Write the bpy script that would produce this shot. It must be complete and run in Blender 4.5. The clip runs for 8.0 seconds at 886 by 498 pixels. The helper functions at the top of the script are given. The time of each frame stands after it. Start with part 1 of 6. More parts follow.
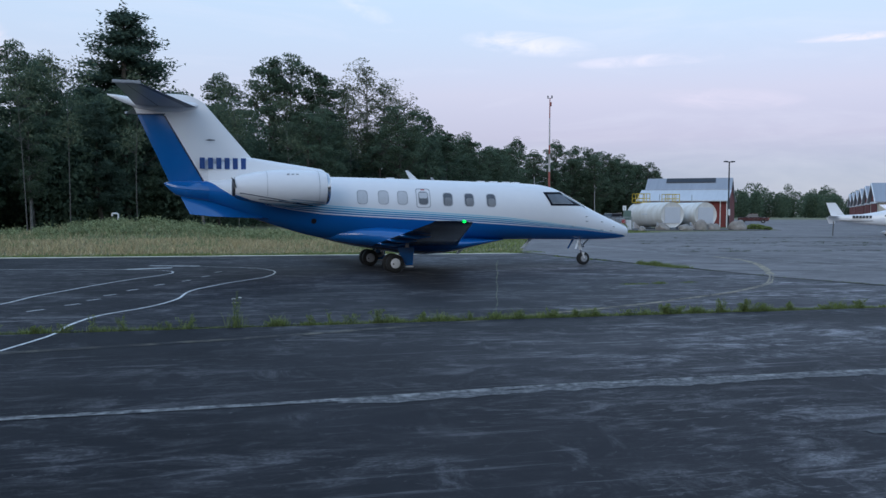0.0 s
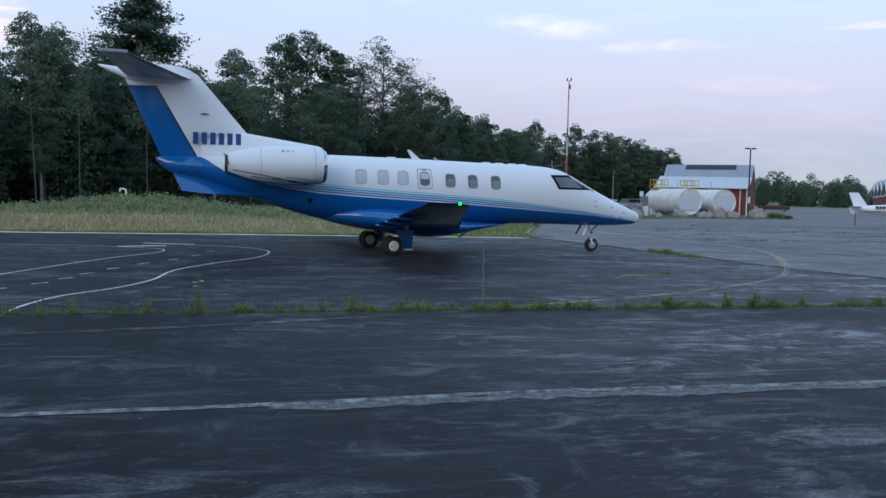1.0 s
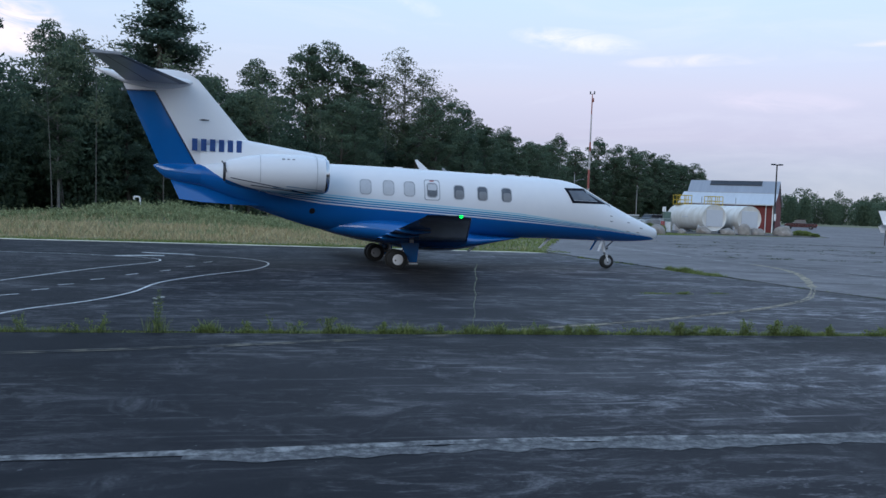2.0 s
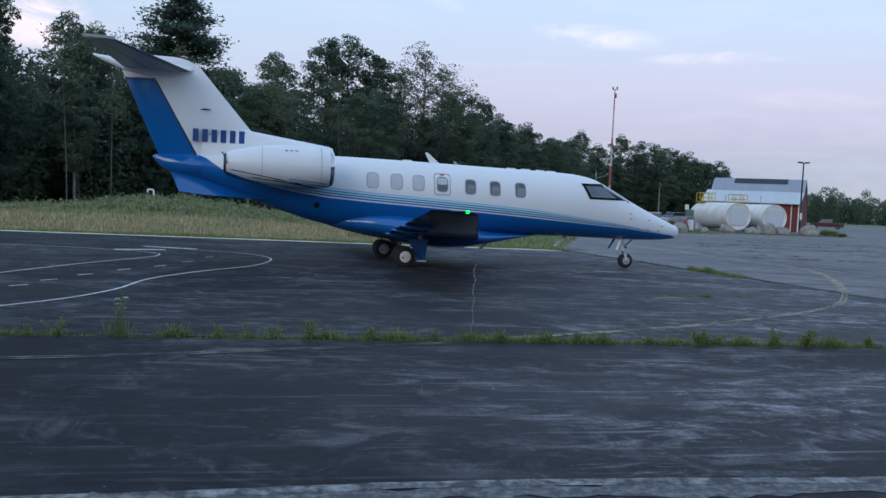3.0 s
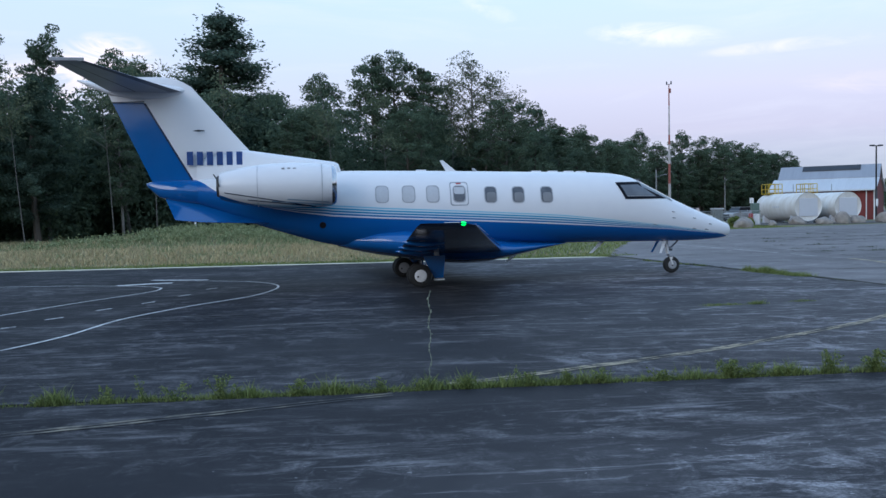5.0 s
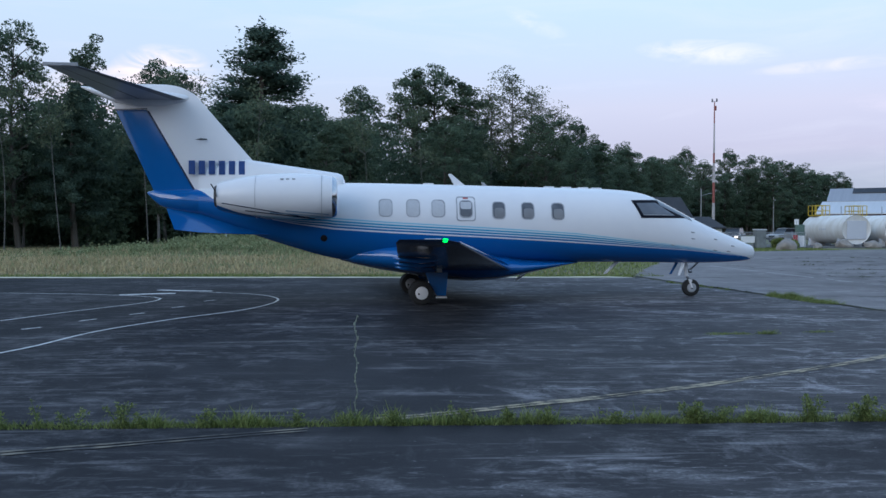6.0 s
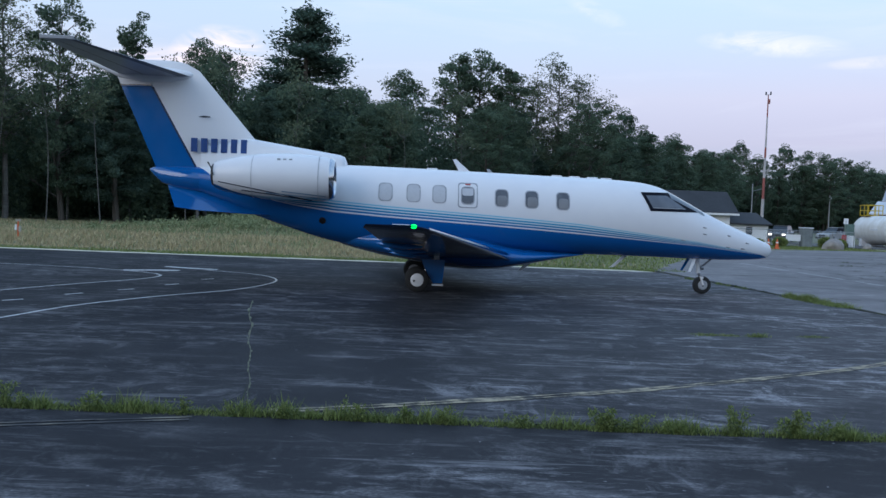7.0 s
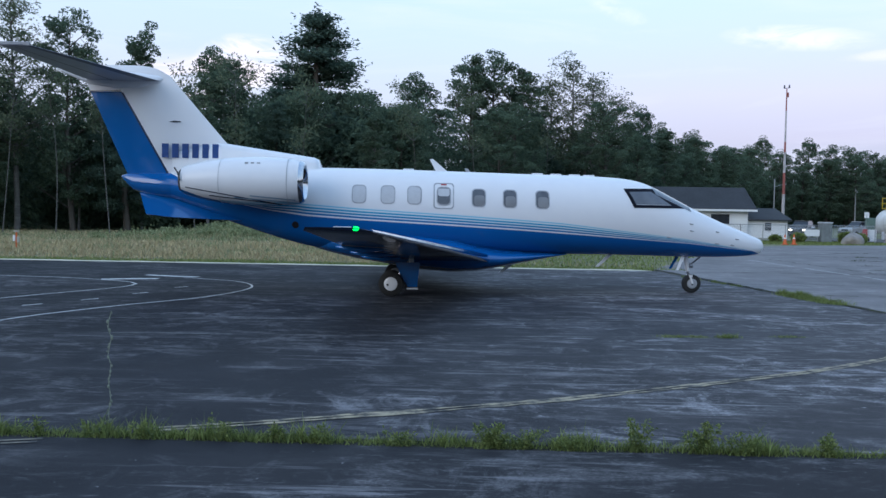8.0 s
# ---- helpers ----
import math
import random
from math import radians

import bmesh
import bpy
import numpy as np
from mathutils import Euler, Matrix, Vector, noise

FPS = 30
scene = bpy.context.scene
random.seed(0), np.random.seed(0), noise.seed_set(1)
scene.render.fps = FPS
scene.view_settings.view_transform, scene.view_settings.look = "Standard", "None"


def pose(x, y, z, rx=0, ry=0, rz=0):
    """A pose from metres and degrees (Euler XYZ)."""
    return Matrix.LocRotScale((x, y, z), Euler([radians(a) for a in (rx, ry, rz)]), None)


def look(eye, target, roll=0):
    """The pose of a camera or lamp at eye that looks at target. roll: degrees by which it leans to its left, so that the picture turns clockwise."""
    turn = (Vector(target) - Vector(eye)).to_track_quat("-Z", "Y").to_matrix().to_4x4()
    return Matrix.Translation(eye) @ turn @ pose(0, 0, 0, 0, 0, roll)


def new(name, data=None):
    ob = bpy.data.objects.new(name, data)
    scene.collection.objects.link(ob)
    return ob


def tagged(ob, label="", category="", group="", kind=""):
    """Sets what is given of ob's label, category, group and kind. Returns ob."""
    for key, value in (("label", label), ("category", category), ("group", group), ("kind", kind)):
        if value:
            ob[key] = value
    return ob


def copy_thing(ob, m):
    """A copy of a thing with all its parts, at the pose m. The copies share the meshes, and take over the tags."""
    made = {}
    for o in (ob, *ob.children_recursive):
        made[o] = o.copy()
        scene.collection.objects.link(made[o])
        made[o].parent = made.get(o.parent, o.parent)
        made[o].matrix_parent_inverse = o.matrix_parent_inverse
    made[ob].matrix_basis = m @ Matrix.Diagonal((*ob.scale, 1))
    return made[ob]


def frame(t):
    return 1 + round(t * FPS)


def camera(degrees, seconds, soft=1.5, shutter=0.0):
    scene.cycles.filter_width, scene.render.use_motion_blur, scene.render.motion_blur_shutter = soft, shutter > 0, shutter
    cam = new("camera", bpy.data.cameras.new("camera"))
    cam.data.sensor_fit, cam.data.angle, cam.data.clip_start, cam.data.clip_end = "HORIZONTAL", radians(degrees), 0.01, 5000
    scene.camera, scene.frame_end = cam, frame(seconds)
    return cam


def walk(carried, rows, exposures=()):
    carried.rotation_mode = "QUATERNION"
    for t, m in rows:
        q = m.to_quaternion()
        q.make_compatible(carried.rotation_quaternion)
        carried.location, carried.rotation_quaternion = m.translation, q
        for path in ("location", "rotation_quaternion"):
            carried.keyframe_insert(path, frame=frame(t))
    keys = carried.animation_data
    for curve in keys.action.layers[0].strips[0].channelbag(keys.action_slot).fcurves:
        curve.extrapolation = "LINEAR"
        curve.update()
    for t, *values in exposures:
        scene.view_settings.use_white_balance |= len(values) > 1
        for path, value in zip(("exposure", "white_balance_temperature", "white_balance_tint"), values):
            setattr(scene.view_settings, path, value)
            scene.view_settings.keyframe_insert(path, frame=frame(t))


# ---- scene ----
cam = camera(56.7, 8.0)
METRES, EYE, TILT, LEAN, TURN = 9.365, 1.62, 0.0, 0.0, -14.7
ROWS = [
    (0.0, 0.0, 0.0, 0.0, 0.01, -2.54, -0.2),
    (0.5, 0.0315, 0.0481, -0.0002, 0.35, -3.09, -1.18),
    (1.0, 0.0533, 0.102, -0.0009, 1.31, -3.8, -1.34),
    (1.5, 0.0788, 0.1586, -0.0002, 2.12, -3.02, -1.51),
    (3.0, 0.1243, 0.3245, -0.002, 4.42, -3.32, -2.65),
    (3.5, 0.1414, 0.3803, -0.0026, 4.28, -4.22, -1.28),
    (4.0, 0.1669, 0.4359, -0.0029, 4.7, -4.26, -0.72),
    (4.5, 0.1942, 0.4965, -0.0025, 6.45, -3.56, 0.74),
    (6.0, 0.3162, 0.6496, 0.0004, 11.96, -1.53, -0.12),
    (6.5, 0.3698, 0.6893, 0.0005, 11.29, -2.15, -1.81),
    (7.0, 0.4285, 0.7214, 0.0023, 15.45, -2.54, -2.08),
    (7.5, 0.478, 0.7685, 0.0018, 16.94, -2.48, -1.35),
    (8.0, 0.5273, 0.8112, 0.0016, 17.13, -2.39, -0.87),
]
walk(cam, [(t, pose(0, 0, EYE, TILT, LEAN, TURN) @ pose(METRES * x, METRES * y, METRES * z, 90 + pitch, roll, yaw)) for t, x, y, z, yaw, pitch, roll in ROWS],
     [(t, e, 6490 if t < 4.2 else 6440 if t < 5 else 6390, 10) for t, e in ((0.0, 0.08), (0.5, 0.07), (1.0, 0.16), (1.5, 0.20), (3.0, 0.08), (3.5, 0.35), (4.0, 0.39), (4.5, 0.36), (6.0, 0.17), (6.5, 0.22), (7.0, 0.17), (7.5, 0.45), (8.0, 0.36))])

# ---- dusk light ----
SUN_EL, SUN_AZ = radians(6.0), radians(226.0)
world = bpy.data.worlds.new("dusk_sky")
scene.world = world
world.use_nodes = True
wt = world.node_tree
wt.nodes.clear()


def wn(kind, **values):
    n = wt.nodes.new(kind)
    for k, v in values.items():
        n.inputs[k].default_value = v
    return n


def ramp(tree, stops, interpolation="LINEAR"):
    n = tree.nodes.new("ShaderNodeValToRGB")
    n.color_ramp.interpolation = interpolation
    while len(n.color_ramp.elements) < len(stops):
        n.color_ramp.elements.new(0.5)
    for e, (p, c) in zip(n.color_ramp.elements, stops):
        e.position = p
        e.color = (*c, 1) if len(c) == 3 else c
    return n


sky = wt.nodes.new("ShaderNodeTexSky")
sky.sky_type, sky.sun_disc = "NISHITA", False
sky.sun_elevation, sky.sun_rotation = SUN_EL, SUN_AZ
sky.air_density, sky.dust_density, sky.ozone_density = 1.0, 0.3, 4.0
co = wt.nodes.new("ShaderNodeTexCoord")
sep = wt.nodes.new("ShaderNodeSeparateXYZ")
wt.links.new(co.outputs["Generated"], sep.inputs[0])
# haze of the twilight arch: mauve low down on one side, paler on the other, pale blue above
MAUVE = [(0.0, (0.27, 0.315, 0.475)), (0.05, (0.34, 0.335, 0.485)), (0.09, (0.485, 0.415, 0.55)), (0.14, (0.575, 0.52, 0.63)), (0.20, (0.55, 0.61, 0.74)), (0.28, (0.54, 0.69, 0.84)), (0.5, (0.41, 0.61, 0.88)), (1.0, (0.32, 0.54, 0.90))]
PALE = [(0.0, (0.28, 0.33, 0.46)), (0.05, (0.34, 0.37, 0.48)), (0.09, (0.46, 0.455, 0.57)), (0.14, (0.54, 0.56, 0.68)), (0.20, (0.535, 0.62, 0.765)), (0.28, (0.52, 0.67, 0.845)), (0.5, (0.40, 0.61, 0.88)), (1.0, (0.32, 0.54, 0.90))]
mauve, pale = ramp(wt, MAUVE), ramp(wt, PALE)
wt.links.new(sep.outputs["Z"], mauve.inputs[0])
wt.links.new(sep.outputs["Z"], pale.inputs[0])


def wmath(kind, a, b=0.0, clamp=False):
    n = wt.nodes.new("ShaderNodeMath")
    n.operation, n.use_clamp = kind, clamp
    for i, v in enumerate((a, b)):
        if isinstance(v, (int, float)):
            n.inputs[i].default_value = v
        else:
            wt.links.new(v, n.inputs[i])
    return n.outputs[0]


def along(v):
    n = wt.nodes.new("ShaderNodeVectorMath")
    n.operation = "DOT_PRODUCT"
    n.inputs[1].default_value = v
    wt.links.new(co.outputs["Generated"], n.inputs[0])
    return n.outputs["Value"]


# thin high cloud over the whole sky, drawn out in long streaks
flat = wt.nodes.new("ShaderNodeMapping")
flat.inputs["Scale"].default_value = (1.6, 1.6, 9.0)
flat.inputs["Rotation"].default_value = (0.05, 0.06, 0.3)
wt.links.new(co.outputs["Generated"], flat.inputs[0])
cn = wn("ShaderNodeTexNoise", Scale=2.4, Detail=7.0, Roughness=0.6, Distortion=0.6)
wt.links.new(flat.outputs[0], cn.inputs["Vector"])
cr = ramp(wt, [(0.48, (0, 0, 0)), (0.80, (1, 1, 1))])
wt.links.new(cn.outputs["Fac"], cr.inputs[0])
arch = wt.nodes.new("ShaderNodeMixRGB")
side = ramp(wt, [(0.30, (0, 0, 0)), (0.85, (1, 1, 1))], "EASE")
wt.links.new(along((0.866, 0.5, 0.0)), side.inputs[0])
wt.links.new(side.outputs[0], arch.inputs[0])
wt.links.new(pale.outputs[0], arch.inputs[1])
wt.links.new(mauve.outputs[0], arch.inputs[2])
sky_col = arch.outputs[0]


def cloud_layer(factor, color):
    global sky_col
    m = wt.nodes.new("ShaderNodeMixRGB")
    m.inputs[2].default_value = (*color, 1)
    wt.links.new(factor, m.inputs[0])
    wt.links.new(sky_col, m.inputs[1])
    sky_col = m.outputs[0]


cloud_layer(wmath("MULTIPLY", cr.outputs[0], 0.30), (0.80, 0.76, 0.84))
puff = wn("ShaderNodeTexNoise", Scale=11.0, Detail=7.0, Roughness=0.62, Distortion=1.2)
flat2 = wt.nodes.new("ShaderNodeMapping")
flat2.inputs["Scale"].default_value = (1.0, 1.0, 3.2)
wt.links.new(co.outputs["Generated"], flat2.inputs[0])
wt.links.new(flat2.outputs[0], puff.inputs["Vector"])
for centre, wide, high, lean, gain, color in (((0.345, 0.917, 0.198), 0.085, 0.015, -0.10, 0.68, (0.86, 0.80, 0.86)), ((0.47, 0.865, 0.176), 0.10, 0.008, 0.02, 0.6, (0.80, 0.72, 0.80)), ((0.645, 0.741, 0.188), 0.06, 0.005, 0.0, 0.9, (0.84, 0.74, 0.80)),
                                              ((-0.272, 0.945, 0.172), 0.060, 0.035, 0.1, 1.1, (0.95, 0.82, 0.86)), ((-0.34, 0.93, 0.14), 0.08, 0.04, 0.1, 0.9, (0.92, 0.78, 0.82)), ((0.16, 0.96, 0.235), 0.05, 0.012, -0.5, 0.5, (0.78, 0.78, 0.86)),
                                              ((0.55, 0.825, 0.13), 0.09, 0.014, -0.06, 0.35, (0.78, 0.64, 0.74))):
    c = Vector(centre).normalized()
    right = c.cross(Vector((0, 0, 1))).normalized()
    up = right.cross(c)
    r2, u2 = (right + up * lean).normalized(), (up - right * lean).normalized()
    a = wmath("DIVIDE", along(r2), wide)
    b = wmath("DIVIDE", along(u2), high)
    d = wmath("ADD", wmath("MULTIPLY", a, a), wmath("MULTIPLY", b, b))
    near = wmath("MULTIPLY", wmath("SUBTRACT", 1.0, d, True), wmath("GREATER_THAN", along(c), 0.5))
    body = wmath("MULTIPLY", near, wmath("MULTIPLY", wmath("SUBTRACT", puff.outputs["Fac"], 0.40, True), 5.5))
    cloud_layer(wmath("MULTIPLY", body, gain, True), color)
bg1 = wn("ShaderNodeBackground", Strength=1.0)
bg2 = wn("ShaderNodeBackground", Strength=0.05)
wt.links.new(sky_col, bg1.inputs[0])
wt.links.new(sky.outputs[0], bg2.inputs[0])
both = wt.nodes.new("ShaderNodeAddShader")
wt.links.new(bg1.outputs[0], both.inputs[0])
wt.links.new(bg2.outputs[0], both.inputs[1])
wout = wt.nodes.new("ShaderNodeOutputWorld")
wt.links.new(both.outputs[0], wout.inputs[0])

sun = new("sun", bpy.data.lights.new("sun", "SUN"))
sun.data.energy, sun.data.angle, sun.data.color = 0.75, radians(40), (1.0, 0.97, 0.95)
sun.matrix_world = look((0, 0, 50), (0 - 50 * math.sin(SUN_AZ), 0 - 50 * math.cos(SUN_AZ), 30))


# ---- materials ----
def mat(name, color, rough=0.6, metal=0.0, second=None, scale=8.0, amount=0.35, bump=0.0, bump_scale=60.0, stretch=(1, 1, 1), spec=0.5, coat=0.0):
    """A surface with variation at two scales and a fine relief."""
    m = bpy.data.materials.new(name)
    m.use_nodes = True
    t = m.node_tree
    p = t.nodes["Principled BSDF"]
    p.inputs["Roughness"].default_value, p.inputs["Metallic"].default_value = rough, metal
    p.inputs["Specular IOR Level"].default_value, p.inputs["Coat Weight"].default_value = spec, coat
    p.inputs["Coat Roughness"].default_value = 0.05
    c = t.nodes.new("ShaderNodeTexCoord")
    mp = t.nodes.new("ShaderNodeMapping")
    mp.inputs["Scale"].default_value = stretch
    t.links.new(c.outputs["Object"], mp.inputs[0])
    a, b = t.nodes.new("ShaderNodeTexNoise"), t.nodes.new("ShaderNodeTexNoise")
    a.inputs["Scale"].default_value, a.inputs["Detail"].default_value = scale, 5
    b.inputs["Scale"].default_value, b.inputs["Detail"].default_value = scale * 0.13, 3
    for n in (a, b):
        t.links.new(mp.outputs[0], n.inputs["Vector"])
    add = t.nodes.new("ShaderNodeMath")
    add.operation = "MULTIPLY_ADD"
    add.inputs[1].default_value, add.inputs[2].default_value = 0.5, 0.0
    t.links.new(a.outputs["Fac"], add.inputs[0])
    half = t.nodes.new("ShaderNodeMath")
    half.operation = "MULTIPLY_ADD"
    half.inputs[1].default_value = 0.5
    t.links.new(b.outputs["Fac"], half.inputs[0])
    t.links.new(add.outputs[0], half.inputs[2])
    if second is None:
        second = tuple(v * (1 - amount) for v in color)
    r = ramp(t, [(0.36, second), (0.64, color)])
    t.links.new(half.outputs[0], r.inputs[0])
    t.links.new(r.outputs[0], p.inputs["Base Color"])
    if bump:
        n = t.nodes.new("ShaderNodeTexNoise")
        n.inputs["Scale"].default_value, n.inputs["Detail"].default_value = bump_scale, 3
        t.links.new(c.outputs["Object"], n.inputs["Vector"])
        bp = t.nodes.new("ShaderNodeBump")
        bp.inputs["Strength"].default_value, bp.inputs["Distance"].default_value = bump, 0.01
        t.links.new(n.outputs["Fac"], bp.inputs["Height"])
        t.links.new(bp.outputs[0], p.inputs["Normal"])
    return m


def glow(name, color, strength):
    m = bpy.data.materials.new(name)
    m.use_nodes = True
    p = m.node_tree.nodes["Principled BSDF"]
    p.inputs["Base Color"].default_value = (*color, 1)
    p.inputs["Emission Color"].default_value, p.inputs["Emission Strength"].default_value = (*color, 1), strength
    return m


def leafy(m):
    """Lets part of the light pass through the leaves."""
    t = m.node_tree
    p = t.nodes["Principled BSDF"]
    tr_ = t.nodes.new("ShaderNodeBsdfTranslucent")
    t.links.new(p.inputs["Base Color"].links[0].from_socket, tr_.inputs["Color"])
    mix = t.nodes.new("ShaderNodeMixShader")
    mix.inputs[0].default_value = 0.52
    t.links.new(p.outputs[0], mix.inputs[1])
    t.links.new(tr_.outputs[0], mix.inputs[2])
    t.links.new(mix.outputs[0], t.nodes["Material Output"].inputs["Surface"])
    return m


def island(m, dark, light):
    """Colours that differ from leaf to leaf."""
    t = m.node_tree
    g = t.nodes.new("ShaderNodeNewGeometry")
    r = ramp(t, [(0.0, dark), (0.75, light), (1.0, tuple(v * 1.35 for v in light))])
    t.links.new(g.outputs["Random Per Island"], r.inputs[0])
    t.links.new(r.outputs[0], t.nodes["Principled BSDF"].inputs["Base Color"])
    return m


def asphalt(name, base, worn, amount, rough=0.5, haze=0.115, pale0=0.17, pale1=0.072, y_factors=None, least=0.30):
    """Sealed asphalt: long pale scuffs in clusters, a few diagonal drag marks, chips and a coarse grain."""
    m = mat(name, base, rough, 0, tuple(v * 0.6 for v in base), 0.9, bump=0.25, bump_scale=160.0, spec=0.08)
    t = m.node_tree
    p = t.nodes["Principled BSDF"]
    src = p.inputs["Base Color"].links[0].from_socket
    c = t.nodes.new("ShaderNodeTexCoord")

    def field(scale, stretch, lo, hi, turn=0.0, detail=6, rough_=0.62, dist=0.3):
        mp = t.nodes.new("ShaderNodeMapping")
        mp.inputs["Scale"].default_value = stretch
        mp.inputs["Rotation"].default_value = (0, 0, turn)
        mp.inputs["Location"].default_value = (scale * 1.7, scale * 0.9, 0)
        t.links.new(c.outputs["Object"], mp.inputs[0])
        n = t.nodes.new("ShaderNodeTexNoise")
        n.inputs["Scale"].default_value, n.inputs["Detail"].default_value, n.inputs["Roughness"].default_value = scale, detail, rough_
        n.inputs["Distortion"].default_value = dist
        t.links.new(mp.outputs[0], n.inputs["Vector"])
        r = ramp(t, [(lo, (0, 0, 0)), (hi, (1, 1, 1))])
        t.links.new(n.outputs["Fac"], r.inputs[0])
        return r.outputs[0]

    def op(kind, a, b):
        n = t.nodes.new("ShaderNodeMath")
        n.operation, n.use_clamp = kind, True
        for i, v in enumerate((a, b)):
            if isinstance(v, (int, float)):
                n.inputs[i].default_value = v
            else:
                t.links.new(v, n.inputs[i])
        return n.outputs[0]
    cluster = field(0.42, (0.7, 1.2, 1), 0.42, 0.62)
    other = field(0.75, (0.6, 1.1, 1), 0.44, 0.60, 0.9)
    speckle = op("MULTIPLY_ADD", field(48.0, (0.6, 1, 1), 0.36, 0.62, 0, 4, 0.65, 0), 0.75)
    speckle.node.inputs[2].default_value = 0.25
    scuff = op("MULTIPLY", field(2.3, (0.55, 1.35, 1), 0.50, 0.68, 0.06, 10, 0.68, 0.9), cluster)
    smear = op("MULTIPLY", field(2.0, (1.1, 0.75, 1), 0.52, 0.70, 0.75, 10, 0.72, 0.9), other)
    thin = op("MULTIPLY", field(3.0, (0.16, 2.6, 1), 0.565, 0.61, -0.03, 8, 0.68, 0.2), other)
    fine = op("MULTIPLY", field(9.0, (0.5, 1.5, 1), 0.55, 0.66, -0.08, 8, 0.72, 0.7), cluster)
    a = op("ADD", scuff, op("MULTIPLY", smear, 0.8))
    a = op("MULTIPLY", op("ADD", a, op("MULTIPLY", fine, 0.8)), speckle)
    a = op("ADD", a, op("MULTIPLY", thin, 0.38))
    a = op("ADD", a, op("MULTIPLY", field(0.7, (0.8, 1.1, 1), 0.46, 0.72, 0.4, 8, 0.6), 0.07))
    a = op("ADD", a, op("MULTIPLY", field(17.0, (1, 1, 1), 0.73, 0.76, 0, 2, 0.5, 0), 0.6))
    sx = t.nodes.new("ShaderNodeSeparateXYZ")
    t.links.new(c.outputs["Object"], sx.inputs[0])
    # scuffs and an even pale tone both increase with x
    paleness = op("MULTIPLY_ADD", sx.outputs["X"], pale1)
    paleness.node.inputs[2].default_value = pale0
    paleness = op("MAXIMUM", paleness, 0.10)
    if y_factors is not None:
        # the same amount is scaled along y by the given factors
        r = ramp(t, [(y / 16, (v, v, v)) for y, v in y_factors], "EASE")
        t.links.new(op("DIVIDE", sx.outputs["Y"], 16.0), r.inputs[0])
        paleness = op("MULTIPLY", paleness, r.outputs[0])
    a = op("MULTIPLY", op("MULTIPLY", a, 1.5), op("MAXIMUM", paleness, least))
    a = op("ADD", a, op("MULTIPLY", paleness, haze))
    k = op("MULTIPLY", a, amount)
    mix = t.nodes.new("ShaderNodeMixRGB")
    mix.inputs[2].default_value = (*worn, 1)
    t.links.new(k, mix.inputs[0])
    t.links.new(src, mix.inputs[1])
    t.links.new(mix.outputs[0], p.inputs["Base Color"])
    return m


def worn_paint(name, color, under, lo=0.44, hi=0.60, scale=7.0):
    """Old line paint through which the asphalt shows."""
    m = mat(name, color, 0.75)
    t = m.node_tree
    p = t.nodes["Principled BSDF"]
    c = t.nodes.new("ShaderNodeTexCoord")
    n = t.nodes.new("ShaderNodeTexNoise")
    n.inputs["Scale"].default_value, n.inputs["Detail"].default_value, n.inputs["Roughness"].default_value = scale, 7, 0.7
    t.links.new(c.outputs["Object"], n.inputs["Vector"])
    r = ramp(t, [(lo, under), (hi, color)])
    t.links.new(n.outputs["Fac"], r.inputs[0])
    t.links.new(r.outputs[0], p.inputs["Base Color"])
    return m


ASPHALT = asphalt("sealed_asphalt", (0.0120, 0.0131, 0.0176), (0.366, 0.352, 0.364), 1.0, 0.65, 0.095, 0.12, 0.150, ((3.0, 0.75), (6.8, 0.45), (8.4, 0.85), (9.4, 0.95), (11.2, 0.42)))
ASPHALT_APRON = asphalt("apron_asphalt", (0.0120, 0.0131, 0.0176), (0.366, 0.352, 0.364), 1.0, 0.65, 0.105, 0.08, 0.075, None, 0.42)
ASPHALT_OLD = asphalt("old_asphalt", (0.217, 0.203, 0.203), (0.36, 0.34, 0.335), 0.75, 0.75, 0.0)
LINE_WHITE = worn_paint("worn_white_line", (0.32, 0.312, 0.30), (0.04, 0.04, 0.044), 0.42, 0.66, 7.0)
LINE_SMEAR = worn_paint("smeared_white_line", (0.21, 0.205, 0.20), (0.058, 0.057, 0.061), 0.44, 0.68, 14.0)
SCRATCH = worn_paint("pale_scratch", (0.24, 0.235, 0.23), (0.03, 0.03, 0.034), 0.42, 0.58, 2.2)
LINE_FAINT = worn_paint("faint_white_line", (0.10, 0.10, 0.105), (0.035, 0.036, 0.04), 0.44, 0.66, 4.0)
LINE_THIN = worn_paint("thin_white_line", (0.70, 0.70, 0.69), (0.16, 0.16, 0.165), 0.34, 0.50, 11.0)
LINE_OLD = worn_paint("old_white_line", (0.42, 0.42, 0.42), (0.24, 0.23, 0.23), 0.40, 0.60, 4.0)
LINE_YELLOW = worn_paint("worn_yellow_line", (0.36, 0.30, 0.20), (0.045, 0.043, 0.042), 0.40, 0.56, 5.0)
LINE_YELLOW_OLD = worn_paint("old_yellow_line", (0.23, 0.20, 0.15), (0.035, 0.034, 0.036), 0.44, 0.62, 3.0)
SEALANT = mat("crack_filler", (0.22, 0.23, 0.21), 0.8, scale=20)
GRASS = mat("grass_ground", (0.20, 0.19, 0.09), 0.9, 0, (0.09, 0.10, 0.045), 1.2, bump=0.6, bump_scale=20)
BLADE = leafy(island(mat("grass_blade", (0.07, 0.12, 0.03), 0.7), (0.085, 0.120, 0.030), (0.25, 0.29, 0.095)))
CRACK_GRASS = island(mat("crack_grass", (0.05, 0.065, 0.03), 0.8), (0.030, 0.040, 0.020), (0.085, 0.105, 0.05))
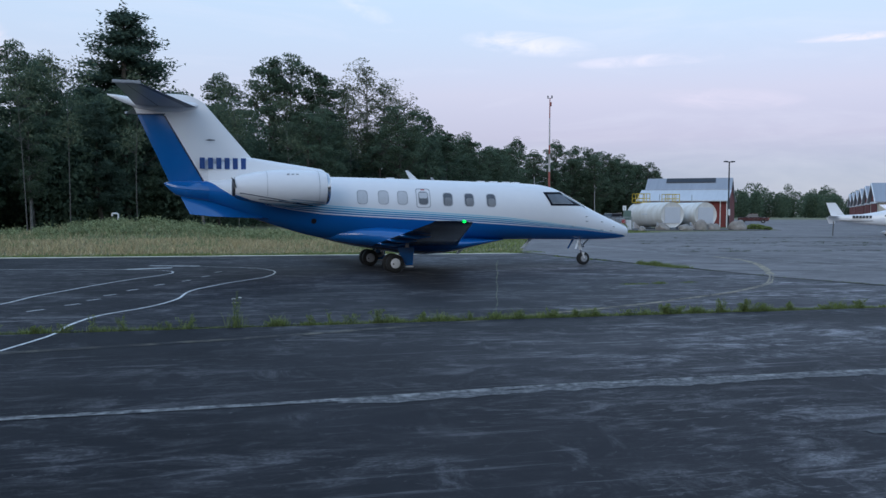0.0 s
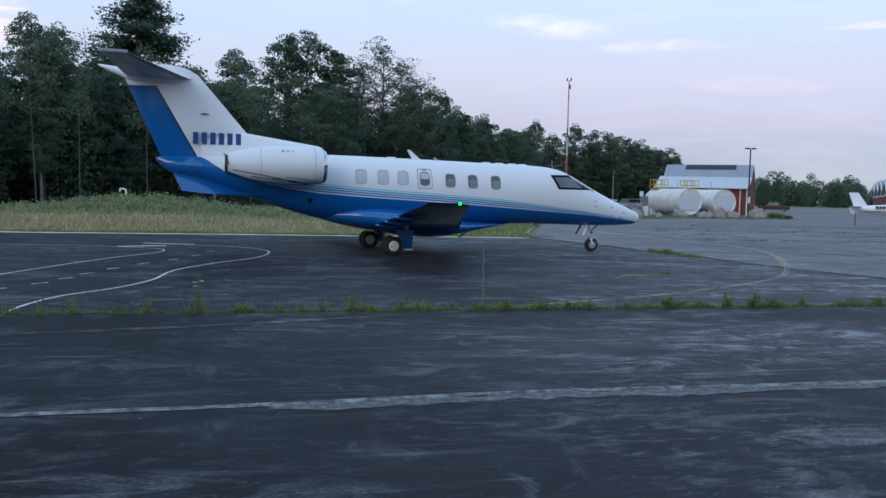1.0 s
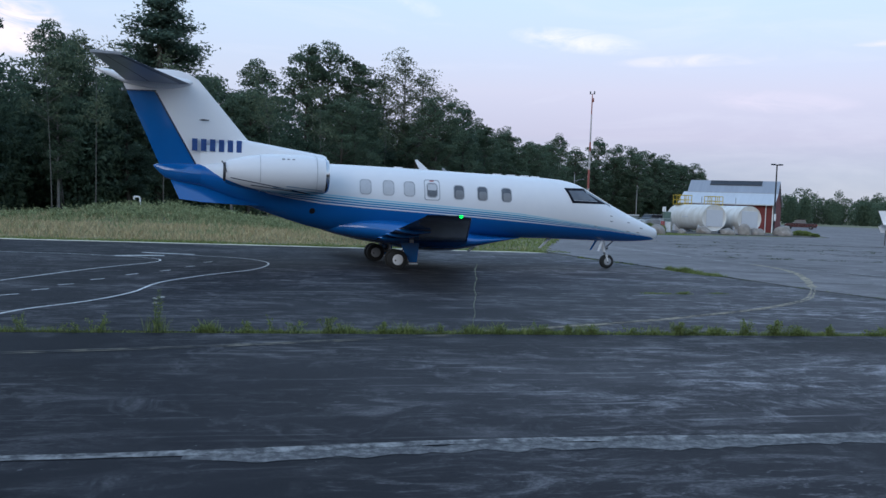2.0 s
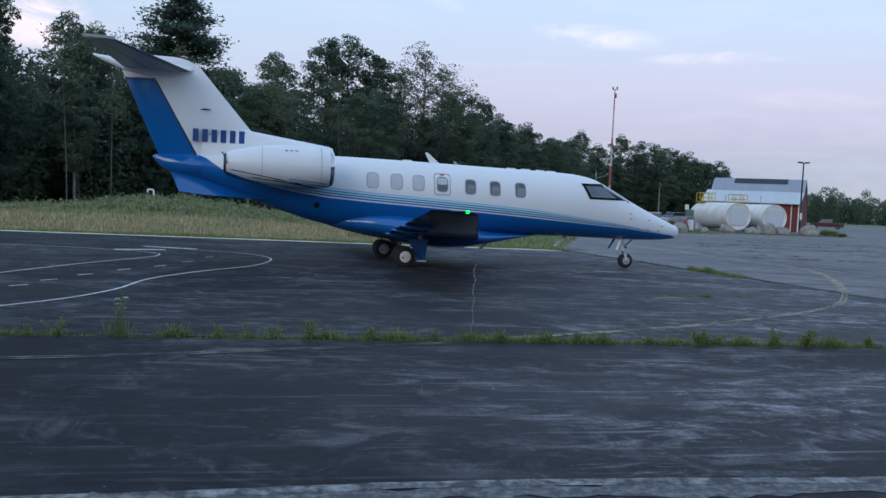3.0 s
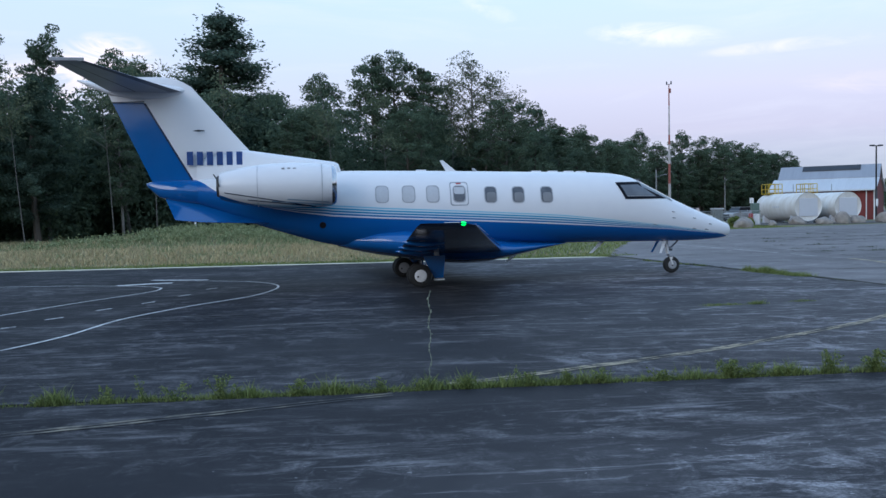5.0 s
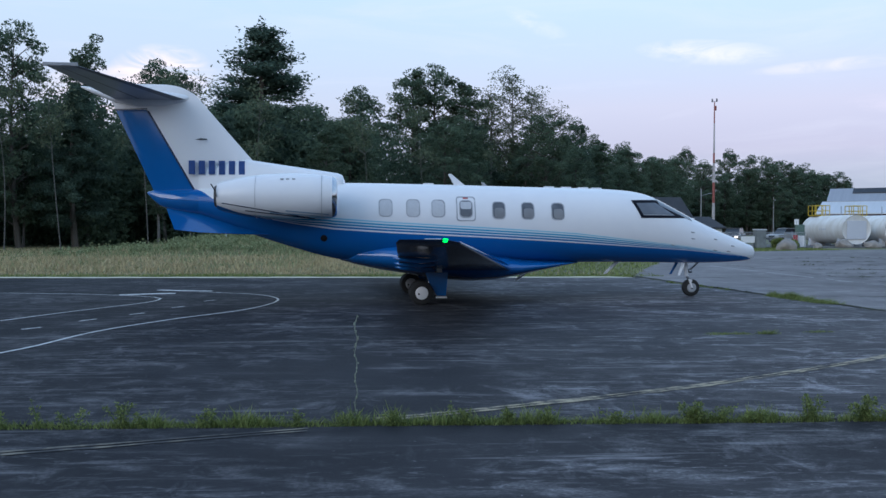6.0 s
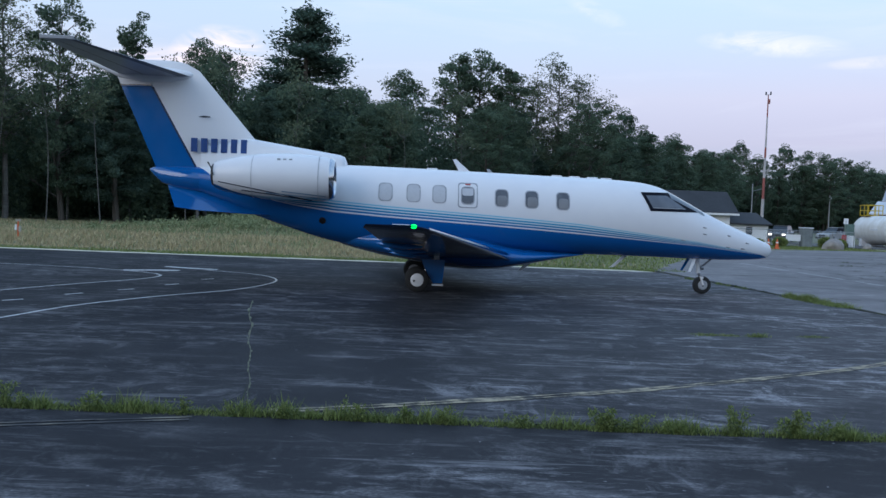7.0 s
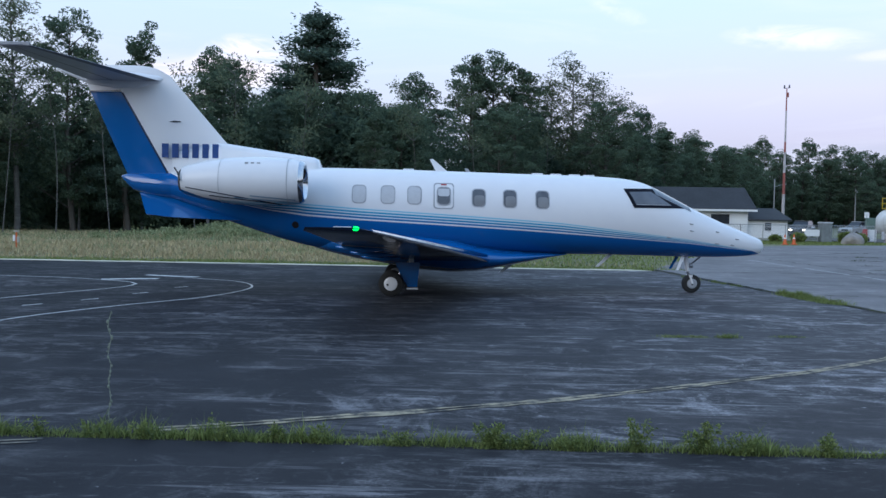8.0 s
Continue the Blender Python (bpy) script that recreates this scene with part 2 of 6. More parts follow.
STRAW = island(mat("dry_grass", (0.2, 0.16, 0.07), 0.8), (0.27, 0.215, 0.115), (0.46, 0.375, 0.21))
MEADOW = leafy(island(mat("meadow_grass", (0.09, 0.13, 0.04), 0.8), (0.125, 0.15, 0.068), (0.31, 0.345, 0.18)))
WHITE_PETAL = mat("white_petal", (0.75, 0.75, 0.7), 0.7)
BARK = mat("bark", (0.10, 0.085, 0.07), 0.9, scale=6, bump=0.6, bump_scale=12, stretch=(1, 1, 0.2))
BIRCH_THIN = mat("thin_birch_bark", (0.14, 0.135, 0.125), 0.85, 0, (0.09, 0.085, 0.08), 5, stretch=(0.4, 0.4, 1.5))
BIRCH = mat("pale_bark", (0.20, 0.19, 0.175), 0.85, 0, (0.09, 0.085, 0.08), 5, stretch=(0.4, 0.4, 1.5))
LEAF = leafy(island(mat("leaf", (0.06, 0.09, 0.03), 0.95, spec=0.08), (0.084, 0.124, 0.090), (0.128, 0.174, 0.112)))
LEAF_PALE = leafy(island(mat("pale_leaf", (0.09, 0.11, 0.05), 0.95, spec=0.08), (0.085, 0.115, 0.072), (0.16, 0.185, 0.115)))
NEEDLE = leafy(island(mat("needle", (0.04, 0.06, 0.03), 0.95, spec=0.08), (0.068, 0.106, 0.084), (0.102, 0.148, 0.108)))
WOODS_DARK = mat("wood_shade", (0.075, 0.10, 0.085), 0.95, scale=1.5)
WHITE_GLOSS = mat("white_gloss_paint", (0.765, 0.765, 0.775), 0.22, 0, (0.76, 0.76, 0.78), 3, coat=0.5)
BLUE_GLOSS = mat("blue_gloss_paint", (0.005, 0.112, 0.36), 0.10, 0, (0.004, 0.100, 0.33), 2, spec=0.4, coat=0.9)
GREY_PAINT = mat("grey_paint", (0.36, 0.37, 0.39), 0.4, scale=4)
DARK_GREY = mat("dark_grey_paint", (0.05, 0.055, 0.065), 0.45, scale=6)
CHROME = mat("polished_metal", (0.8, 0.8, 0.82), 0.12, 1.0)
STEEL = mat("steel", (0.45, 0.45, 0.47), 0.35, 1.0)
RUBBER = mat("rubber", (0.018, 0.018, 0.018), 0.75, bump=0.1)
BLACK = mat("black", (0.008, 0.008, 0.01), 0.5)
GLASS_DARK = mat("dark_glazing", (0.016, 0.020, 0.026), 0.06, 0, (0.045, 0.05, 0.058), 2.5, spec=0.35)
SHADE_PALE = mat("pale_window_blind", (0.52, 0.525, 0.545), 0.25, scale=20, amount=0.1, coat=0.3)
SHADE_DARK = mat("smoked_window", (0.045, 0.05, 0.065), 0.12, 0, (0.10, 0.105, 0.12), 5, coat=0.4)
CABIN_LINING = mat("cabin_lining", (0.12, 0.122, 0.135), 0.3, 0, (0.20, 0.20, 0.21), 4, coat=0.4)
RUBBER_GREY = mat("window_seal", (0.42, 0.43, 0.46), 0.5)
RED_MARK = mat("red_decal", (0.55, 0.05, 0.05), 0.4)
SEAM_GREY = mat("panel_seam", (0.52, 0.53, 0.55), 0.5)
BLUE_MARK = mat("blue_decal", (0.035, 0.085, 0.26), 0.5, spec=0.2)
WING_NAVY = mat("navy_gloss_paint", (0.012, 0.035, 0.085), 0.25, 0, (0.01, 0.028, 0.07), 3, spec=0.4, coat=0.3)
BOOT_GREY = mat("boot_grey_rubber", (0.17, 0.18, 0.21), 0.5, scale=5)
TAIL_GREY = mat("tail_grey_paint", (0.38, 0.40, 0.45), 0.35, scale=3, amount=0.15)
GREEN_GLOW = glow("green_light", (0.0, 1.0, 0.10), 2.2)


def livery(name):
    """White above, blue below, with stripes between them that follow the side."""
    m = mat(name, (0.765, 0.765, 0.775), 0.22, 0, (0.735, 0.735, 0.755), 3, spec=0.28, coat=0.08)
    t = m.node_tree
    p = t.nodes["Principled BSDF"]
    white = p.inputs["Base Color"].links[0].from_socket
    c = t.nodes.new("ShaderNodeTexCoord")
    s = t.nodes.new("ShaderNodeSeparateXYZ")
    t.links.new(c.outputs["Object"], s.inputs[0])

    def op(kind, a, b=None, third=None):
        n = t.nodes.new("ShaderNodeMath")
        n.operation = kind
        for i, v in enumerate((a, b, third)):
            if v is None:
                continue
            if isinstance(v, (int, float)):
                n.inputs[i].default_value = v
            else:
                t.links.new(v, n.inputs[i])
        return n.outputs[0]
    edge = [(0.0, 2.80), (1.15, 2.70), (1.34, 2.62), (1.54, 2.48), (1.87, 2.27), (2.3, 2.12), (2.96, 1.97), (3.64, 1.84), (4.46, 1.73), (5.73, 1.65),
            (7.92, 1.545), (9.44, 1.465), (11.0, 1.37), (12.62, 1.265), (13.4, 1.215), (15.1, 1.04), (15.5, 0.92)]
    r = ramp(t, [(a / 16, (b / 4, b / 4, b / 4)) for a, b in edge])
    t.links.new(op("DIVIDE", s.outputs["X"], 16.0), r.inputs[0])
    level = op("MULTIPLY", r.outputs[0], 4.0)
    body_width = op("MULTIPLY_ADD", s.outputs["X"], -0.006, 0.325)
    taper = op("MINIMUM", op("MULTIPLY_ADD", s.outputs["X"], -0.053, 0.812), op("MULTIPLY_ADD", s.outputs["X"], 0.17, -0.43))
    width = op("MAXIMUM", op("MINIMUM", body_width, taper), 0.004)
    u = op("DIVIDE", op("SUBTRACT", s.outputs["Z"], level), width)
    bands = ramp(t, [(0.0, (0.005, 0.112, 0.37)), (0.001, (0.74, 0.755, 0.78)), (0.13, (0.016, 0.17, 0.42)), (0.27, (0.66, 0.72, 0.77)), (0.36, (0.02, 0.24, 0.46)),
                     (0.50, (0.66, 0.72, 0.77)), (0.58, (0.05, 0.34, 0.55)), (0.72, (0.68, 0.73, 0.77)), (0.82, (0.22, 0.53, 0.69)), (0.92, (0.70, 0.74, 0.78)), (1.0, (0.8, 0.8, 0.81))], "CONSTANT")
    t.links.new(u, bands.inputs[0])
    above = op("GREATER_THAN", u, 0.999)
    mix = t.nodes.new("ShaderNodeMixRGB")
    t.links.new(above, mix.inputs[0])
    t.links.new(bands.outputs[0], mix.inputs[1])
    t.links.new(white, mix.inputs[2])
    t.links.new(mix.outputs[0], p.inputs["Base Color"])
    return m


LIVERY = livery("white_and_blue_paint")


# ---- mesh helpers ----
def mesh_of(name, verts, faces, material, smooth=False, angle=None):
    me = bpy.data.meshes.new(name)
    me.from_pydata([tuple(map(float, v)) for v in verts], [], [tuple(int(i) for i in f) for f in faces])
    if smooth:
        me.polygons.foreach_set("use_smooth", [True] * len(me.polygons))
        if angle:
            me.set_sharp_from_angle(angle=radians(angle))
    me.materials.append(material)
    me.update()
    return me


def piece(name, verts, faces, material, parent=None, label="", smooth=False, angle=None, at=None):
    ob = new(name, mesh_of(name, verts, faces, material, smooth, angle))
    if parent is not None:
        ob.parent = parent
    if at is not None:
        ob.matrix_basis = at
    if label:
        tagged(ob, label)
    return ob


def part(name, bm, material, parent=None, label="", smooth=False, at=None):
    bmesh.ops.recalc_face_normals(bm, faces=bm.faces)
    me = bpy.data.meshes.new(name)
    bm.to_mesh(me)
    bm.free()
    if smooth:
        me.polygons.foreach_set("use_smooth", [True] * len(me.polygons))
        me.set_sharp_from_angle(angle=radians(40))
    me.materials.append(material)
    ob = new(name, me)
    if parent is not None:
        ob.parent = parent
    if at is not None:
        ob.matrix_basis = at
    if label:
        tagged(ob, label)
    return ob


def thing(name, m=None, label="", category="", group="", kind=""):
    ob = new(name)
    ob.empty_display_size = 0.3
    if m is not None:
        ob.matrix_basis = m
    return tagged(ob, label, category, group, kind)


def box(x0, x1, y0, y1, z0, z1, bevel=0.0):
    bm = bmesh.new()
    bmesh.ops.create_cube(bm, size=1, matrix=Matrix.Translation(((x0 + x1) / 2, (y0 + y1) / 2, (z0 + z1) / 2)) @ Matrix.Diagonal((x1 - x0, y1 - y0, z1 - z0, 1)))
    if bevel:
        bmesh.ops.bevel(bm, geom=list(bm.edges), offset=bevel, segments=2, affect="EDGES", profile=0.5)
    return bm


def rod(a, b, r0, r1=None, n=10, bm=None):
    """A tapered round bar from a to b."""
    a, b = Vector(a), Vector(b)
    bm = bm or bmesh.new()
    q = (b - a).to_track_quat("Z", "Y").to_matrix().to_4x4()
    bmesh.ops.create_cone(bm, cap_ends=True, segments=n, radius1=r0, radius2=r0 if r1 is None else r1, depth=(b - a).length, matrix=Matrix.Translation((a + b) / 2) @ q)
    return bm


def loft(rings, close=True):
    """Verts and faces of a skin over rings with equal numbers of points."""
    n = len(rings[0])
    verts = [p for ring in rings for p in ring]
    faces = []
    for i in range(len(rings) - 1):
        for j in range(n):
            k = (j + 1) % n
            faces.append((i * n + j, i * n + k, (i + 1) * n + k, (i + 1) * n + j))
    if close:
        faces.append(tuple(range(n - 1, -1, -1)))
        faces.append(tuple(range((len(rings) - 1) * n, len(rings) * n)))
    return verts, faces


def turned(profile, n=32, axis="x"):
    """A body of revolution from (along, radius) pairs."""
    rings = []
    for a, r in profile:
        ring = []
        for k in range(n):
            w = 2 * math.pi * k / n
            c, s = r * math.cos(w), r * math.sin(w)
            ring.append({"x": (a, c, s), "y": (s, a, c), "z": (c, s, a)}[axis])
        rings.append(ring)
    return loft(rings)


def strip(points, width, z_of, lift, step=0.35, rough=0.0):
    """A painted band along a smooth line on the ground."""
    pts = [Vector((*p, 0)) for p in points]
    fine = []
    for i in range(len(pts) - 1):
        p0, p1, p2, p3 = pts[max(i - 1, 0)], pts[i], pts[i + 1], pts[min(i + 2, len(pts) - 1)]
        n = max(2, int((p2 - p1).length / step))
        for k in range(n):
            u = k / n
            fine.append(0.5 * ((2 * p1) + (p2 - p0) * u + (2 * p0 - 5 * p1 + 4 * p2 - p3) * u * u + (3 * p1 - p0 - 3 * p2 + p3) * u ** 3))
    fine.append(pts[-1])
    verts, faces = [], []
    for i, p in enumerate(fine):
        d = (fine[min(i + 1, len(fine) - 1)] - fine[max(i - 1, 0)]).normalized()
        side = Vector((-d.y, d.x, 0)) * width / 2
        wa, wb = 1 + rough * noise.noise(p * 6.1) + rough * noise.noise(p * 1.3), 1 + rough * noise.noise(p * 6.1 + Vector((0, 0, 9))) + rough * noise.noise(p * 1.3 + Vector((0, 0, 5)))
        for q in (p - side * wa, p + side * wb):
            verts.append((q.x, q.y, z_of(q.x, q.y) + lift))
    for i in range(len(fine) - 1):
        faces.append((2 * i, 2 * i + 2, 2 * i + 3, 2 * i + 1))
    return verts, faces


# ---- ground ----
def smooth(a, b, v):
    u = min(1, max(0, (v - a) / (b - a)))
    return u * u * (3 - 2 * u)


def level(x, y):
    """Height of the pavement: the near strip is flat, the apron behind it falls a little."""
    return -0.17 * smooth(11.5, 20.5, y)


def land(x, y):
    """Height of the turf, with the mound behind the apron."""
    z = level(x, y) - 0.035
    if y > 36:
        d = ((x + 5.4) / (5.4 if x < -5.4 else 4.8)) ** 2 + ((y - 57.5) / 8.5) ** 2
        z += 0.84 * math.exp(-d * 0.9) + 0.10 * smooth(36, 44, y) * (1 - smooth(8, 14, x))
        z += 0.10 * smooth(60, 75, y) * (1 - smooth(10, 25, x))
    return z


def sheet(name, xs, ys, z_of, material, label, drop=0.0):
    verts = [(x, y, z_of(x, y)) for y in ys for x in xs]
    n = len(xs)
    faces = [(j * n + i, j * n + i + 1, (j + 1) * n + i + 1, (j + 1) * n + i) for j in range(len(ys) - 1) for i in range(n - 1)]
    ob = piece(name, verts, faces, material, smooth=True)
    return tagged(ob, label, "ground", kind="structure")


def span(a, b, step):
    n = max(1, int(round((b - a) / step)))
    return [a + (b - a) * i / n for i in range(n + 1)]


gx = [-3000, -800, -300, -120] + span(-60, 60, 1.0) + [120, 300, 800, 3000]
gy = [-3000, -800, -200, -60, -20] + span(0, 90, 1.0) + [120, 200, 400, 1000, 3000]
sheet("ground", gx, gy, land, GRASS, "green and straw-coloured rough turf with a low mound")


def slab(name, outline, material, label):
    """A pavement cut to an outline, with an edge that goes down into the turf."""
    bm = bmesh.new()
    top = [bm.verts.new((x, y, 0)) for x, y in outline]
    bm.faces.new(top)
    for y in span(12, 21, 1.5):
        bmesh.ops.bisect_plane(bm, geom=bm.verts[:] + bm.edges[:] + bm.faces[:], plane_co=(0, y, 0), plane_no=(0, 1, 0))
    edge = [e for e in bm.edges if e.is_boundary]
    out = bmesh.ops.extrude_edge_only(bm, edges=edge)
    low = {v for v in out["geom"] if isinstance(v, bmesh.types.BMVert)}
    for v in bm.verts:
        v.co.z = level(v.co.x, v.co.y) - (0.12 if v in low else 0)
    ob = part(name, bm, material)
    return tagged(ob, label, "pavement", kind="structure")


rng = random.Random(5)


def ragged(a, b, step, wob):
    """Points from a to b along a broken edge, without the last one."""
    n = max(1, int(math.dist(a, b) / step))
    return [(a[0] + (b[0] - a[0]) * i / n + (rng.uniform(-wob, wob) if i else 0), a[1] + (b[1] - a[1]) * i / n + (rng.uniform(-wob, wob) if i else 0)) for i in range(n)]


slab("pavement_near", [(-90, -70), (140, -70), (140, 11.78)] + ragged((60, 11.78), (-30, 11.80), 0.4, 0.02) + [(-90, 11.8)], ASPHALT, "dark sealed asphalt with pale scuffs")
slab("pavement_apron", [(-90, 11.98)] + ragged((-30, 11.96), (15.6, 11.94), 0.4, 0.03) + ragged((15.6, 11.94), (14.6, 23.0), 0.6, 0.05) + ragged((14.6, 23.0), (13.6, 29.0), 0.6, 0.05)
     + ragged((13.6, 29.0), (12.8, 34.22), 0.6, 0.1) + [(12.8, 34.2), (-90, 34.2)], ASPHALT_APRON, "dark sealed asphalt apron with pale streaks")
SOIL = mat("joint_soil", (0.018, 0.018, 0.013), 0.95, scale=25, bump=0.6, bump_scale=60)
tagged(part("joint_soil", box(-60, 60, 11.76, 12.0, -0.2, -0.012), SOIL), "dark soil and moss in the pavement joint", "soil", kind="structure")
slab("pavement_old", [(15.85, 11.94), (140, 11.94), (180, 60), (240, 217), (140, 217), (75, 108), (62, 84), (58, 76.5)] + ragged((56, 76), (33, 67.2), 0.8, 0.1)
     + ragged((33, 67.2), (23, 60), 0.8, 0.15) + ragged((23, 60), (13.0, 35.5), 0.8, 0.15) + ragged((13.0, 35.5), (13.9, 29.0), 0.6, 0.05) + ragged((13.9, 29.0), (15.85, 11.94), 0.6, 0.06), ASPHALT_OLD, "older grey asphalt with grassy cracks")


def line(name, points, width, material, label, lift=0.005, step=0.35, rough=0.0):
    ob = piece(name, *strip(points, width, level, lift, step, rough), material)
    return tagged(ob, label, "line marking", kind="structure")


line("line_marking", [(-30, 6.95), (-10, 6.98), (0, 7.0), (3, 7.12), (8, 7.02), (20, 6.9), (40, 6.8)], 0.11, LINE_WHITE, "worn white line across dark asphalt", step=0.05, rough=0.22)
line("line_marking", [(0.9, 6.98), (1.6, 6.94), (3, 6.98), (6, 6.97), (9, 6.90), (20, 6.80), (40, 6.7)], 0.20, LINE_SMEAR, "smeared worn white line on dark asphalt", lift=0.003, step=0.05, rough=0.8)
line("line_marking", [(4.6, 5.03), (6, 5.05), (12, 5.15), (30, 5.3)], 0.08, LINE_FAINT, "almost worn-off white line on dark asphalt", step=0.05, rough=0.8)
for off in (-0.042, 0.042):
    line("line_marking", [(-16, 8.0 + off), (-8, 9.2 + off), (-2.5, 10.25 + off), (0.5, 10.82 + off), (3.36, 11.62 + off), (3.6, 11.70 + off)], 0.035, LINE_YELLOW_OLD, "faded yellow taxi line", step=0.08, rough=0.9)
    d = off * 0.7
    line("line_marking", [(4.2 - d, 12.05 + d), (4.9 - d, 12.3 + d), (6.8 - d, 13.15 + d), (8.4 - d, 14.05 + d), (10.6 - d, 15.55 + d), (12.9 - d, 17.6 + d), (14.9 - d, 20.1 + d), (15.5 - d, 21.0 + d)], 0.052, LINE_YELLOW, "faded yellow taxi line in a wide curve", step=0.06, rough=1.0)
for pts in ([(-1.5, 19.2), (-0.25, 19.37), (6.14, 20.16), (13.8, 21.1)], [(1.2, 17.53), (1.91, 17.62), (6.22, 18.04), (9.4, 18.42)], [(3.5, 22.6), (8.0, 23.0), (14.3, 23.6)], [(-9, 20.6), (-4.0, 21.4)]):
    line("pale_scratch", pts, 0.035, SCRATCH, "long thin pale scratch along a joint of the apron", step=0.1, rough=1.2)
line("line_marking", [(15.5, 21.0), (16.3, 22.2), (17.5, 24.1), (18.6, 26.2), (19.3, 28.2), (19.5, 30.0)], 0.22, LINE_YELLOW, "broad faded yellow taxi line on old asphalt", step=0.1, rough=0.5)
line("line_marking", [(19.6, 28.7), (20.3, 27.6), (21.0, 26.3), (22.4, 23.6), (25, 19)], 0.10, LINE_OLD, "faded white line on old asphalt")
line("line_marking", [(-3.1, 8.6), (-2.85, 9.5), (-2.56, 10.42), (-2.28, 11.4), (-2.22, 11.78)], 0.045, LINE_THIN, "thin white line that winds over asphalt")
line("line_marking", [(-2.2, 12.0), (-2.2, 12.6), (-1.97, 13.9), (-1.35, 15.3), (-0.98, 17.0), (-0.8, 19.3), (-0.05, 21.2), (0.98, 23.0), (1.36, 24.9), (1.1, 26.2), (0.3, 27.2), (-1.2, 27.9)], 0.055, LINE_THIN, "thin white line that winds over asphalt")
line("line_marking", [(-6.5, 10.0 + 3.0), (-4.6, 15.0), (-4.07, 16.7), (-3.88, 18.6), (-3.41, 20.4), (-2.57, 22.7), (-1.74, 24.5), (-1.56, 25.4), (-1.9, 26.2), (-3.4, 27.0), (-5.7, 27.5), (-12, 27.9)], 0.055, LINE_THIN, "thin white line that winds over asphalt")
for a, b in ((-3.15, 15.1), (-2.76, 16.2), (-2.56, 17.3), (-2.42, 18.5), (-2.1, 19.8), (-1.62, 21.1), (-1.05, 22.2), (-0.6, 23.6), (-0.28, 25.2)):
    line("line_dash", [(a - 0.10, b - 0.17), (a + 0.10, b + 0.17)], 0.06, LINE_THIN, "short white dash on asphalt")
line("line_arrow", [(-3.0, 26.9), (-2.2, 27.3), (-1.7, 27.4)], 0.30, LINE_THIN, "painted white arrow on asphalt")
line("line_arrow", [(-2.5, 28.6), (-1.6, 28.3), (-0.9, 28.2)], 0.22, LINE_THIN, "painted white arrow on asphalt")
BLEACHED = mat("bleached_edge", (0.70, 0.63, 0.47), 0.9, 0, (0.46, 0.42, 0.30), 2.5, stretch=(0.4, 1.5, 1))
slab("pavement_edge", ragged((12.7, 34.25), (-40, 34.3), 0.5, 0.10) + [(-90, 34.3), (-90, 34.85)] + ragged((-40, 34.85), (12.5, 34.8), 0.5, 0.14), BLEACHED, "pale bleached strip along the edge of the apron")
for pts in ([(19.22, 31.5), (19.2, 33.2)], [(19.15, 34.0), (19.0, 37.4)], [(18.95, 38.2), (18.75, 43)], [(44, 40), (62, 36)], [(23.5, 28.4), (30, 26.6)]):
    line("line_marking", pts, 0.12, LINE_OLD, "faded white line on old asphalt")


def crack(points, width, seed, mat_=SEALANT):
    """A wandering crack, broken here and there."""
    r = random.Random(seed)
    verts, faces, run = [], [], []

    def close():
        if len(run) > 2:
            v, f = strip(run, width, level, 0.004, 0.2, 0.9)
            faces.extend(tuple(i + len(verts) for i in q) for q in f)
            verts.extend(v)
        run.clear()
    for (x0, y0), (x1, y1) in zip(points, points[1:]):
        n = max(2, int(math.dist((x0, y0), (x1, y1)) / 0.45))
        for i in range(n):
            run.append((x0 + (x1 - x0) * i / n + r.gauss(0, 0.06), y0 + (y1 - y0) * i / n + r.gauss(0, 0.09)))
            if r.random() < 0.10:
                close()
    close()
    ob = piece("crack", verts, faces, mat_)
    return tagged(ob, "crooked crack in asphalt with pale filler and moss", "crack", kind="structure")



# broken cracks across the old asphalt
cr = random.Random(404)
for k in range(16):
    x, y = cr.uniform(24, 62), cr.uniform(30, 66)
    if y > 67.2 + (x - 33) * 0.39 - 3 or x < 16 + (y - 30) * 0.25:
        continue
    d = cr.uniform(3, 11)
    crack([(x - 0.8 * d, y + 0.55 * d), (x, y + cr.uniform(-0.4, 0.4)), (x + 0.8 * d, y - 0.55 * d)], cr.uniform(0.05, 0.14), 500 + k, SOIL)

# ---- business jet ----
JET = pose(-1.76, 25.36, -0.17, 0, 0, 4.0)
jet = thing("business_jet", JET, "white and blue twin-engine business jet parked on an asphalt apron", "airplane")
BODY = [(0.0, 2.56, 2.62, 0.03), (0.12, 2.50, 2.64, 0.07), (0.7, 2.30, 2.67, 0.20), (1.3, 2.07, 2.72, 0.34), (1.9, 1.83, 2.78, 0.48), (2.6, 1.56, 2.83, 0.63), (3.4, 1.30, 2.86, 0.77),
        (4.2, 1.07, 2.88, 0.87), (5.0, 0.92, 2.885, 0.925), (5.7, 0.89, 2.88, 0.95), (7.5, 0.90, 2.855, 0.955), (9.5, 0.90, 2.815, 0.955), (11.0, 0.90, 2.79, 0.95), (11.6, 0.90, 2.765, 0.935),
        (12.05, 0.895, 2.725, 0.915), (12.5, 0.89, 2.62, 0.88), (13.04, 0.88, 2.36, 0.82), (13.6, 0.875, 2.075, 0.73), (14.35, 0.88, 1.735, 0.56), (14.9, 0.905, 1.515, 0.40), (15.2, 0.935, 1.385, 0.28),
        (15.38, 0.99, 1.31, 0.17), (15.46, 1.10, 1.18, 0.05)]


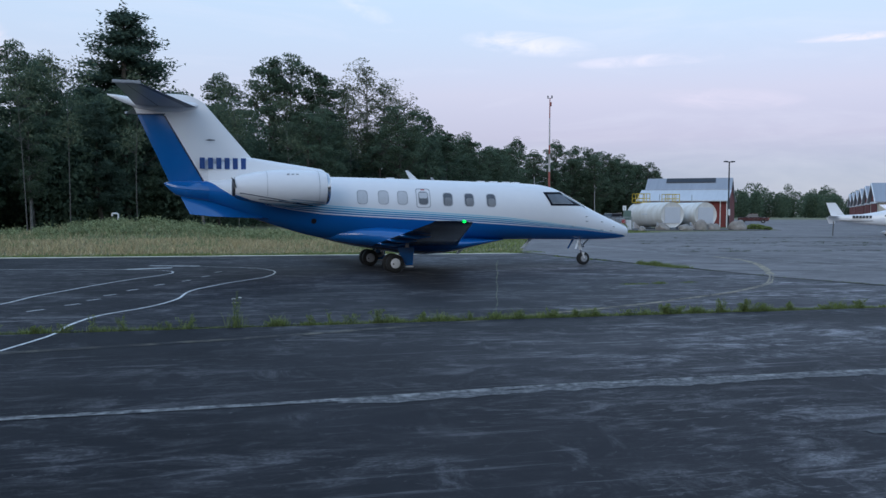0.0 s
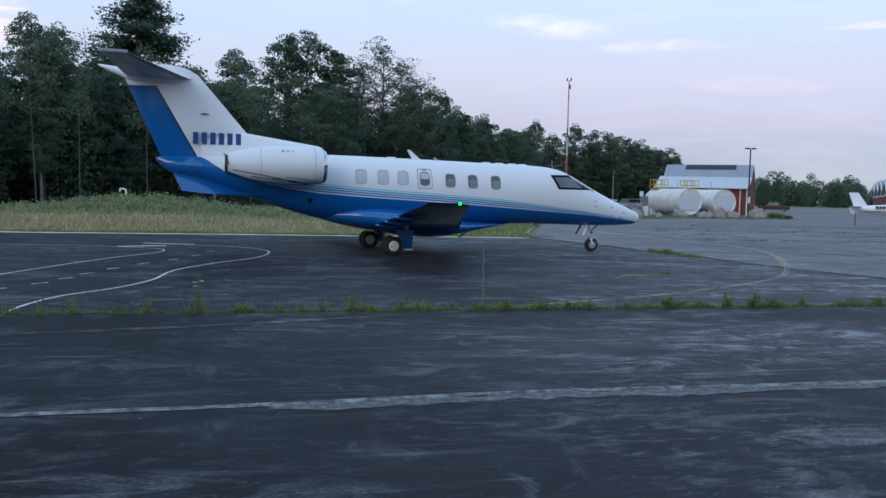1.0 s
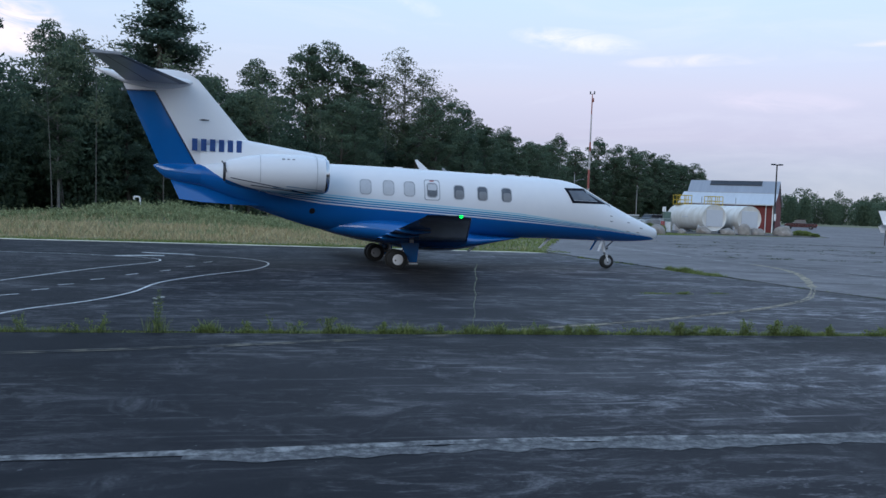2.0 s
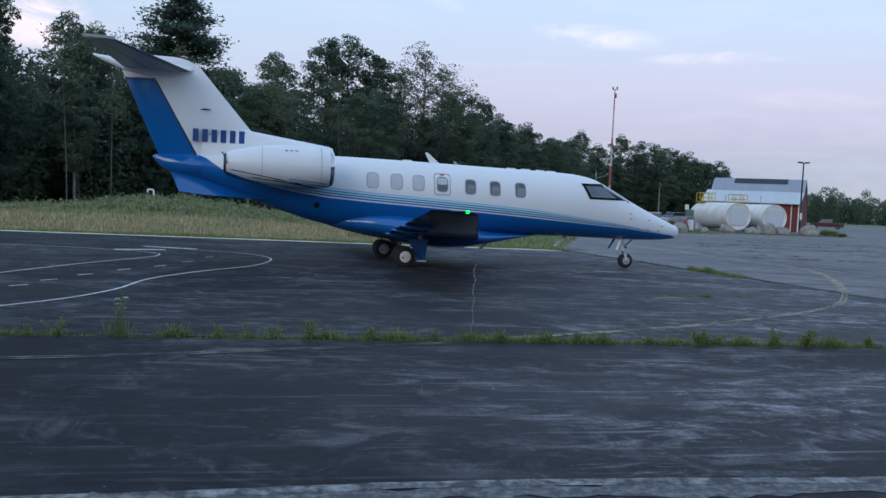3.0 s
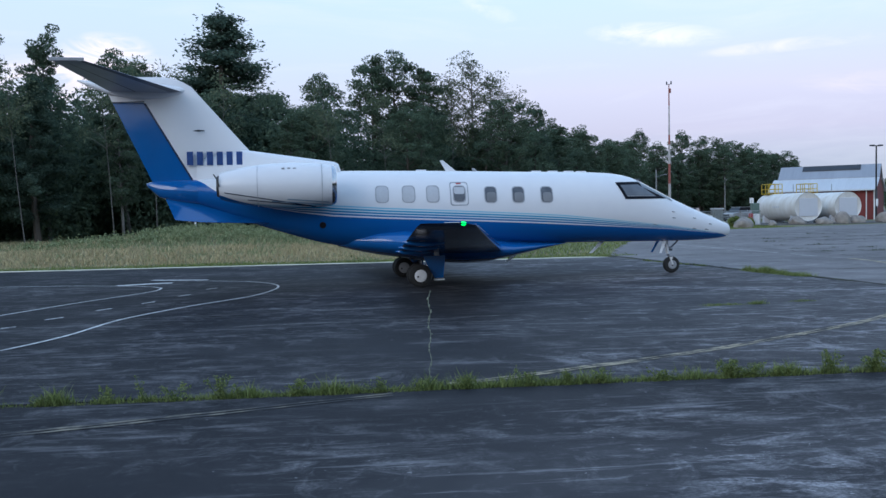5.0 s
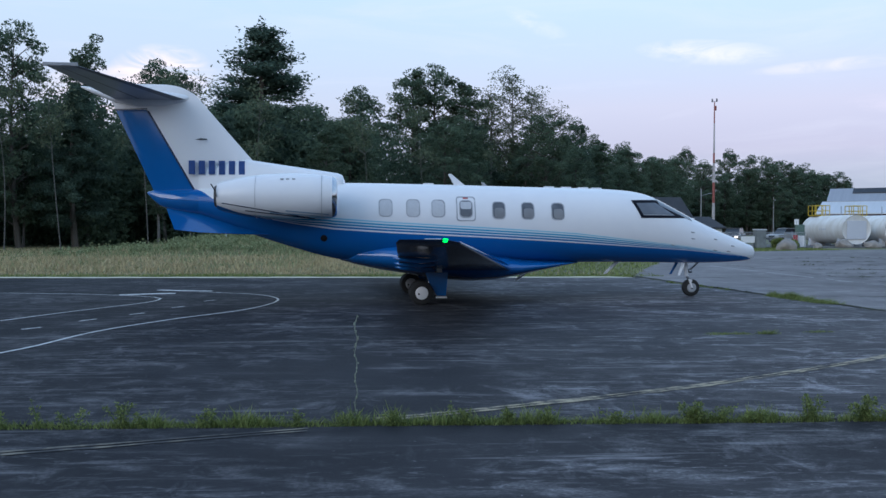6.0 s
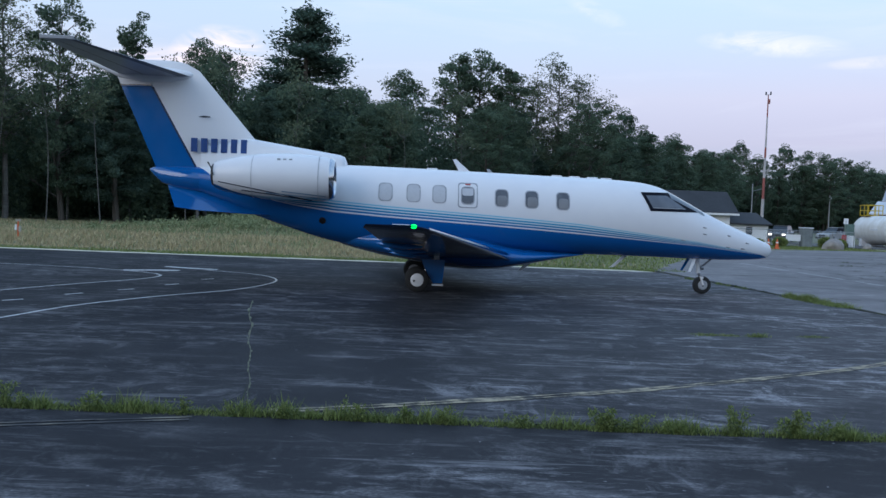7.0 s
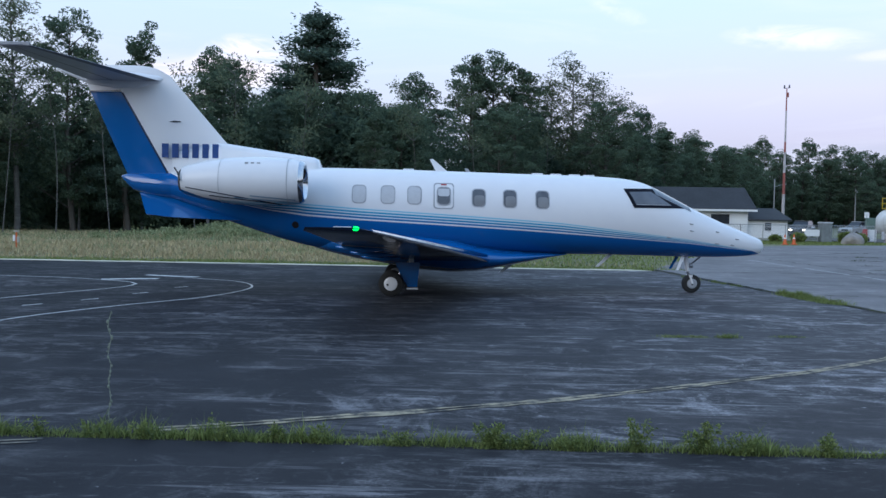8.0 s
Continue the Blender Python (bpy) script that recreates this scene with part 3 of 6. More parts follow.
def body_at(s):
    """Bottom, top and half width of the fuselage at s metres from its tail."""
    k = 0
    while k < len(BODY) - 2 and BODY[k + 1][0] < s:
        k += 1
    p0, p1, p2, p3 = BODY[max(k - 1, 0)], BODY[k], BODY[k + 1], BODY[min(k + 2, len(BODY) - 1)]
    u = min(1, max(0, (s - p1[0]) / (p2[0] - p1[0])))
    out = []
    for i in (1, 2, 3):
        m1 = (p2[i] - p0[i]) / (p2[0] - p0[0]) * (p2[0] - p1[0])
        m2 = (p3[i] - p1[i]) / (p3[0] - p1[0]) * (p2[0] - p1[0])
        out.append((2 * u ** 3 - 3 * u ** 2 + 1) * p1[i] + (u ** 3 - 2 * u ** 2 + u) * m1 + (3 * u ** 2 - 2 * u ** 3) * p2[i] + (u ** 3 - u ** 2) * m2)
    return out


def skin(s, z, out=0.0):
    """Point of the near side at s and height z, pushed out a little."""
    b, t, w = body_at(s)
    c, h = (b + t) / 2, (t - b) / 2
    v = min(0.999, abs(z - c) / h)
    return (s, -(w + out) * (1 - v ** 2.25) ** (1 / 2.25), z)


def around(s, w, out=0.0):
    """Point of the fuselage at s and angle w (0 is up, positive to the near side)."""
    b, t, hw = body_at(s)
    c, h = (b + t) / 2, (t - b) / 2
    e = 2 / 2.25
    return (s, -(hw + out) * math.copysign(abs(math.sin(w)) ** e, math.sin(w)), c + (h + out) * math.copysign(abs(math.cos(w)) ** e, math.cos(w)))


stations = [0.0, 0.05, 0.12] + span(0.3, 15.0, 0.15) + [15.1, 15.2, 15.28, 15.34, 15.38, 15.42, 15.445, 15.46]
piece("fuselage", *loft([[around(s, 2 * math.pi * k / 56) for k in range(56)] for s in stations]), LIVERY, jet, "glossy white fuselage, blue below, with pale blue stripes", smooth=True, angle=50)


def rounded(w, h, r, n=5):
    pts = []
    for cx, cy, a0 in ((w / 2 - r, h / 2 - r, 0), (-w / 2 + r, h / 2 - r, 90), (-w / 2 + r, -h / 2 + r, 180), (w / 2 - r, -h / 2 + r, 270)):
        for k in range(n + 1):
            a = radians(a0 + 90 * k / n)
            pts.append((cx + r * math.cos(a), cy + r * math.sin(a)))
    fine = []
    for (xa, ya), (xb, yb) in zip(pts, pts[1:] + pts[:1]):
        m = max(1, int(math.dist((xa, ya), (xb, yb)) / 0.03))
        fine += [(xa + (xb - xa) * i / m, ya + (yb - ya) * i / m) for i in range(m)]
    return fine


def on_side(pts, s, z, out, rings=4):
    """A filled outline laid on the near side of the fuselage."""
    verts, faces, n = [], [], len(pts)
    for i in range(rings + 1):
        f = 1 - i / rings * 0.999
        verts += [skin(s + x * f, z + y * f, out) for x, y in pts]
    for i in range(rings):
        for j in range(n):
            k = (j + 1) % n
            faces.append((i * n + j, i * n + k, (i + 1) * n + k, (i + 1) * n + j))
    return verts, faces


def ring_on_side(outer, inner, s, z, out):
    n = len(outer)
    verts = [skin(s + x, z + y, out) for x, y in outer] + [skin(s + x, z + y, out + 0.006) for x, y in outer] + [skin(s + x, z + y, out + 0.006) for x, y in inner] + [skin(s + x, z + y, out - 0.01) for x, y in inner]
    faces = [(q * n + j, q * n + (j + 1) % n, (q + 1) * n + (j + 1) % n, (q + 1) * n + j) for q in range(3) for j in range(n)]
    return verts, faces


for s, z, pane_mat, text in ((5.685, 2.255, SHADE_PALE, "cabin window with a pale closed blind"), (6.345, 2.25, SHADE_PALE, "cabin window with a pale closed blind"), (6.955, 2.245, SHADE_PALE, "cabin window with a pale closed blind"),
                             (7.63, 2.235, SHADE_DARK, "smoked window in the emergency exit"), (8.435, 2.205, SHADE_DARK, "smoked cabin window"), (9.155, 2.195, SHADE_DARK, "smoked cabin window"), (9.905, 2.185, SHADE_DARK, "smoked cabin window")):
    w, h = 0.285, 0.385
    win = piece("window", *on_side(rounded(w, h, 0.085), s, z, 0.004), pane_mat, jet, text, smooth=True)
    piece("window_seal", *ring_on_side(rounded(w + 0.045, h + 0.045, 0.1), rounded(w, h, 0.085), s, z, 0.003), RUBBER_GREY, win, smooth=False)
    if s > 8:
        piece("cabin_lining", *on_side(rounded(w - 0.05, 0.24, 0.06), s + 0.015, z - 0.06, 0.007), CABIN_LINING, win, "pale cabin lining behind the pane")
    if 7.5 < s < 7.7:
        piece("blind", *on_side([(x, y) for x, y in rounded(w - 0.02, 0.18, 0.05)], s, z + 0.085, 0.008), SHADE_PALE, win, "pale half-drawn blind")
exit_door = piece("emergency_exit", *ring_on_side(rounded(0.47, 0.60, 0.07), rounded(0.42, 0.55, 0.06), 7.63, 2.24, 0.0), RUBBER_GREY, jet, "grey outline of the emergency exit")
piece("exit_handle", *on_side(rounded(0.13, 0.03, 0.01), 7.63, 2.50, 0.01, 2), RED_MARK, exit_door, "small red handle mark")

# windscreen


def glass_patch(name, edges, steps, out, material, label):
    """A patch on the nose between two lines of (s, angle)."""
    (a0, a1), (b0, b1) = edges
    verts = []
    for i in range(steps + 1):
        u = i / steps
        for k in range(7):
            v = k / 6
            s = (a0[0] + (a1[0] - a0[0]) * u) * (1 - v) + (b0[0] + (b1[0] - b0[0]) * u) * v
            w = (a0[1] + (a1[1] - a0[1]) * u) * (1 - v) + (b0[1] + (b1[1] - b0[1]) * u) * v
            verts.append(around(s, w, out))
    faces = [(i * 7 + k, i * 7 + k + 1, (i + 1) * 7 + k + 1, (i + 1) * 7 + k) for i in range(steps) for k in range(6)]
    return piece(name, verts, faces, material, jet, label, smooth=True)


def side_glass(corners, out, n=10):
    (a, b, c, d) = corners
    verts = []
    for i in range(n + 1):
        u = i / n
        for k in range(n + 1):
            v = k / n
            s = (a[0] * (1 - u) + b[0] * u) * (1 - v) + (d[0] * (1 - u) + c[0] * u) * v
            z = (a[1] * (1 - u) + b[1] * u) * (1 - v) + (d[1] * (1 - u) + c[1] * u) * v
            verts.append(skin(s, z, out))
    return verts, [(i * (n + 1) + k, i * (n + 1) + k + 1, (i + 1) * (n + 1) + k + 1, (i + 1) * (n + 1) + k) for i in range(n) for k in range(n)]


# pane base colour is lightened to stand for the sky reflected in it
COCKPIT_PANE = mat("cockpit_pane", (0.085, 0.095, 0.115), 0.08, 0, (0.16, 0.17, 0.19), 2.2, spec=0.5)
FRAME_BLACK = mat("window_frame_black", (0.010, 0.012, 0.020), 0.7, spec=0.1)
cock = piece("cockpit_window", *side_glass([(11.86, 2.45), (12.56, 2.47), (13.36, 2.05), (12.07, 2.045)], 0.005), COCKPIT_PANE, jet, "dark-framed side window of the cockpit", smooth=True)
for corners in ([(12.42, 2.475), (12.57, 2.475), (13.37, 2.04), (13.08, 2.04)], [(11.83, 2.475), (11.92, 2.475), (12.13, 2.04), (12.04, 2.035)],
                [(11.84, 2.48), (12.58, 2.495), (12.60, 2.425), (11.85, 2.405)], [(12.03, 2.10), (13.26, 2.095), (13.38, 2.035), (12.04, 2.03)]):
    piece("window_pillar", *side_glass(corners, 0.009), FRAME_BLACK, cock)
piece("sill_line", *side_glass([(12.10, 2.115), (12.95, 2.112), (12.95, 2.102), (12.10, 2.102)], 0.011), GREY_PAINT, cock, "pale inner edge of the cockpit window")
glass_patch("windscreen", (((12.60, -0.80), (12.60, 0.80)), ((13.50, -0.80), (13.50, 0.80))), 16, 0.006, SHADE_DARK, "grey windscreen")


def aerofoil(le, te, z, thick, y=0.0, vertical=True, n=14):
    """A closed ring: chord from te to le, thickness across."""
    up, down = [], []
    for k in range(n + 1):
        u = 0.5 - 0.5 * math.cos(math.pi * k / n)
        t = thick * 2.6 * (0.2969 * math.sqrt(u) - 0.126 * u - 0.3516 * u ** 2 + 0.2843 * u ** 3 - 0.1036 * u ** 4) * 0.75
        x = le + (te - le) * u
        up.append((x, t))
        down.append((x, -t))
    ring = up + down[-2:0:-1]
    return [(x, t + y, z) if vertical else (x, y, z + t) for x, t in ring]


def le_at(z):
    return 1.01 - 0.862 * (z - 5.11)


def hinge_at(z):
    return 0.01 - 0.567 * (z - 4.58)


def te_at(z):
    return -0.81 - 0.449 * (z - 4.73)


# fin: the fixed part reaches to the hinge line; the rudder is a blue slab with a rounded front
def fin_ring(z, front, back, n=10):
    """Closed ring of the fin's section at z between two places along the chord."""
    le, te = le_at(z) + (0.0 if z > 3.45 else (3.45 - z) * 0.1), te_at(z)
    up = []
    for k in range(n + 1):
        x = front + (back - front) * (1 - math.cos(math.pi / 2 * k / n)) if front == le else front + (back - front) * k / n
        u = min(1, max(0, (le - x) / (le - te)))
        t = (0.26 - 0.035 * (z - 2.6)) * 1.95 * (0.2969 * math.sqrt(u) - 0.126 * u - 0.3516 * u ** 2 + 0.2843 * u ** 3 - 0.1036 * u ** 4)
        up.append((x, max(t, 0.004)))
    return [(x, t, z) for x, t in up] + [(x, -t, z) for x, t in reversed(up)]


rings = [fin_ring(z, le_at(z) + (0.0 if z > 3.45 else (3.45 - z) * 0.1), max(hinge_at(z), te_at(z))) for z in span(2.6, 4.62, 0.1)]
fin = piece("fin", *loft(rings), WHITE_GLOSS, jet, "tall swept white fin", smooth=True, angle=35)
rings = [fin_ring(z, le_at(z), te_at(z)) for z in span(4.62, 5.0, 0.08)]
for z, le, k in ((5.08, 0.96, 0.16), (5.15, 0.82, 0.13), (5.20, 0.64, 0.09), (5.225, 0.40, 0.03)):
    rings.append([(x, y * k / 0.17, z) for x, y, _ in fin_ring(5.0, le, -0.5 + (z - 5.08))])
piece("fin_tip", *loft(rings), WHITE_GLOSS, jet, "white fin tip", smooth=True, angle=35)
rings = [fin_ring(z, hinge_at(z) - 0.03, te_at(z)) for z in span(2.66, 4.60, 0.1)]
rudder = piece("rudder", *loft(rings), BLUE_GLOSS, jet, "deep blue rudder", smooth=True, angle=35)
gap = []
for z in span(2.70, 4.58, 0.1):
    x = hinge_at(z) - 0.015
    y = max(abs(p[1]) for p in fin_ring(z, x, x - 0.01)) + 0.004
    gap += [(x + 0.035, -y, z), (x - 0.02, -y, z)]
piece("hinge_gap", gap, [(2 * k, 2 * k + 1, 2 * k + 3, 2 * k + 2) for k in range(len(gap) // 2 - 1)], WING_NAVY, rudder, "dark gap along the rudder hinge")
z = 4.595
piece("hinge_gap", [(hinge_at(z) + 0.02, -0.17, z), (te_at(z), -0.03, z - 0.02), (te_at(z), -0.03, z + 0.015), (hinge_at(z) + 0.02, -0.17, z + 0.03)], [(0, 1, 2, 3)], WING_NAVY, rudder, "dark gap over the rudder")
# rear fairing under the rudder
piece("tail_fairing", *loft([[(s, w * math.cos(a), z + h * math.sin(a)) for a in [2 * math.pi * k / 16 for k in range(16)]] for s, w, z, h in
                              ((-0.02, 0.02, 2.60, 0.03), (0.10, 0.07, 2.555, 0.11), (0.28, 0.13, 2.48, 0.20), (0.6, 0.22, 2.44, 0.255), (1.2, 0.33, 2.40, 0.31), (1.6, 0.30, 2.36, 0.26))]), BLUE_GLOSS, jet, smooth=True)
# ventral strakes
for side in (-1, 1):
    root, tip = [(0.42, 0.05, 2.24), (1.2, 0.07, 2.12), (2.2, 0.14, 1.90), (3.2, 0.22, 1.62)], [(0.68, 0.40, 1.72), (1.3, 0.46, 1.655), (2.2, 0.50, 1.62), (3.0, 0.48, 1.60)]
    rings = []
    for a, b in zip(root, tip):
        rings.append([(a[0], side * a[1], a[2]), (b[0], side * b[1], b[2]), (b[0], side * (b[1] - 0.025), b[2] - 0.01), (a[0], side * (a[1] - 0.035), a[2])])
    piece("strake", *loft(rings), BLUE_GLOSS, jet, "blue ventral strake", smooth=True, angle=40)
# dorsal fairing
rings = []
for s, z, w in ((1.2, 3.2, 0.10), (2.3, 3.44, 0.15), (2.75, 3.375, 0.20), (3.4, 3.28, 0.30), (4.1, 3.18, 0.36), (4.55, 3.115, 0.36), (4.66, 3.07, 0.34), (4.72, 2.93, 0.30)):
    rings.append([(s, w, 2.5), (s, w, z - 0.16), (s, w * 0.78, z - 0.05), (s, w * 0.35, z), (s, -w * 0.35, z), (s, -w * 0.78, z - 0.05), (s, -w, z - 0.16), (s, -w, 2.5)])
piece("dorsal_fairing", *loft(rings), WHITE_GLOSS, jet, smooth=True, angle=50)
# tailplane with bullet
for side in (-1, 1):
    rings = [aerofoil(0.92 - 1.47 * f, -0.78 - 0.40 * f, 4.86 + 0.13 * f, 0.17 - 0.09 * f, side * 3.42 * f, False) for f in span(0.0, 1.0, 0.1)]
    rings.append(aerofoil(-0.68, -1.12, 4.995, 0.03, side * 3.47, False))
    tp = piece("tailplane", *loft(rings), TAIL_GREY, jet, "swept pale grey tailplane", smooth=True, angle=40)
    bm = box(-1.22, -0.55, side * 3.44 - 0.02, side * 3.44 + 0.02, 4.97, 5.05, 0.015)
    part("tip_cap", bm, GREY_PAINT, tp)
    gap = []
    for f in span(0.06, 0.96, 0.05):
        le, te, z, th = 0.92 - 1.47 * f, -0.78 - 0.40 * f, 4.86 + 0.13 * f, 0.17 - 0.09 * f
        for u in (0.60, 0.625):
            t = th * 1.95 * (0.2969 * math.sqrt(u) - 0.126 * u - 0.3516 * u ** 2 + 0.2843 * u ** 3 - 0.1036 * u ** 4) + 0.004
            gap.append((le + (te - le) * u, side * 3.42 * f, z - t))
    piece("elevator_gap", gap, [(2 * k, 2 * k + 1, 2 * k + 3, 2 * k + 2) for k in range(len(gap) // 2 - 1)], DARK_GREY, tp, "dark gap in front of the elevator")
    boot = []
    for f in span(0.05, 0.99, 0.05):
        le, te, z, th = 0.92 - 1.47 * f, -0.78 - 0.40 * f, 4.86 + 0.13 * f, 0.17 - 0.09 * f
        for u in (0.0, 0.02, 0.07, 0.14):
            t = th * 1.95 * (0.2969 * math.sqrt(u) - 0.126 * u - 0.3516 * u ** 2 + 0.2843 * u ** 3 - 0.1036 * u ** 4) + 0.004
            boot.append((le + 0.004 - (le - te) * u, side * 3.42 * f, z - t))
    piece("deicing_boot", boot, [(4 * k + q, 4 * k + q + 1, 4 * k + q + 5, 4 * k + q + 4) for k in range(len(boot) // 4 - 1) for q in range(3)], BOOT_GREY, tp, "dark grey rubber along the leading edge", smooth=True)
piece("bullet_fairing", *loft([[(s, w * math.cos(a), z + h * math.sin(a)) for a in [2 * math.pi * k / 20 for k in range(20)]] for s, w, z, h in
                                ((-1.54, 0.015, 5.13, 0.02), (-1.3, 0.06, 5.06, 0.07), (-0.8, 0.11, 4.93, 0.15), (-0.2, 0.14, 4.88, 0.20), (0.4, 0.14, 4.88, 0.18), (0.85, 0.09, 4.90, 0.10), (0.98, 0.02, 4.91, 0.02))]), WHITE_GLOSS, jet, smooth=True)

# engines
STRIPE_PALE = mat("pale_blue_paint", (0.20, 0.36, 0.52), 0.3)
COWL = ((1.86, 0.30), (2.0, 0.35), (2.4, 0.44), (2.9, 0.51), (3.5, 0.54), (4.0, 0.53), (4.3, 0.50), (4.43, 0.478))
for side in (-1, 1):
    eng = thing("engine", None)
    eng.parent = jet
    tagged(eng, "white engine nacelle with a polished intake lip")

    def set_off(verts):
        return [(x, y + side * 1.47, z + 2.48) for x, y, z in verts]

    def shell(name, prof, n, material, text="", drop=None, angle=60):
        v, f = turned(prof, n)
        return piece(name, set_off(v), f if drop is None else f[:drop], material, eng, text, smooth=True, angle=angle)
    shell("cowling", [(1.88, 0.24), (1.86, 0.30), (2.0, 0.35), (2.4, 0.44), (2.9, 0.51), (3.5, 0.54), (4.0, 0.53), (4.3, 0.50), (4.43, 0.478)], 48, LIVERY)
    shell("intake_lip", [(4.43, 0.478), (4.48, 0.465), (4.52, 0.44), (4.54, 0.415), (4.52, 0.39), (4.44, 0.37), (4.30, 0.36)], 48, CHROME, "polished metal intake lip", -2)
    shell("intake_duct", [(3.9, 0.345), (4.0, 0.345), (4.31, 0.362)], 40, DARK_GREY, "", -1, 40)
    shell("spinner", [(3.9, 0.12), (4.0, 0.11), (4.12, 0.05), (4.16, 0.005)], 16, STEEL)
    for k in range(16):
        a = 2 * math.pi * k / 16
        v = [(3.92, 0.11, -0.02), (3.98, 0.11, 0.03), (3.97, 0.34, 0.06), (3.93, 0.34, -0.05)]
        piece("fan_blade", set_off([(x, y * math.cos(a) - z * math.sin(a), y * math.sin(a) + z * math.cos(a)) for x, y, z in v]), [(0, 1, 2, 3)], STEEL, eng)
    shell("exhaust_pipe", [(1.80, 0.20), (1.795, 0.235), (1.82, 0.25), (1.95, 0.25)], 24, DARK_GREY, "dark exhaust pipe")
    shell("panel_joint", [(4.19, 0.5205), (4.205, 0.5195)], 48, SEAM_GREY, "", -2)
    shell("panel_joint", [(2.72, 0.4905), (2.735, 0.4925)], 48, SEAM_GREY, "", -2)
    # stripes of the livery that run on over the foot of the cowling
    for s0, z0, s1, z1, paint in ((1.98, -0.16, 3.95, -0.49, WING_NAVY), (2.5, -0.33, 4.05, -0.505, WING_NAVY), (3.05, -0.37, 4.25, -0.455, STRIPE_PALE), (3.4, -0.33, 4.36, -0.41, STRIPE_PALE)):
        v = []
        for k in range(17):
            s = s0 + (s1 - s0) * k / 16
            rad = next(ra + (rb - ra) * (s - sa) / (sb - sa) for (sa, ra), (sb, rb) in zip(COWL, COWL[1:]) if s <= sb) + 0.004
            for dz in (0.011, -0.011):
                q = max(-0.999, min(0.0, (z0 + (z1 - z0) * k / 16 + dz) / rad))
                v.append((s, side * rad * math.sqrt(1 - q * q), q * rad))
        piece("stripe", set_off(v), [(2 * k, 2 * k + 1, 2 * k + 3, 2 * k + 2) for k in range(16)], paint, eng, "blue livery stripe")
    v, f = loft([[(s, -side * 0.35, -h), (s, -side * 0.35, h), (s, -side * 1.1, h), (s, -side * 1.1, -h)] for s, h in ((1.9, 0.03), (2.3, 0.11), (3.4, 0.14), (3.9, 0.05))])
    piece("pylon", set_off(v), f, WHITE_GLOSS, eng)
    verts = [(1.74, -0.35, 0.26), (1.81, -0.35, 0.15), (1.87, -0.35, -0.02), (1.89, -0.35, -0.02), (1.835, -0.35, 0.16), (1.765, -0.35, 0.27)]
    verts += [(x, y + 0.03, z) for x, y, z in verts]
    piece("nozzle_seal", set_off([(x, -side * y * -1 if side > 0 else y, z) for x, y, z in verts]), [tuple(range(6)), tuple(range(11, 5, -1))] + [(i, 6 + i, 6 + (i + 1) % 6, (i + 1) % 6) for i in range(6)], BLACK, eng)

# wing and belly fairing
rings = []
for s, w, zb, zt in ((4.6, 0.25, 0.97, 1.22), (5.0, 0.62, 0.86, 1.36), (5.6, 0.92, 0.73, 1.46), (6.2, 1.12, 0.64, 1.46), (7.0, 1.25, 0.50, 1.40), (7.8, 1.28, 0.435, 1.32), (8.4, 1.18, 0.46, 1.14), (9.0, 1.00, 0.57, 1.03), (9.6, 0.84, 0.70, 0.98), (10.2, 0.60, 0.82, 0.95), (10.6, 0.30, 0.88, 0.93)):
    c, h = (zb + zt) / 2, (zt - zb) / 2
    ring = []
    for k in range(32):
        a = 2 * math.pi * k / 32
        ring.append((s, w * math.cos(a), c + h * math.copysign(abs(math.sin(a)) ** (0.8 if a > math.pi else 1.0), math.sin(a))))
    rings.append(ring)
piece("belly_fairing", *loft(rings), BLUE_GLOSS, jet, "deep blue belly fairing", smooth=True, angle=60)


def wing_at(f):
    """Leading edge, trailing edge, height and thickness at f of the half span."""
    y = 1.0 + 7.4 * f
    le = 8.72 - 2.28 * f
    te = 6.02 - 0.54 * f
    z = 0.80 + 0.76 * f
    return y, le, te, z, 0.36 * (1 - f) + 0.085 * f


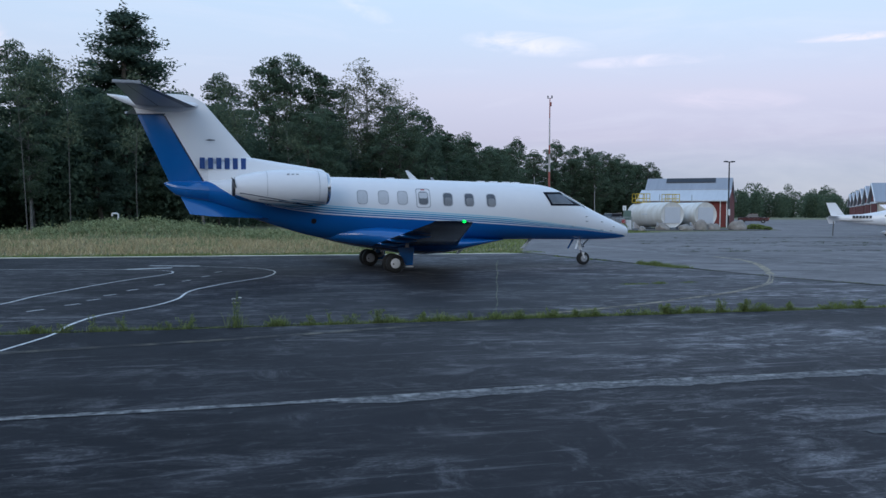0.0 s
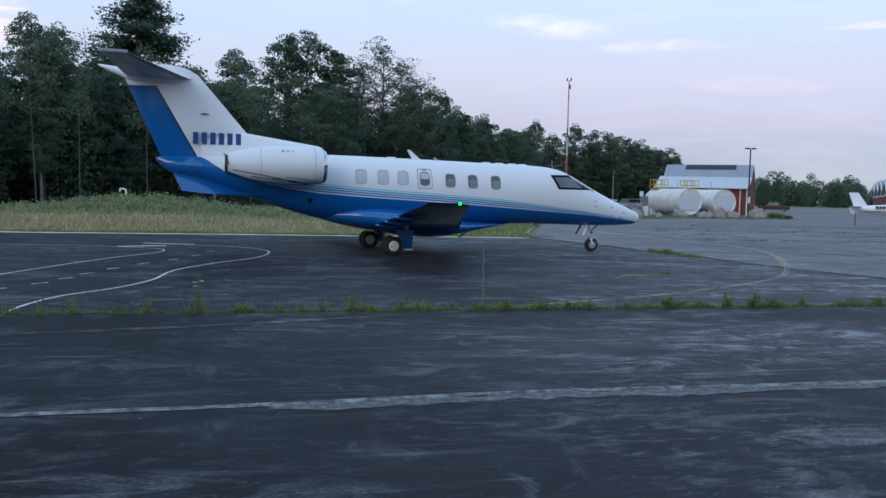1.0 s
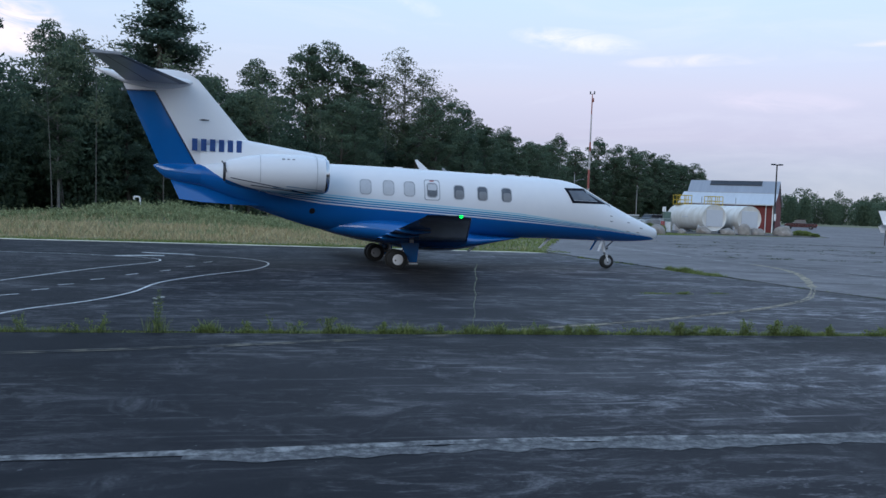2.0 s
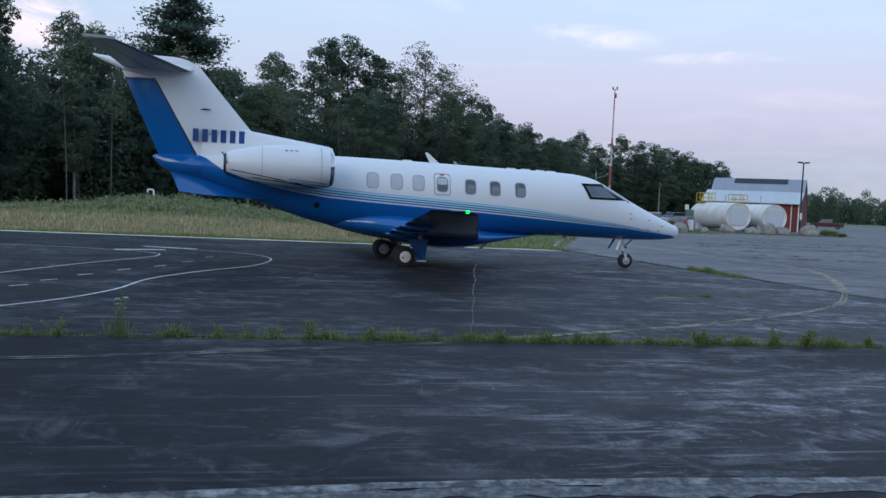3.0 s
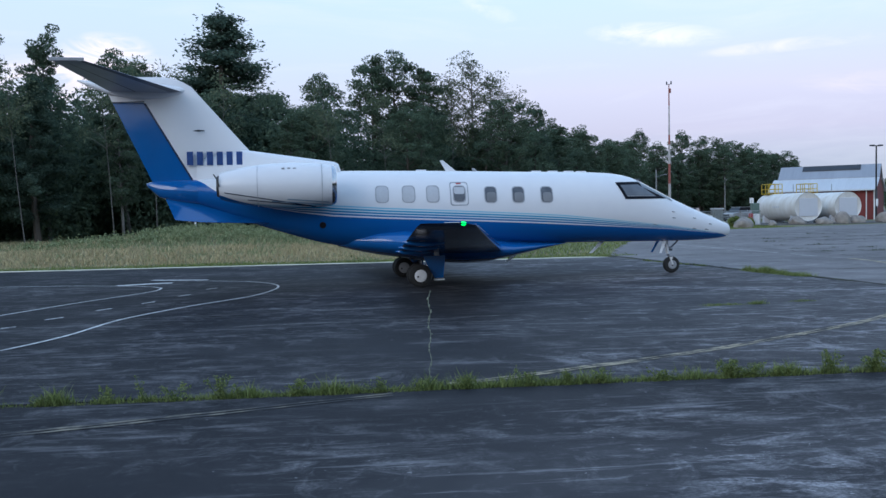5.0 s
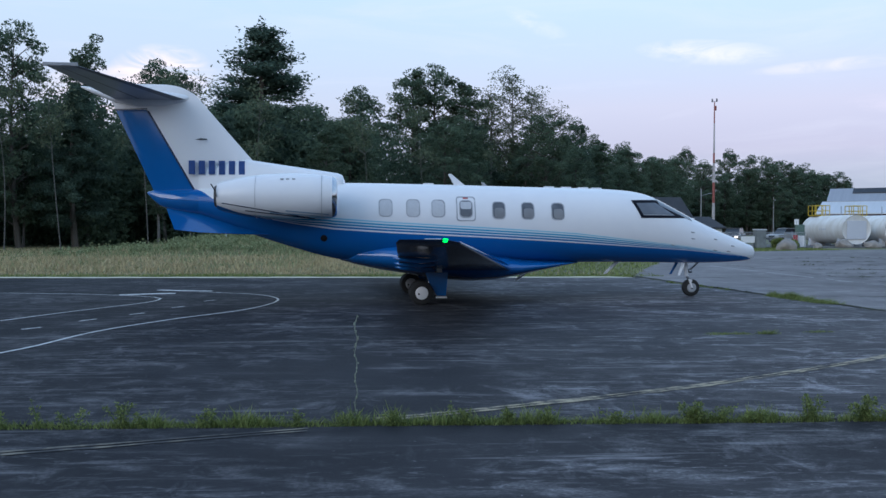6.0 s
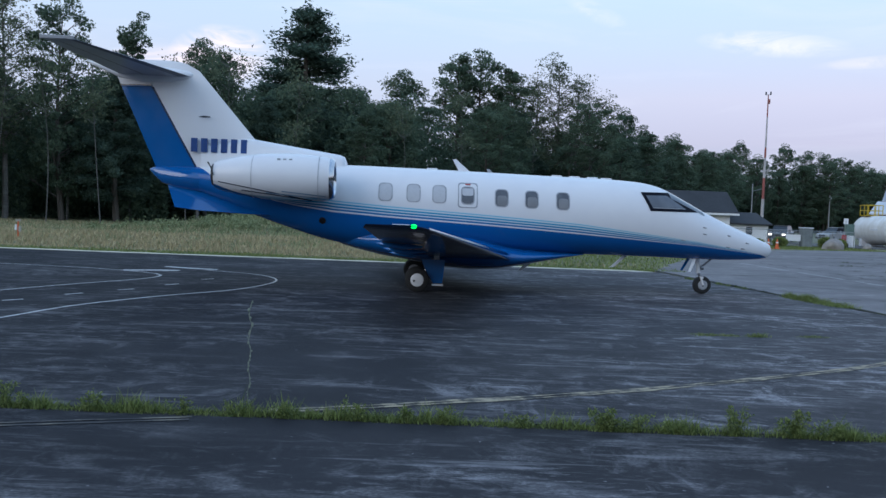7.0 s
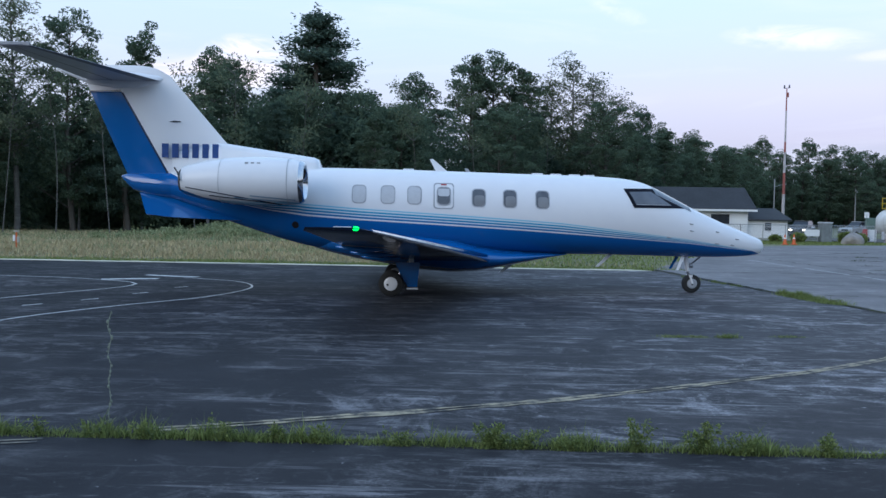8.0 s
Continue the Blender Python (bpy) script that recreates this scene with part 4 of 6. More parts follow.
for side in (-1, 1):
    rings = [aerofoil(le, te, z, th, side * y, False) for y, le, te, z, th in [wing_at(f) for f in span(-0.05, 1.0, 0.08)]]
    rings.append(aerofoil(6.34, 5.50, 1.585, 0.06, side * 8.47, False))
    rings.append(aerofoil(6.18, 5.52, 1.61, 0.02, side * 8.52, False))
    wing = piece("wing", *loft(rings), WING_NAVY, jet, "dark navy wing with a polished leading edge", smooth=True, angle=50)
    verts, faces = [], []
    fs = span(0.0, 1.0, 0.05)
    for f in fs:
        y, le, te, z, th = wing_at(f)
        for u, q in ((0.06, 1.08), (0.018, 0.72), (0.0, 0.0), (0.014, -0.62)):
            verts.append((le + 0.012 - (le - te) * u, side * y, z + q * th * 0.33 + 0.003 * q))
    faces = [(4 * i + k, 4 * i + k + 1, 4 * i + k + 5, 4 * i + k + 4) for i in range(len(fs) - 1) for k in range(3)]
    piece("leading_edge", verts, faces, CHROME, wing, "polished metal leading edge", smooth=True)
    for f in (0.16, 0.36, 0.58):
        y, le, te, z, th = wing_at(f)
        piece("flap_fairing", *loft([[(s, side * y + w * math.cos(a), zz + h * math.sin(a)) for a in [2 * math.pi * k / 12 for k in range(12)]] for s, w, zz, h in
                                      ((te - 0.10, 0.010, z - 0.03, 0.010), (te + 0.05, 0.045, z - 0.05, 0.04), (te + 0.4, 0.055, z - 0.08, 0.055), (te + 0.75, 0.015, z - 0.07, 0.02))]), BLUE_GLOSS, wing, smooth=True)
    bm = bmesh.new()
    bmesh.ops.create_uvsphere(bm, u_segments=16, v_segments=10, radius=0.038, matrix=Matrix.Translation((6.21, side * 8.47, 1.595)) @ Matrix.Diagonal((1.3, 0.8, 0.8, 1)))
    light = part("navigation_light", bm, GREEN_GLOW if side < 0 else RED_MARK, wing, "glowing green wingtip light" if side < 0 else "unlit red wingtip light", smooth=True)
    part("strobe_light", rod((5.90, side * 8.47, 1.60), (6.15, side * 8.47, 1.60), 0.022, 0.022, 8), SHADE_PALE, wing, "clear strobe lens")

# landing gear
def wheel(name, x, y, z, r, w, hub, parent, cap):
    wh = thing(name, pose(x, y, z))
    wh.parent = parent
    prof = [(-w / 2, r * 0.56), (-w / 2, r * 0.80), (-w * 0.42, r * 0.95), (-w * 0.2, r), (w * 0.2, r), (w * 0.42, r * 0.95), (w / 2, r * 0.80), (w / 2, r * 0.56)]
    piece("tyre", *turned(prof, 36, "y"), RUBBER, wh, "black rubber tyre", smooth=True, angle=50)
    hubp = [(-w / 2 - 0.012, r * 0.10), (-w / 2 - 0.02, r * 0.42), (-w / 2 - 0.004, r * 0.54), (w / 2 + 0.004, r * 0.54), (w / 2 + 0.02, r * 0.42), (w / 2 + 0.012, r * 0.10)]
    piece("rim", *turned(hubp, 28, "y"), cap, wh, smooth=True, angle=35)
    for s in (-1, 1):
        piece("valve_cap", *turned([(s * (w / 2 + 0.012), r * 0.09), (s * (w / 2 + 0.03), r * 0.08)], 10, "y"), BLACK, wh)
        wh.children[-1].location = (-0.07 if r > 0.25 else 0, 0, -0.02)
    return wh


for side in (-1, 1):
    gear = thing("main_gear")
    gear.parent = jet
    tagged(gear, "main landing gear leg with twin wheels and a blue door")
    wheel("wheel", 6.47, side * 1.78, 0.275, 0.275, 0.19, 0, gear, WHITE_GLOSS)
    wheel("wheel", 6.47, side * 1.36, 0.275, 0.275, 0.19, 0, gear, GREY_PAINT)
    part("axle", rod((6.47, side * 1.30, 0.275), (6.47, side * 1.85, 0.275), 0.04), STEEL, gear)
    part("trailing_arm", rod((6.47, side * 1.57, 0.275), (6.95, side * 1.57, 0.36), 0.05, 0.06), STEEL, gear)
    part("leg", rod((6.95, side * 1.57, 0.34), (6.9, side * 1.57, 0.95), 0.06), STEEL, gear)
    part("shock_strut", rod((6.55, side * 1.57, 0.32), (6.85, side * 1.57, 0.75), 0.04), CHROME, gear)
    yo = side * 1.70
    verts = [(6.56, yo, 0.74), (7.10, yo, 0.74), (7.05, yo, 0.20), (6.84, yo, 0.20), (6.70, yo, 0.42)]
    verts = verts + [(x, y - side * 0.03, z) for x, y, z in verts]
    piece("gear_door", verts, [(0, 1, 2, 3, 4), (9, 8, 7, 6, 5)] + [(i, 5 + i, 5 + (i + 1) % 5, (i + 1) % 5) for i in range(5)], BLUE_GLOSS, gear, "blue gear door")
    part("door_foot", box(6.81, 7.07, yo - 0.05, yo + 0.05, 0.145, 0.185, 0.01), WHITE_GLOSS, gear, "white lower edge of the door")
nose_gear = thing("nose_gear")
nose_gear.parent = jet
tagged(nose_gear, "slim nose landing gear with a single wheel")
wheel("wheel", 13.72, 0, 0.225, 0.225, 0.17, 0, nose_gear, GREY_PAINT)
part("leg", rod((13.62, 0, 0.52), (13.57, 0, 0.95), 0.052), WHITE_GLOSS, nose_gear)
part("oleo", rod((13.68, 0, 0.36), (13.62, 0, 0.54), 0.032), CHROME, nose_gear)
for side in (-1, 1):
    part("fork", rod((13.72, side * 0.11, 0.225), (13.67, side * 0.09, 0.40), 0.025), WHITE_GLOSS, nose_gear)
    verts = [(13.40, side * 0.20, 0.90), (13.49, side * 0.20, 0.90), (13.31, side * 0.27, 0.56), (13.25, side * 0.27, 0.56)]
    verts += [(x, y + side * 0.02, z) for x, y, z in verts]
    piece("gear_door", verts, [(0, 1, 2, 3), (7, 6, 5, 4), (0, 4, 5, 1), (1, 5, 6, 2), (2, 6, 7, 3), (3, 7, 4, 0)], BLUE_GLOSS if side > 0 else WHITE_GLOSS, nose_gear, "small nose gear door")
part("crown", box(13.64, 13.72, -0.12, 0.12, 0.38, 0.44, 0.01), WHITE_GLOSS, nose_gear)
part("taxi_light", rod((13.66, 0, 0.66), (13.74, 0, 0.66), 0.05, 0.06, 12), STEEL, nose_gear)
part("drag_brace", rod((13.60, 0, 0.60), (13.95, 0, 0.90), 0.022), STEEL, nose_gear)

# aerials, probes and decals


def blade(name, pts, y, th, material, label):
    verts = [(x, y - th / 2, z) for x, z in pts] + [(x, y + th / 2, z) for x, z in pts]
    n = len(pts)
    piece(name, verts, [tuple(range(n)), tuple(range(2 * n - 1, n - 1, -1))] + [(i, n + i, n + (i + 1) % n, (i + 1) % n) for i in range(n)], material, jet, label)


blade("blade_antenna", [(7.46, 2.84), (7.30, 3.13), (7.38, 3.14), (7.74, 2.84)], 0.0, 0.03, WHITE_GLOSS, "white swept blade aerial on the roof")
blade("blade_antenna", [(11.68, 0.92), (11.36, 0.60), (11.44, 0.60), (11.80, 0.92)], 0.0, 0.03, WHITE_GLOSS, "white swept blade aerial under the belly")
blade("blade_antenna", [(9.22, 0.62), (9.02, 0.44), (9.12, 0.44), (9.34, 0.62)], 0.0, 0.03, WHITE_GLOSS, "white blade aerial under the belly")
blade("blade_antenna", [(8.18, 2.84), (8.15, 2.93), (8.22, 2.92), (8.30, 2.84)], 0.0, 0.04, GREY_PAINT, "small grey roof aerial")
for s in (6.8, 9.9, 10.35, 10.8, 11.15):
    part("roof_antenna", box(s - 0.13, s + 0.13, -0.06, 0.06, body_at(s)[1] - 0.01, body_at(s)[1] + 0.028, 0.01), WHITE_GLOSS, jet)
for s, z in ((13.43, 1.68), (13.44, 1.52), (12.9, 1.36), (14.1, 1.5), (14.62, 1.33), (14.5, 1.19), (14.1, 1.22)):
    x, y, zz = skin(s, z, 0.0)
    part("pitot_probe", rod((s - 0.03, y + 0.01, zz), (s + 0.05, y - 0.035, zz - 0.01), 0.018, 0.008, 8), GREY_PAINT, jet)
piece("drain_port", *on_side(rounded(0.16, 0.16, 0.078), 4.22, 1.52, 0.006), BLACK, jet, "round dark outlet")
# the registration and the small marking on the engine are plain bars
for k in range(6):
    x0 = 0.97 + 0.237 * k
    part("registration_bar", box(x0, x0 + 0.145, -0.150, -0.1, 3.06, 3.39), BLUE_MARK, fin, "blue registration mark")
for k in range(3):
    part("marking_bar", box(3.28 + 0.13 * k, 3.35 + 0.13 * k, -1.86, -1.80, 2.84, 2.88), GREY_PAINT, jet)
piece("fin_vent", [(1.12, -0.13, 3.90), (1.25, -0.145, 3.93), (1.40, -0.13, 3.92), (1.42, -0.125, 3.895), (1.25, -0.14, 3.88)], [(0, 1, 2, 3, 4)], DARK_GREY, fin, "dark slot in the fin")

# ---- trees ----
def leaf_mesh(name, centres, normals_seed, size, material):
    """Many small bent leaf clumps at the given places."""
    r = np.random.default_rng(normals_seed)
    n = len(centres)
    c = np.asarray(centres)
    u = r.normal(size=(n, 3))
    u /= np.linalg.norm(u, axis=1)[:, None]
    v = np.cross(u, r.normal(size=(n, 3)))
    v /= np.linalg.norm(v, axis=1)[:, None]
    s = (size * r.uniform(0.55, 1.35, n))[:, None]
    w = s * r.uniform(0.45, 0.8, n)[:, None]
    k = np.cross(u, v) * s * 0.25
    pts = np.stack([c - u * s + v * w, c - u * s * 0.4 - v * w, c + u * s * 1.2 + k], 1).reshape(-1, 3)
    me = bpy.data.meshes.new(name)
    me.vertices.add(n * 3)
    me.vertices.foreach_set("co", pts.ravel())
    me.loops.add(n * 3)
    me.loops.foreach_set("vertex_index", np.arange(n * 3))
    me.polygons.add(n)
    me.polygons.foreach_set("loop_start", np.arange(n) * 3)
    me.polygons.foreach_set("loop_total", np.full(n, 3))
    me.update()
    me.validate()
    me.materials.append(material)
    return me


def tree(kind, seed, label):
    """One tree, 20 m high: broad, airy, pine or slim."""
    r = random.Random(seed)
    g = np.random.default_rng(seed)
    root = thing("tree", None, label, "tree", "trees of the wood edge")
    H = 20.0
    bend = (r.uniform(-0.6, 0.6), r.uniform(-0.6, 0.6))

    def stem(h):
        f = h / H
        return Vector((bend[0] * math.sin(f * 3) , bend[1] * f * f, h))
    bm = bmesh.new()
    r0 = {"broad": 0.26, "airy": 0.20, "pine": 0.30, "slim": 0.17}[kind]
    hs = span(-0.3, H * 0.93, 1.4)
    for a, b in zip(hs, hs[1:]):
        rod(stem(a), stem(b), r0 * (1 - a / H) + 0.02, r0 * (1 - b / H) + 0.02, 7, bm)
    centres = []
    if kind == "pine":
        h = 3.0
        while h < H - 0.4:
            f = (h - 3.0) / (H - 3.0)
            reach = (5.2 * (1 - f) ** 0.88 * (0.55 + 0.45 * min(1, f * 6)) + 0.25) * r.uniform(0.6, 1.15)
            for k in range(r.randint(3, 5)):
                a = r.uniform(0, 6.28)
                rr = reach * r.uniform(0.55, 1.1)
                p0 = stem(h)
                p1 = p0 + Vector((math.cos(a) * rr, math.sin(a) * rr, rr * r.uniform(-0.02, 0.22)))
                rod(p0, p1, 0.06, 0.015, 4, bm)
                m = int(120 + 360 * rr / 3)
                t = g.uniform(0.2, 1.05, m)
                sp = 0.08 + 0.22 * t[:, None] * np.array([[1.0, 1.0, 0.85]])
                pts = np.array(p0)[None] + t[:, None] * (np.array(p1) - np.array(p0))[None] + g.normal(size=(m, 3)) * sp
                centres.append(pts)
            h += r.uniform(0.32, 0.62)
        centres.append(np.array(stem(H * 0.97))[None] + g.normal(size=(160, 3)) * np.array([[0.16, 0.16, 0.6]]))
        size = 0.112
    else:
        n_l, base, reach0, dens, size = {"broad": (52, 3.2, 3.9, 370, 0.130), "airy": (44, 7.5, 2.9, 165, 0.10), "slim": (46, 6.0, 2.3, 350, 0.128)}[kind]
        for k in range(n_l):
            f = (k + r.random()) / n_l
            h = base + (H - base - 0.3) * f
            prof = math.sin(math.pi * (0.16 + 0.80 * f)) ** 0.7
            a = k * 2.4 + r.uniform(-0.5, 0.5)
            rr = reach0 * prof * r.uniform(0.45, 1.15)
            p0 = stem(max(1.5, h - rr * 0.75))
            p1 = stem(h) + Vector((math.cos(a) * rr, math.sin(a) * rr, 0))
            rod(p0, p1, 0.07, 0.02, 4, bm)
            for q in range(3):
                c = Vector(p0).lerp(p1, r.uniform(0.55, 1.12)) + Vector((r.gauss(0, 0.5), r.gauss(0, 0.5), r.gauss(0, 0.45)))
                rod(p0.lerp(p1, 0.6), c, 0.03, 0.01, 3, bm)
                m = int(dens / 3 * r.uniform(0.5, 1.4))
                rad = r.uniform(0.45, 0.95) * (1.0 if kind != "slim" else 0.8)
                d = g.normal(size=(m, 3))
                d /= np.linalg.norm(d, axis=1)[:, None]
                centres.append(np.array(c)[None] + d * (rad * g.uniform(0.35, 1.0, m) ** 0.5)[:, None] * np.array([[1.15, 1.15, 0.75]]))
    part("trunk", bm, BIRCH if kind in ("airy", "slim") else BARK, root, "pale trunk with branches" if kind in ("airy", "slim") else "")
    leaf = {"broad": LEAF, "airy": LEAF_PALE, "pine": NEEDLE, "slim": LEAF}[kind]
    crown = new("crown", leaf_mesh("crown", np.concatenate(centres), seed, size, leaf))
    crown.parent = root
    return root


LABELS = {"broad": "full dark green broadleaf tree at the edge of the wood", "airy": "airy pale green tree with gaps in its crown", "pine": "tall dark pine with tiered branches", "slim": "slim young broadleaf tree with a pale trunk"}
STOCK = {}
for kind, seeds in (("broad", (11, 12, 13, 14)), ("airy", (21, 22, 23)), ("pine", (31, 32)), ("slim", (41, 42, 43))):
    STOCK[kind] = [tree(kind, s, LABELS[kind]) for s in seeds]
used = set()
tr = random.Random(77)


def plant(kind, x, y, h, wide=1.0):
    """A tree of height h; the first of each stock is moved, the rest are copies."""
    src = tr.choice(STOCK[kind])
    z = land(x, y) - 0.05
    m = pose(x, y, z, 0, 0, tr.uniform(0, 360))
    if src.name not in used:
        used.add(src.name)
        src.matrix_basis = m
        ob = src
    else:
        ob = copy_thing(src, m)
    ob.scale = (h / 20 * wide, h / 20 * wide, h / 20)
    return ob


# the trees that stand out of the skyline: kind, x, y, height, width
for row in (("pine", -11.0, 91.5, 22.6, 2.0), ("broad", -19.2, 86.5, 17.6, 1.0), ("broad", -15.6, 80.5, 15.6, 0.9), ("broad", -0.4, 101.5, 17.8, 1.1), ("broad", -5.5, 95, 14.8, 1.1),
            ("broad", 5.6, 113, 21.8, 1.2), ("broad", 8.8, 114.5, 22.8, 1.1), ("slim", 12.2, 113, 20.8, 1.3), ("airy", 15.6, 114, 19.8, 1.25), ("airy", 18.0, 112.5, 22.0, 1.3), ("airy", 21.0, 115, 20.0, 1.2),
            ("airy", 26.6, 124, 19.3, 1.35), ("airy", 24.0, 121, 17.0, 1.2), ("broad", 30.5, 128, 18.0, 1.0), ("slim", 35.5, 140, 16.3, 1.3), ("slim", 28.5, 126, 15.5, 1.3), ("broad", 41.0, 138, 14.9, 1.0), ("broad", 41.5, 146.0, 16.2, 1.1), ("broad", 47.3, 160, 16.9, 1.1),
            ("broad", 53, 165, 15.5, 1.1), ("broad", 78, 217, 22.5, 1.0), ("broad", 74, 214, 19.5, 1.0), ("broad", 82.9, 200, 20.5, 1.1), ("broad", 90, 205, 19.5, 1.2), ("broad", 97, 210, 19.6, 1.2), ("broad", 103, 215, 19.0, 1.2),
            ("broad", 110, 220, 18.6, 1.2), ("broad", 116, 226, 17.6, 1.2), ("broad", 123, 230, 16.6, 1.0), ("broad", 129, 236, 15.0, 1.0), ("slim", 133, 240, 9.5, 1.3),
            ("slim", -21.5, 74, 16.6, 1.0), ("broad", -24.4, 68, 16.7, 1.0), ("airy", -27.9, 66.5, 17.8, 1.2), ("broad", -31, 66, 16.2, 1.1)):
    plant(row[0], row[1], row[2], row[3] * 0.995, row[4])
# the edge of the wood
EDGE = [(-60, 58), (-34, 62), (-22, 64), (-12, 69), (-4, 74), (4, 84), (12, 98), (22, 106), (34, 116), (50, 145), (66, 185), (84, 196), (104, 208), (132, 234)]


def edge_point(u):
    d = [math.dist(a, b) for a, b in zip(EDGE, EDGE[1:])]
    w = u * sum(d)
    for (a, b), q in zip(zip(EDGE, EDGE[1:]), d):
        if w <= q:
            return a[0] + (b[0] - a[0]) * w / q, a[1] + (b[1] - a[1]) * w / q, (-(b[1] - a[1]) / q, (b[0] - a[0]) / q)
        w -= q
    return (*EDGE[-1], (-0.7, 0.7))


for i in range(62):
    x, y, (nx, ny) = edge_point((i + tr.random()) / 62)
    back = tr.uniform(0, 9)
    x, y = x + nx * back, y + ny * back
    kind = tr.choice(("broad", "slim", "slim", "broad", "broad", "pine")) if y < 125 else "broad"
    top = 12.0 + 2.0 * smooth(60, 110, y) + 2.0 * smooth(150, 200, y)
    plant(kind, x, y, top * tr.uniform(0.68, 1.1), 1.35)


def woods(name, rows, seed, size, label, count=1200, near=2000):
    """The closed mass of leaves deeper in the wood: (x, y, height) with leaves from the ground up."""
    g = np.random.default_rng(seed)
    centres = []
    for x, y, h in rows:
        m = near if y < 105 else count
        w = 3.6 * g.uniform(0.7, 1.2)
        t = g.uniform(0, 1, m)
        a, q = g.uniform(0, 6.28, m), np.sqrt(g.uniform(0, 1, m))
        rad = w * np.sqrt(np.clip(1 - (2 * t - 0.9) ** 2 * 0.75, 0.05, 1)) * q
        centres.append(np.stack([x + np.cos(a) * rad, y + np.sin(a) * rad, 0.2 + t * h + g.normal(0, 0.3, m)], 1))
    ob = new(name, leaf_mesh(name, np.concatenate(centres), seed, size, LEAF))
    return tagged(ob, label, "woods", kind="stuff")


rows = []
for i in range(270):
    x, y, (nx, ny) = edge_point((i + tr.random()) / 270)
    back = tr.uniform(6, 26)
    x, y = x + nx * back, y + ny * back
    rows.append((x, y, (11.5 + 2.5 * smooth(60, 110, y)) * tr.uniform(0.7, 1.05)))
woods("woods", rows, 8, 0.20, "dense dark green wood behind the apron")
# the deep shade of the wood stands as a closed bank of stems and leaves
# a plain dark sheet, coloured as the deep shade of the wood, closes the gaps
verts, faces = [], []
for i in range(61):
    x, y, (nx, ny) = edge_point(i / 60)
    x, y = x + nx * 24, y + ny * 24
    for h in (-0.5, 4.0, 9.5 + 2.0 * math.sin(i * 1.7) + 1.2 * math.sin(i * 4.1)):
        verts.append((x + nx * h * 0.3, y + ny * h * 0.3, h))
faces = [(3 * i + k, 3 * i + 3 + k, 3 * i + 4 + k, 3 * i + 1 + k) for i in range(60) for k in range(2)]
tagged(piece("backdrop_woods", verts, faces, WOODS_DARK, smooth=True), "plain dark sheet coloured as the shade deep in the wood", "woods", kind="structure")
# far trees over the end of the field
rows = []
for i in range(190):
    x = tr.uniform(150, 420)
    y = 300 + (x - 200) * 0.35 + tr.uniform(0, 25)
    rows.append((x, y, (14.0 if tr.random() < 0.3 else 10.5) * tr.uniform(0.75, 1.1)))
woods("far_woods", rows, 9, 0.36, "distant dark trees beyond the airfield", 820)

# unseen wood added behind the walk to close the place and darken reflections
rows = []
for i in range(150):
    a = math.radians(150 + 250 * (i + tr.random()) / 150)
    d = tr.uniform(78, 100)
    rows.append((4 + d * math.cos(a), 6 + d * math.sin(a) * 0.9, 15.0 * tr.uniform(0.7, 1.1)))
woods("woods", [q for q in rows if q[1] < 40], 10, 0.75, "unseen dark wood added behind the walk", 420, 420)


# thin pale stems at the edge of the wood
def birch(x, y, h, seed):
    r, g = random.Random(seed), np.random.default_rng(seed)
    root = thing("birch_tree", pose(x, y, land(x, y) - 0.05), "thin pale birch with sparse leaves high up", "tree", "thin birches")
    bm = bmesh.new()
    lean, bow = r.uniform(-0.09, 0.09), r.uniform(-0.5, 0.5)
    pts = [Vector((lean * h * k / 8 + bow * math.sin(math.pi * k / 8), 0.4 * bow * math.sin(2 * k / 8), h * k / 8)) for k in range(9)]
    for k in range(8):
        rod(pts[k], pts[k + 1], 0.040 * (1 - k / 9.5), 0.040 * (1 - (k + 1) / 9.5), 6, bm)
    cs = []
    for k in range(14):
        f = r.uniform(0.5, 0.98)
        p = pts[int(f * 8)].lerp(pts[int(f * 8) + 1], f * 8 - int(f * 8))
        a, l = r.uniform(0, 6.28), r.uniform(0.5, 1.5)
        q = p + Vector((math.cos(a) * l, math.sin(a) * l, l * 0.7))
        rod(p, q, 0.022, 0.008, 4, bm)
        cs.append(np.array(q)[None] + g.normal(size=(55, 3)) * np.array([[0.38, 0.38, 0.3]]))
    part("trunk", bm, BIRCH_THIN, root, "pale grey birch trunk")
    crown = new("crown", leaf_mesh("crown", np.concatenate(cs), seed, 0.11, LEAF_PALE))
    crown.parent = root


for i, (x, y, h) in enumerate(((-33.0, 60.2, 12.0), (-30.2, 60.8, 14.0), (-25.8, 61.0, 13.5), (-22.6, 62.0, 12.5), (-19.4, 63.4, 13.0),
                              (-14.2, 66.0, 12.0), (-11.5, 67.4, 13.0), (-7.0, 70.3, 12.0), (1.0, 78.0, 13.0), (7.2, 87.0, 14.0), (14.5, 98.0, 15.0))):
    birch(x, y, h, 300 + i)

# ---- buildings, tanks and vehicles behind the apron ----
RED_WALL = mat("red_siding", (0.18, 0.03, 0.028), 0.75, 0, (0.13, 0.022, 0.02), 3, stretch=(1, 1, 0.15))
TIN = mat("grey_sheet_roof", (0.33, 0.35, 0.39), 0.5, 0.2, scale=2, amount=0.14, stretch=(6, 0.3, 0.3))
TIN_PALE = mat("pale_sheet_roof", (0.56, 0.58, 0.61), 0.5, 0.1, scale=2, amount=0.12, stretch=(6, 0.3, 0.3))
SOLAR = mat("solar_glass", (0.03, 0.035, 0.045), 0.5, scale=3)
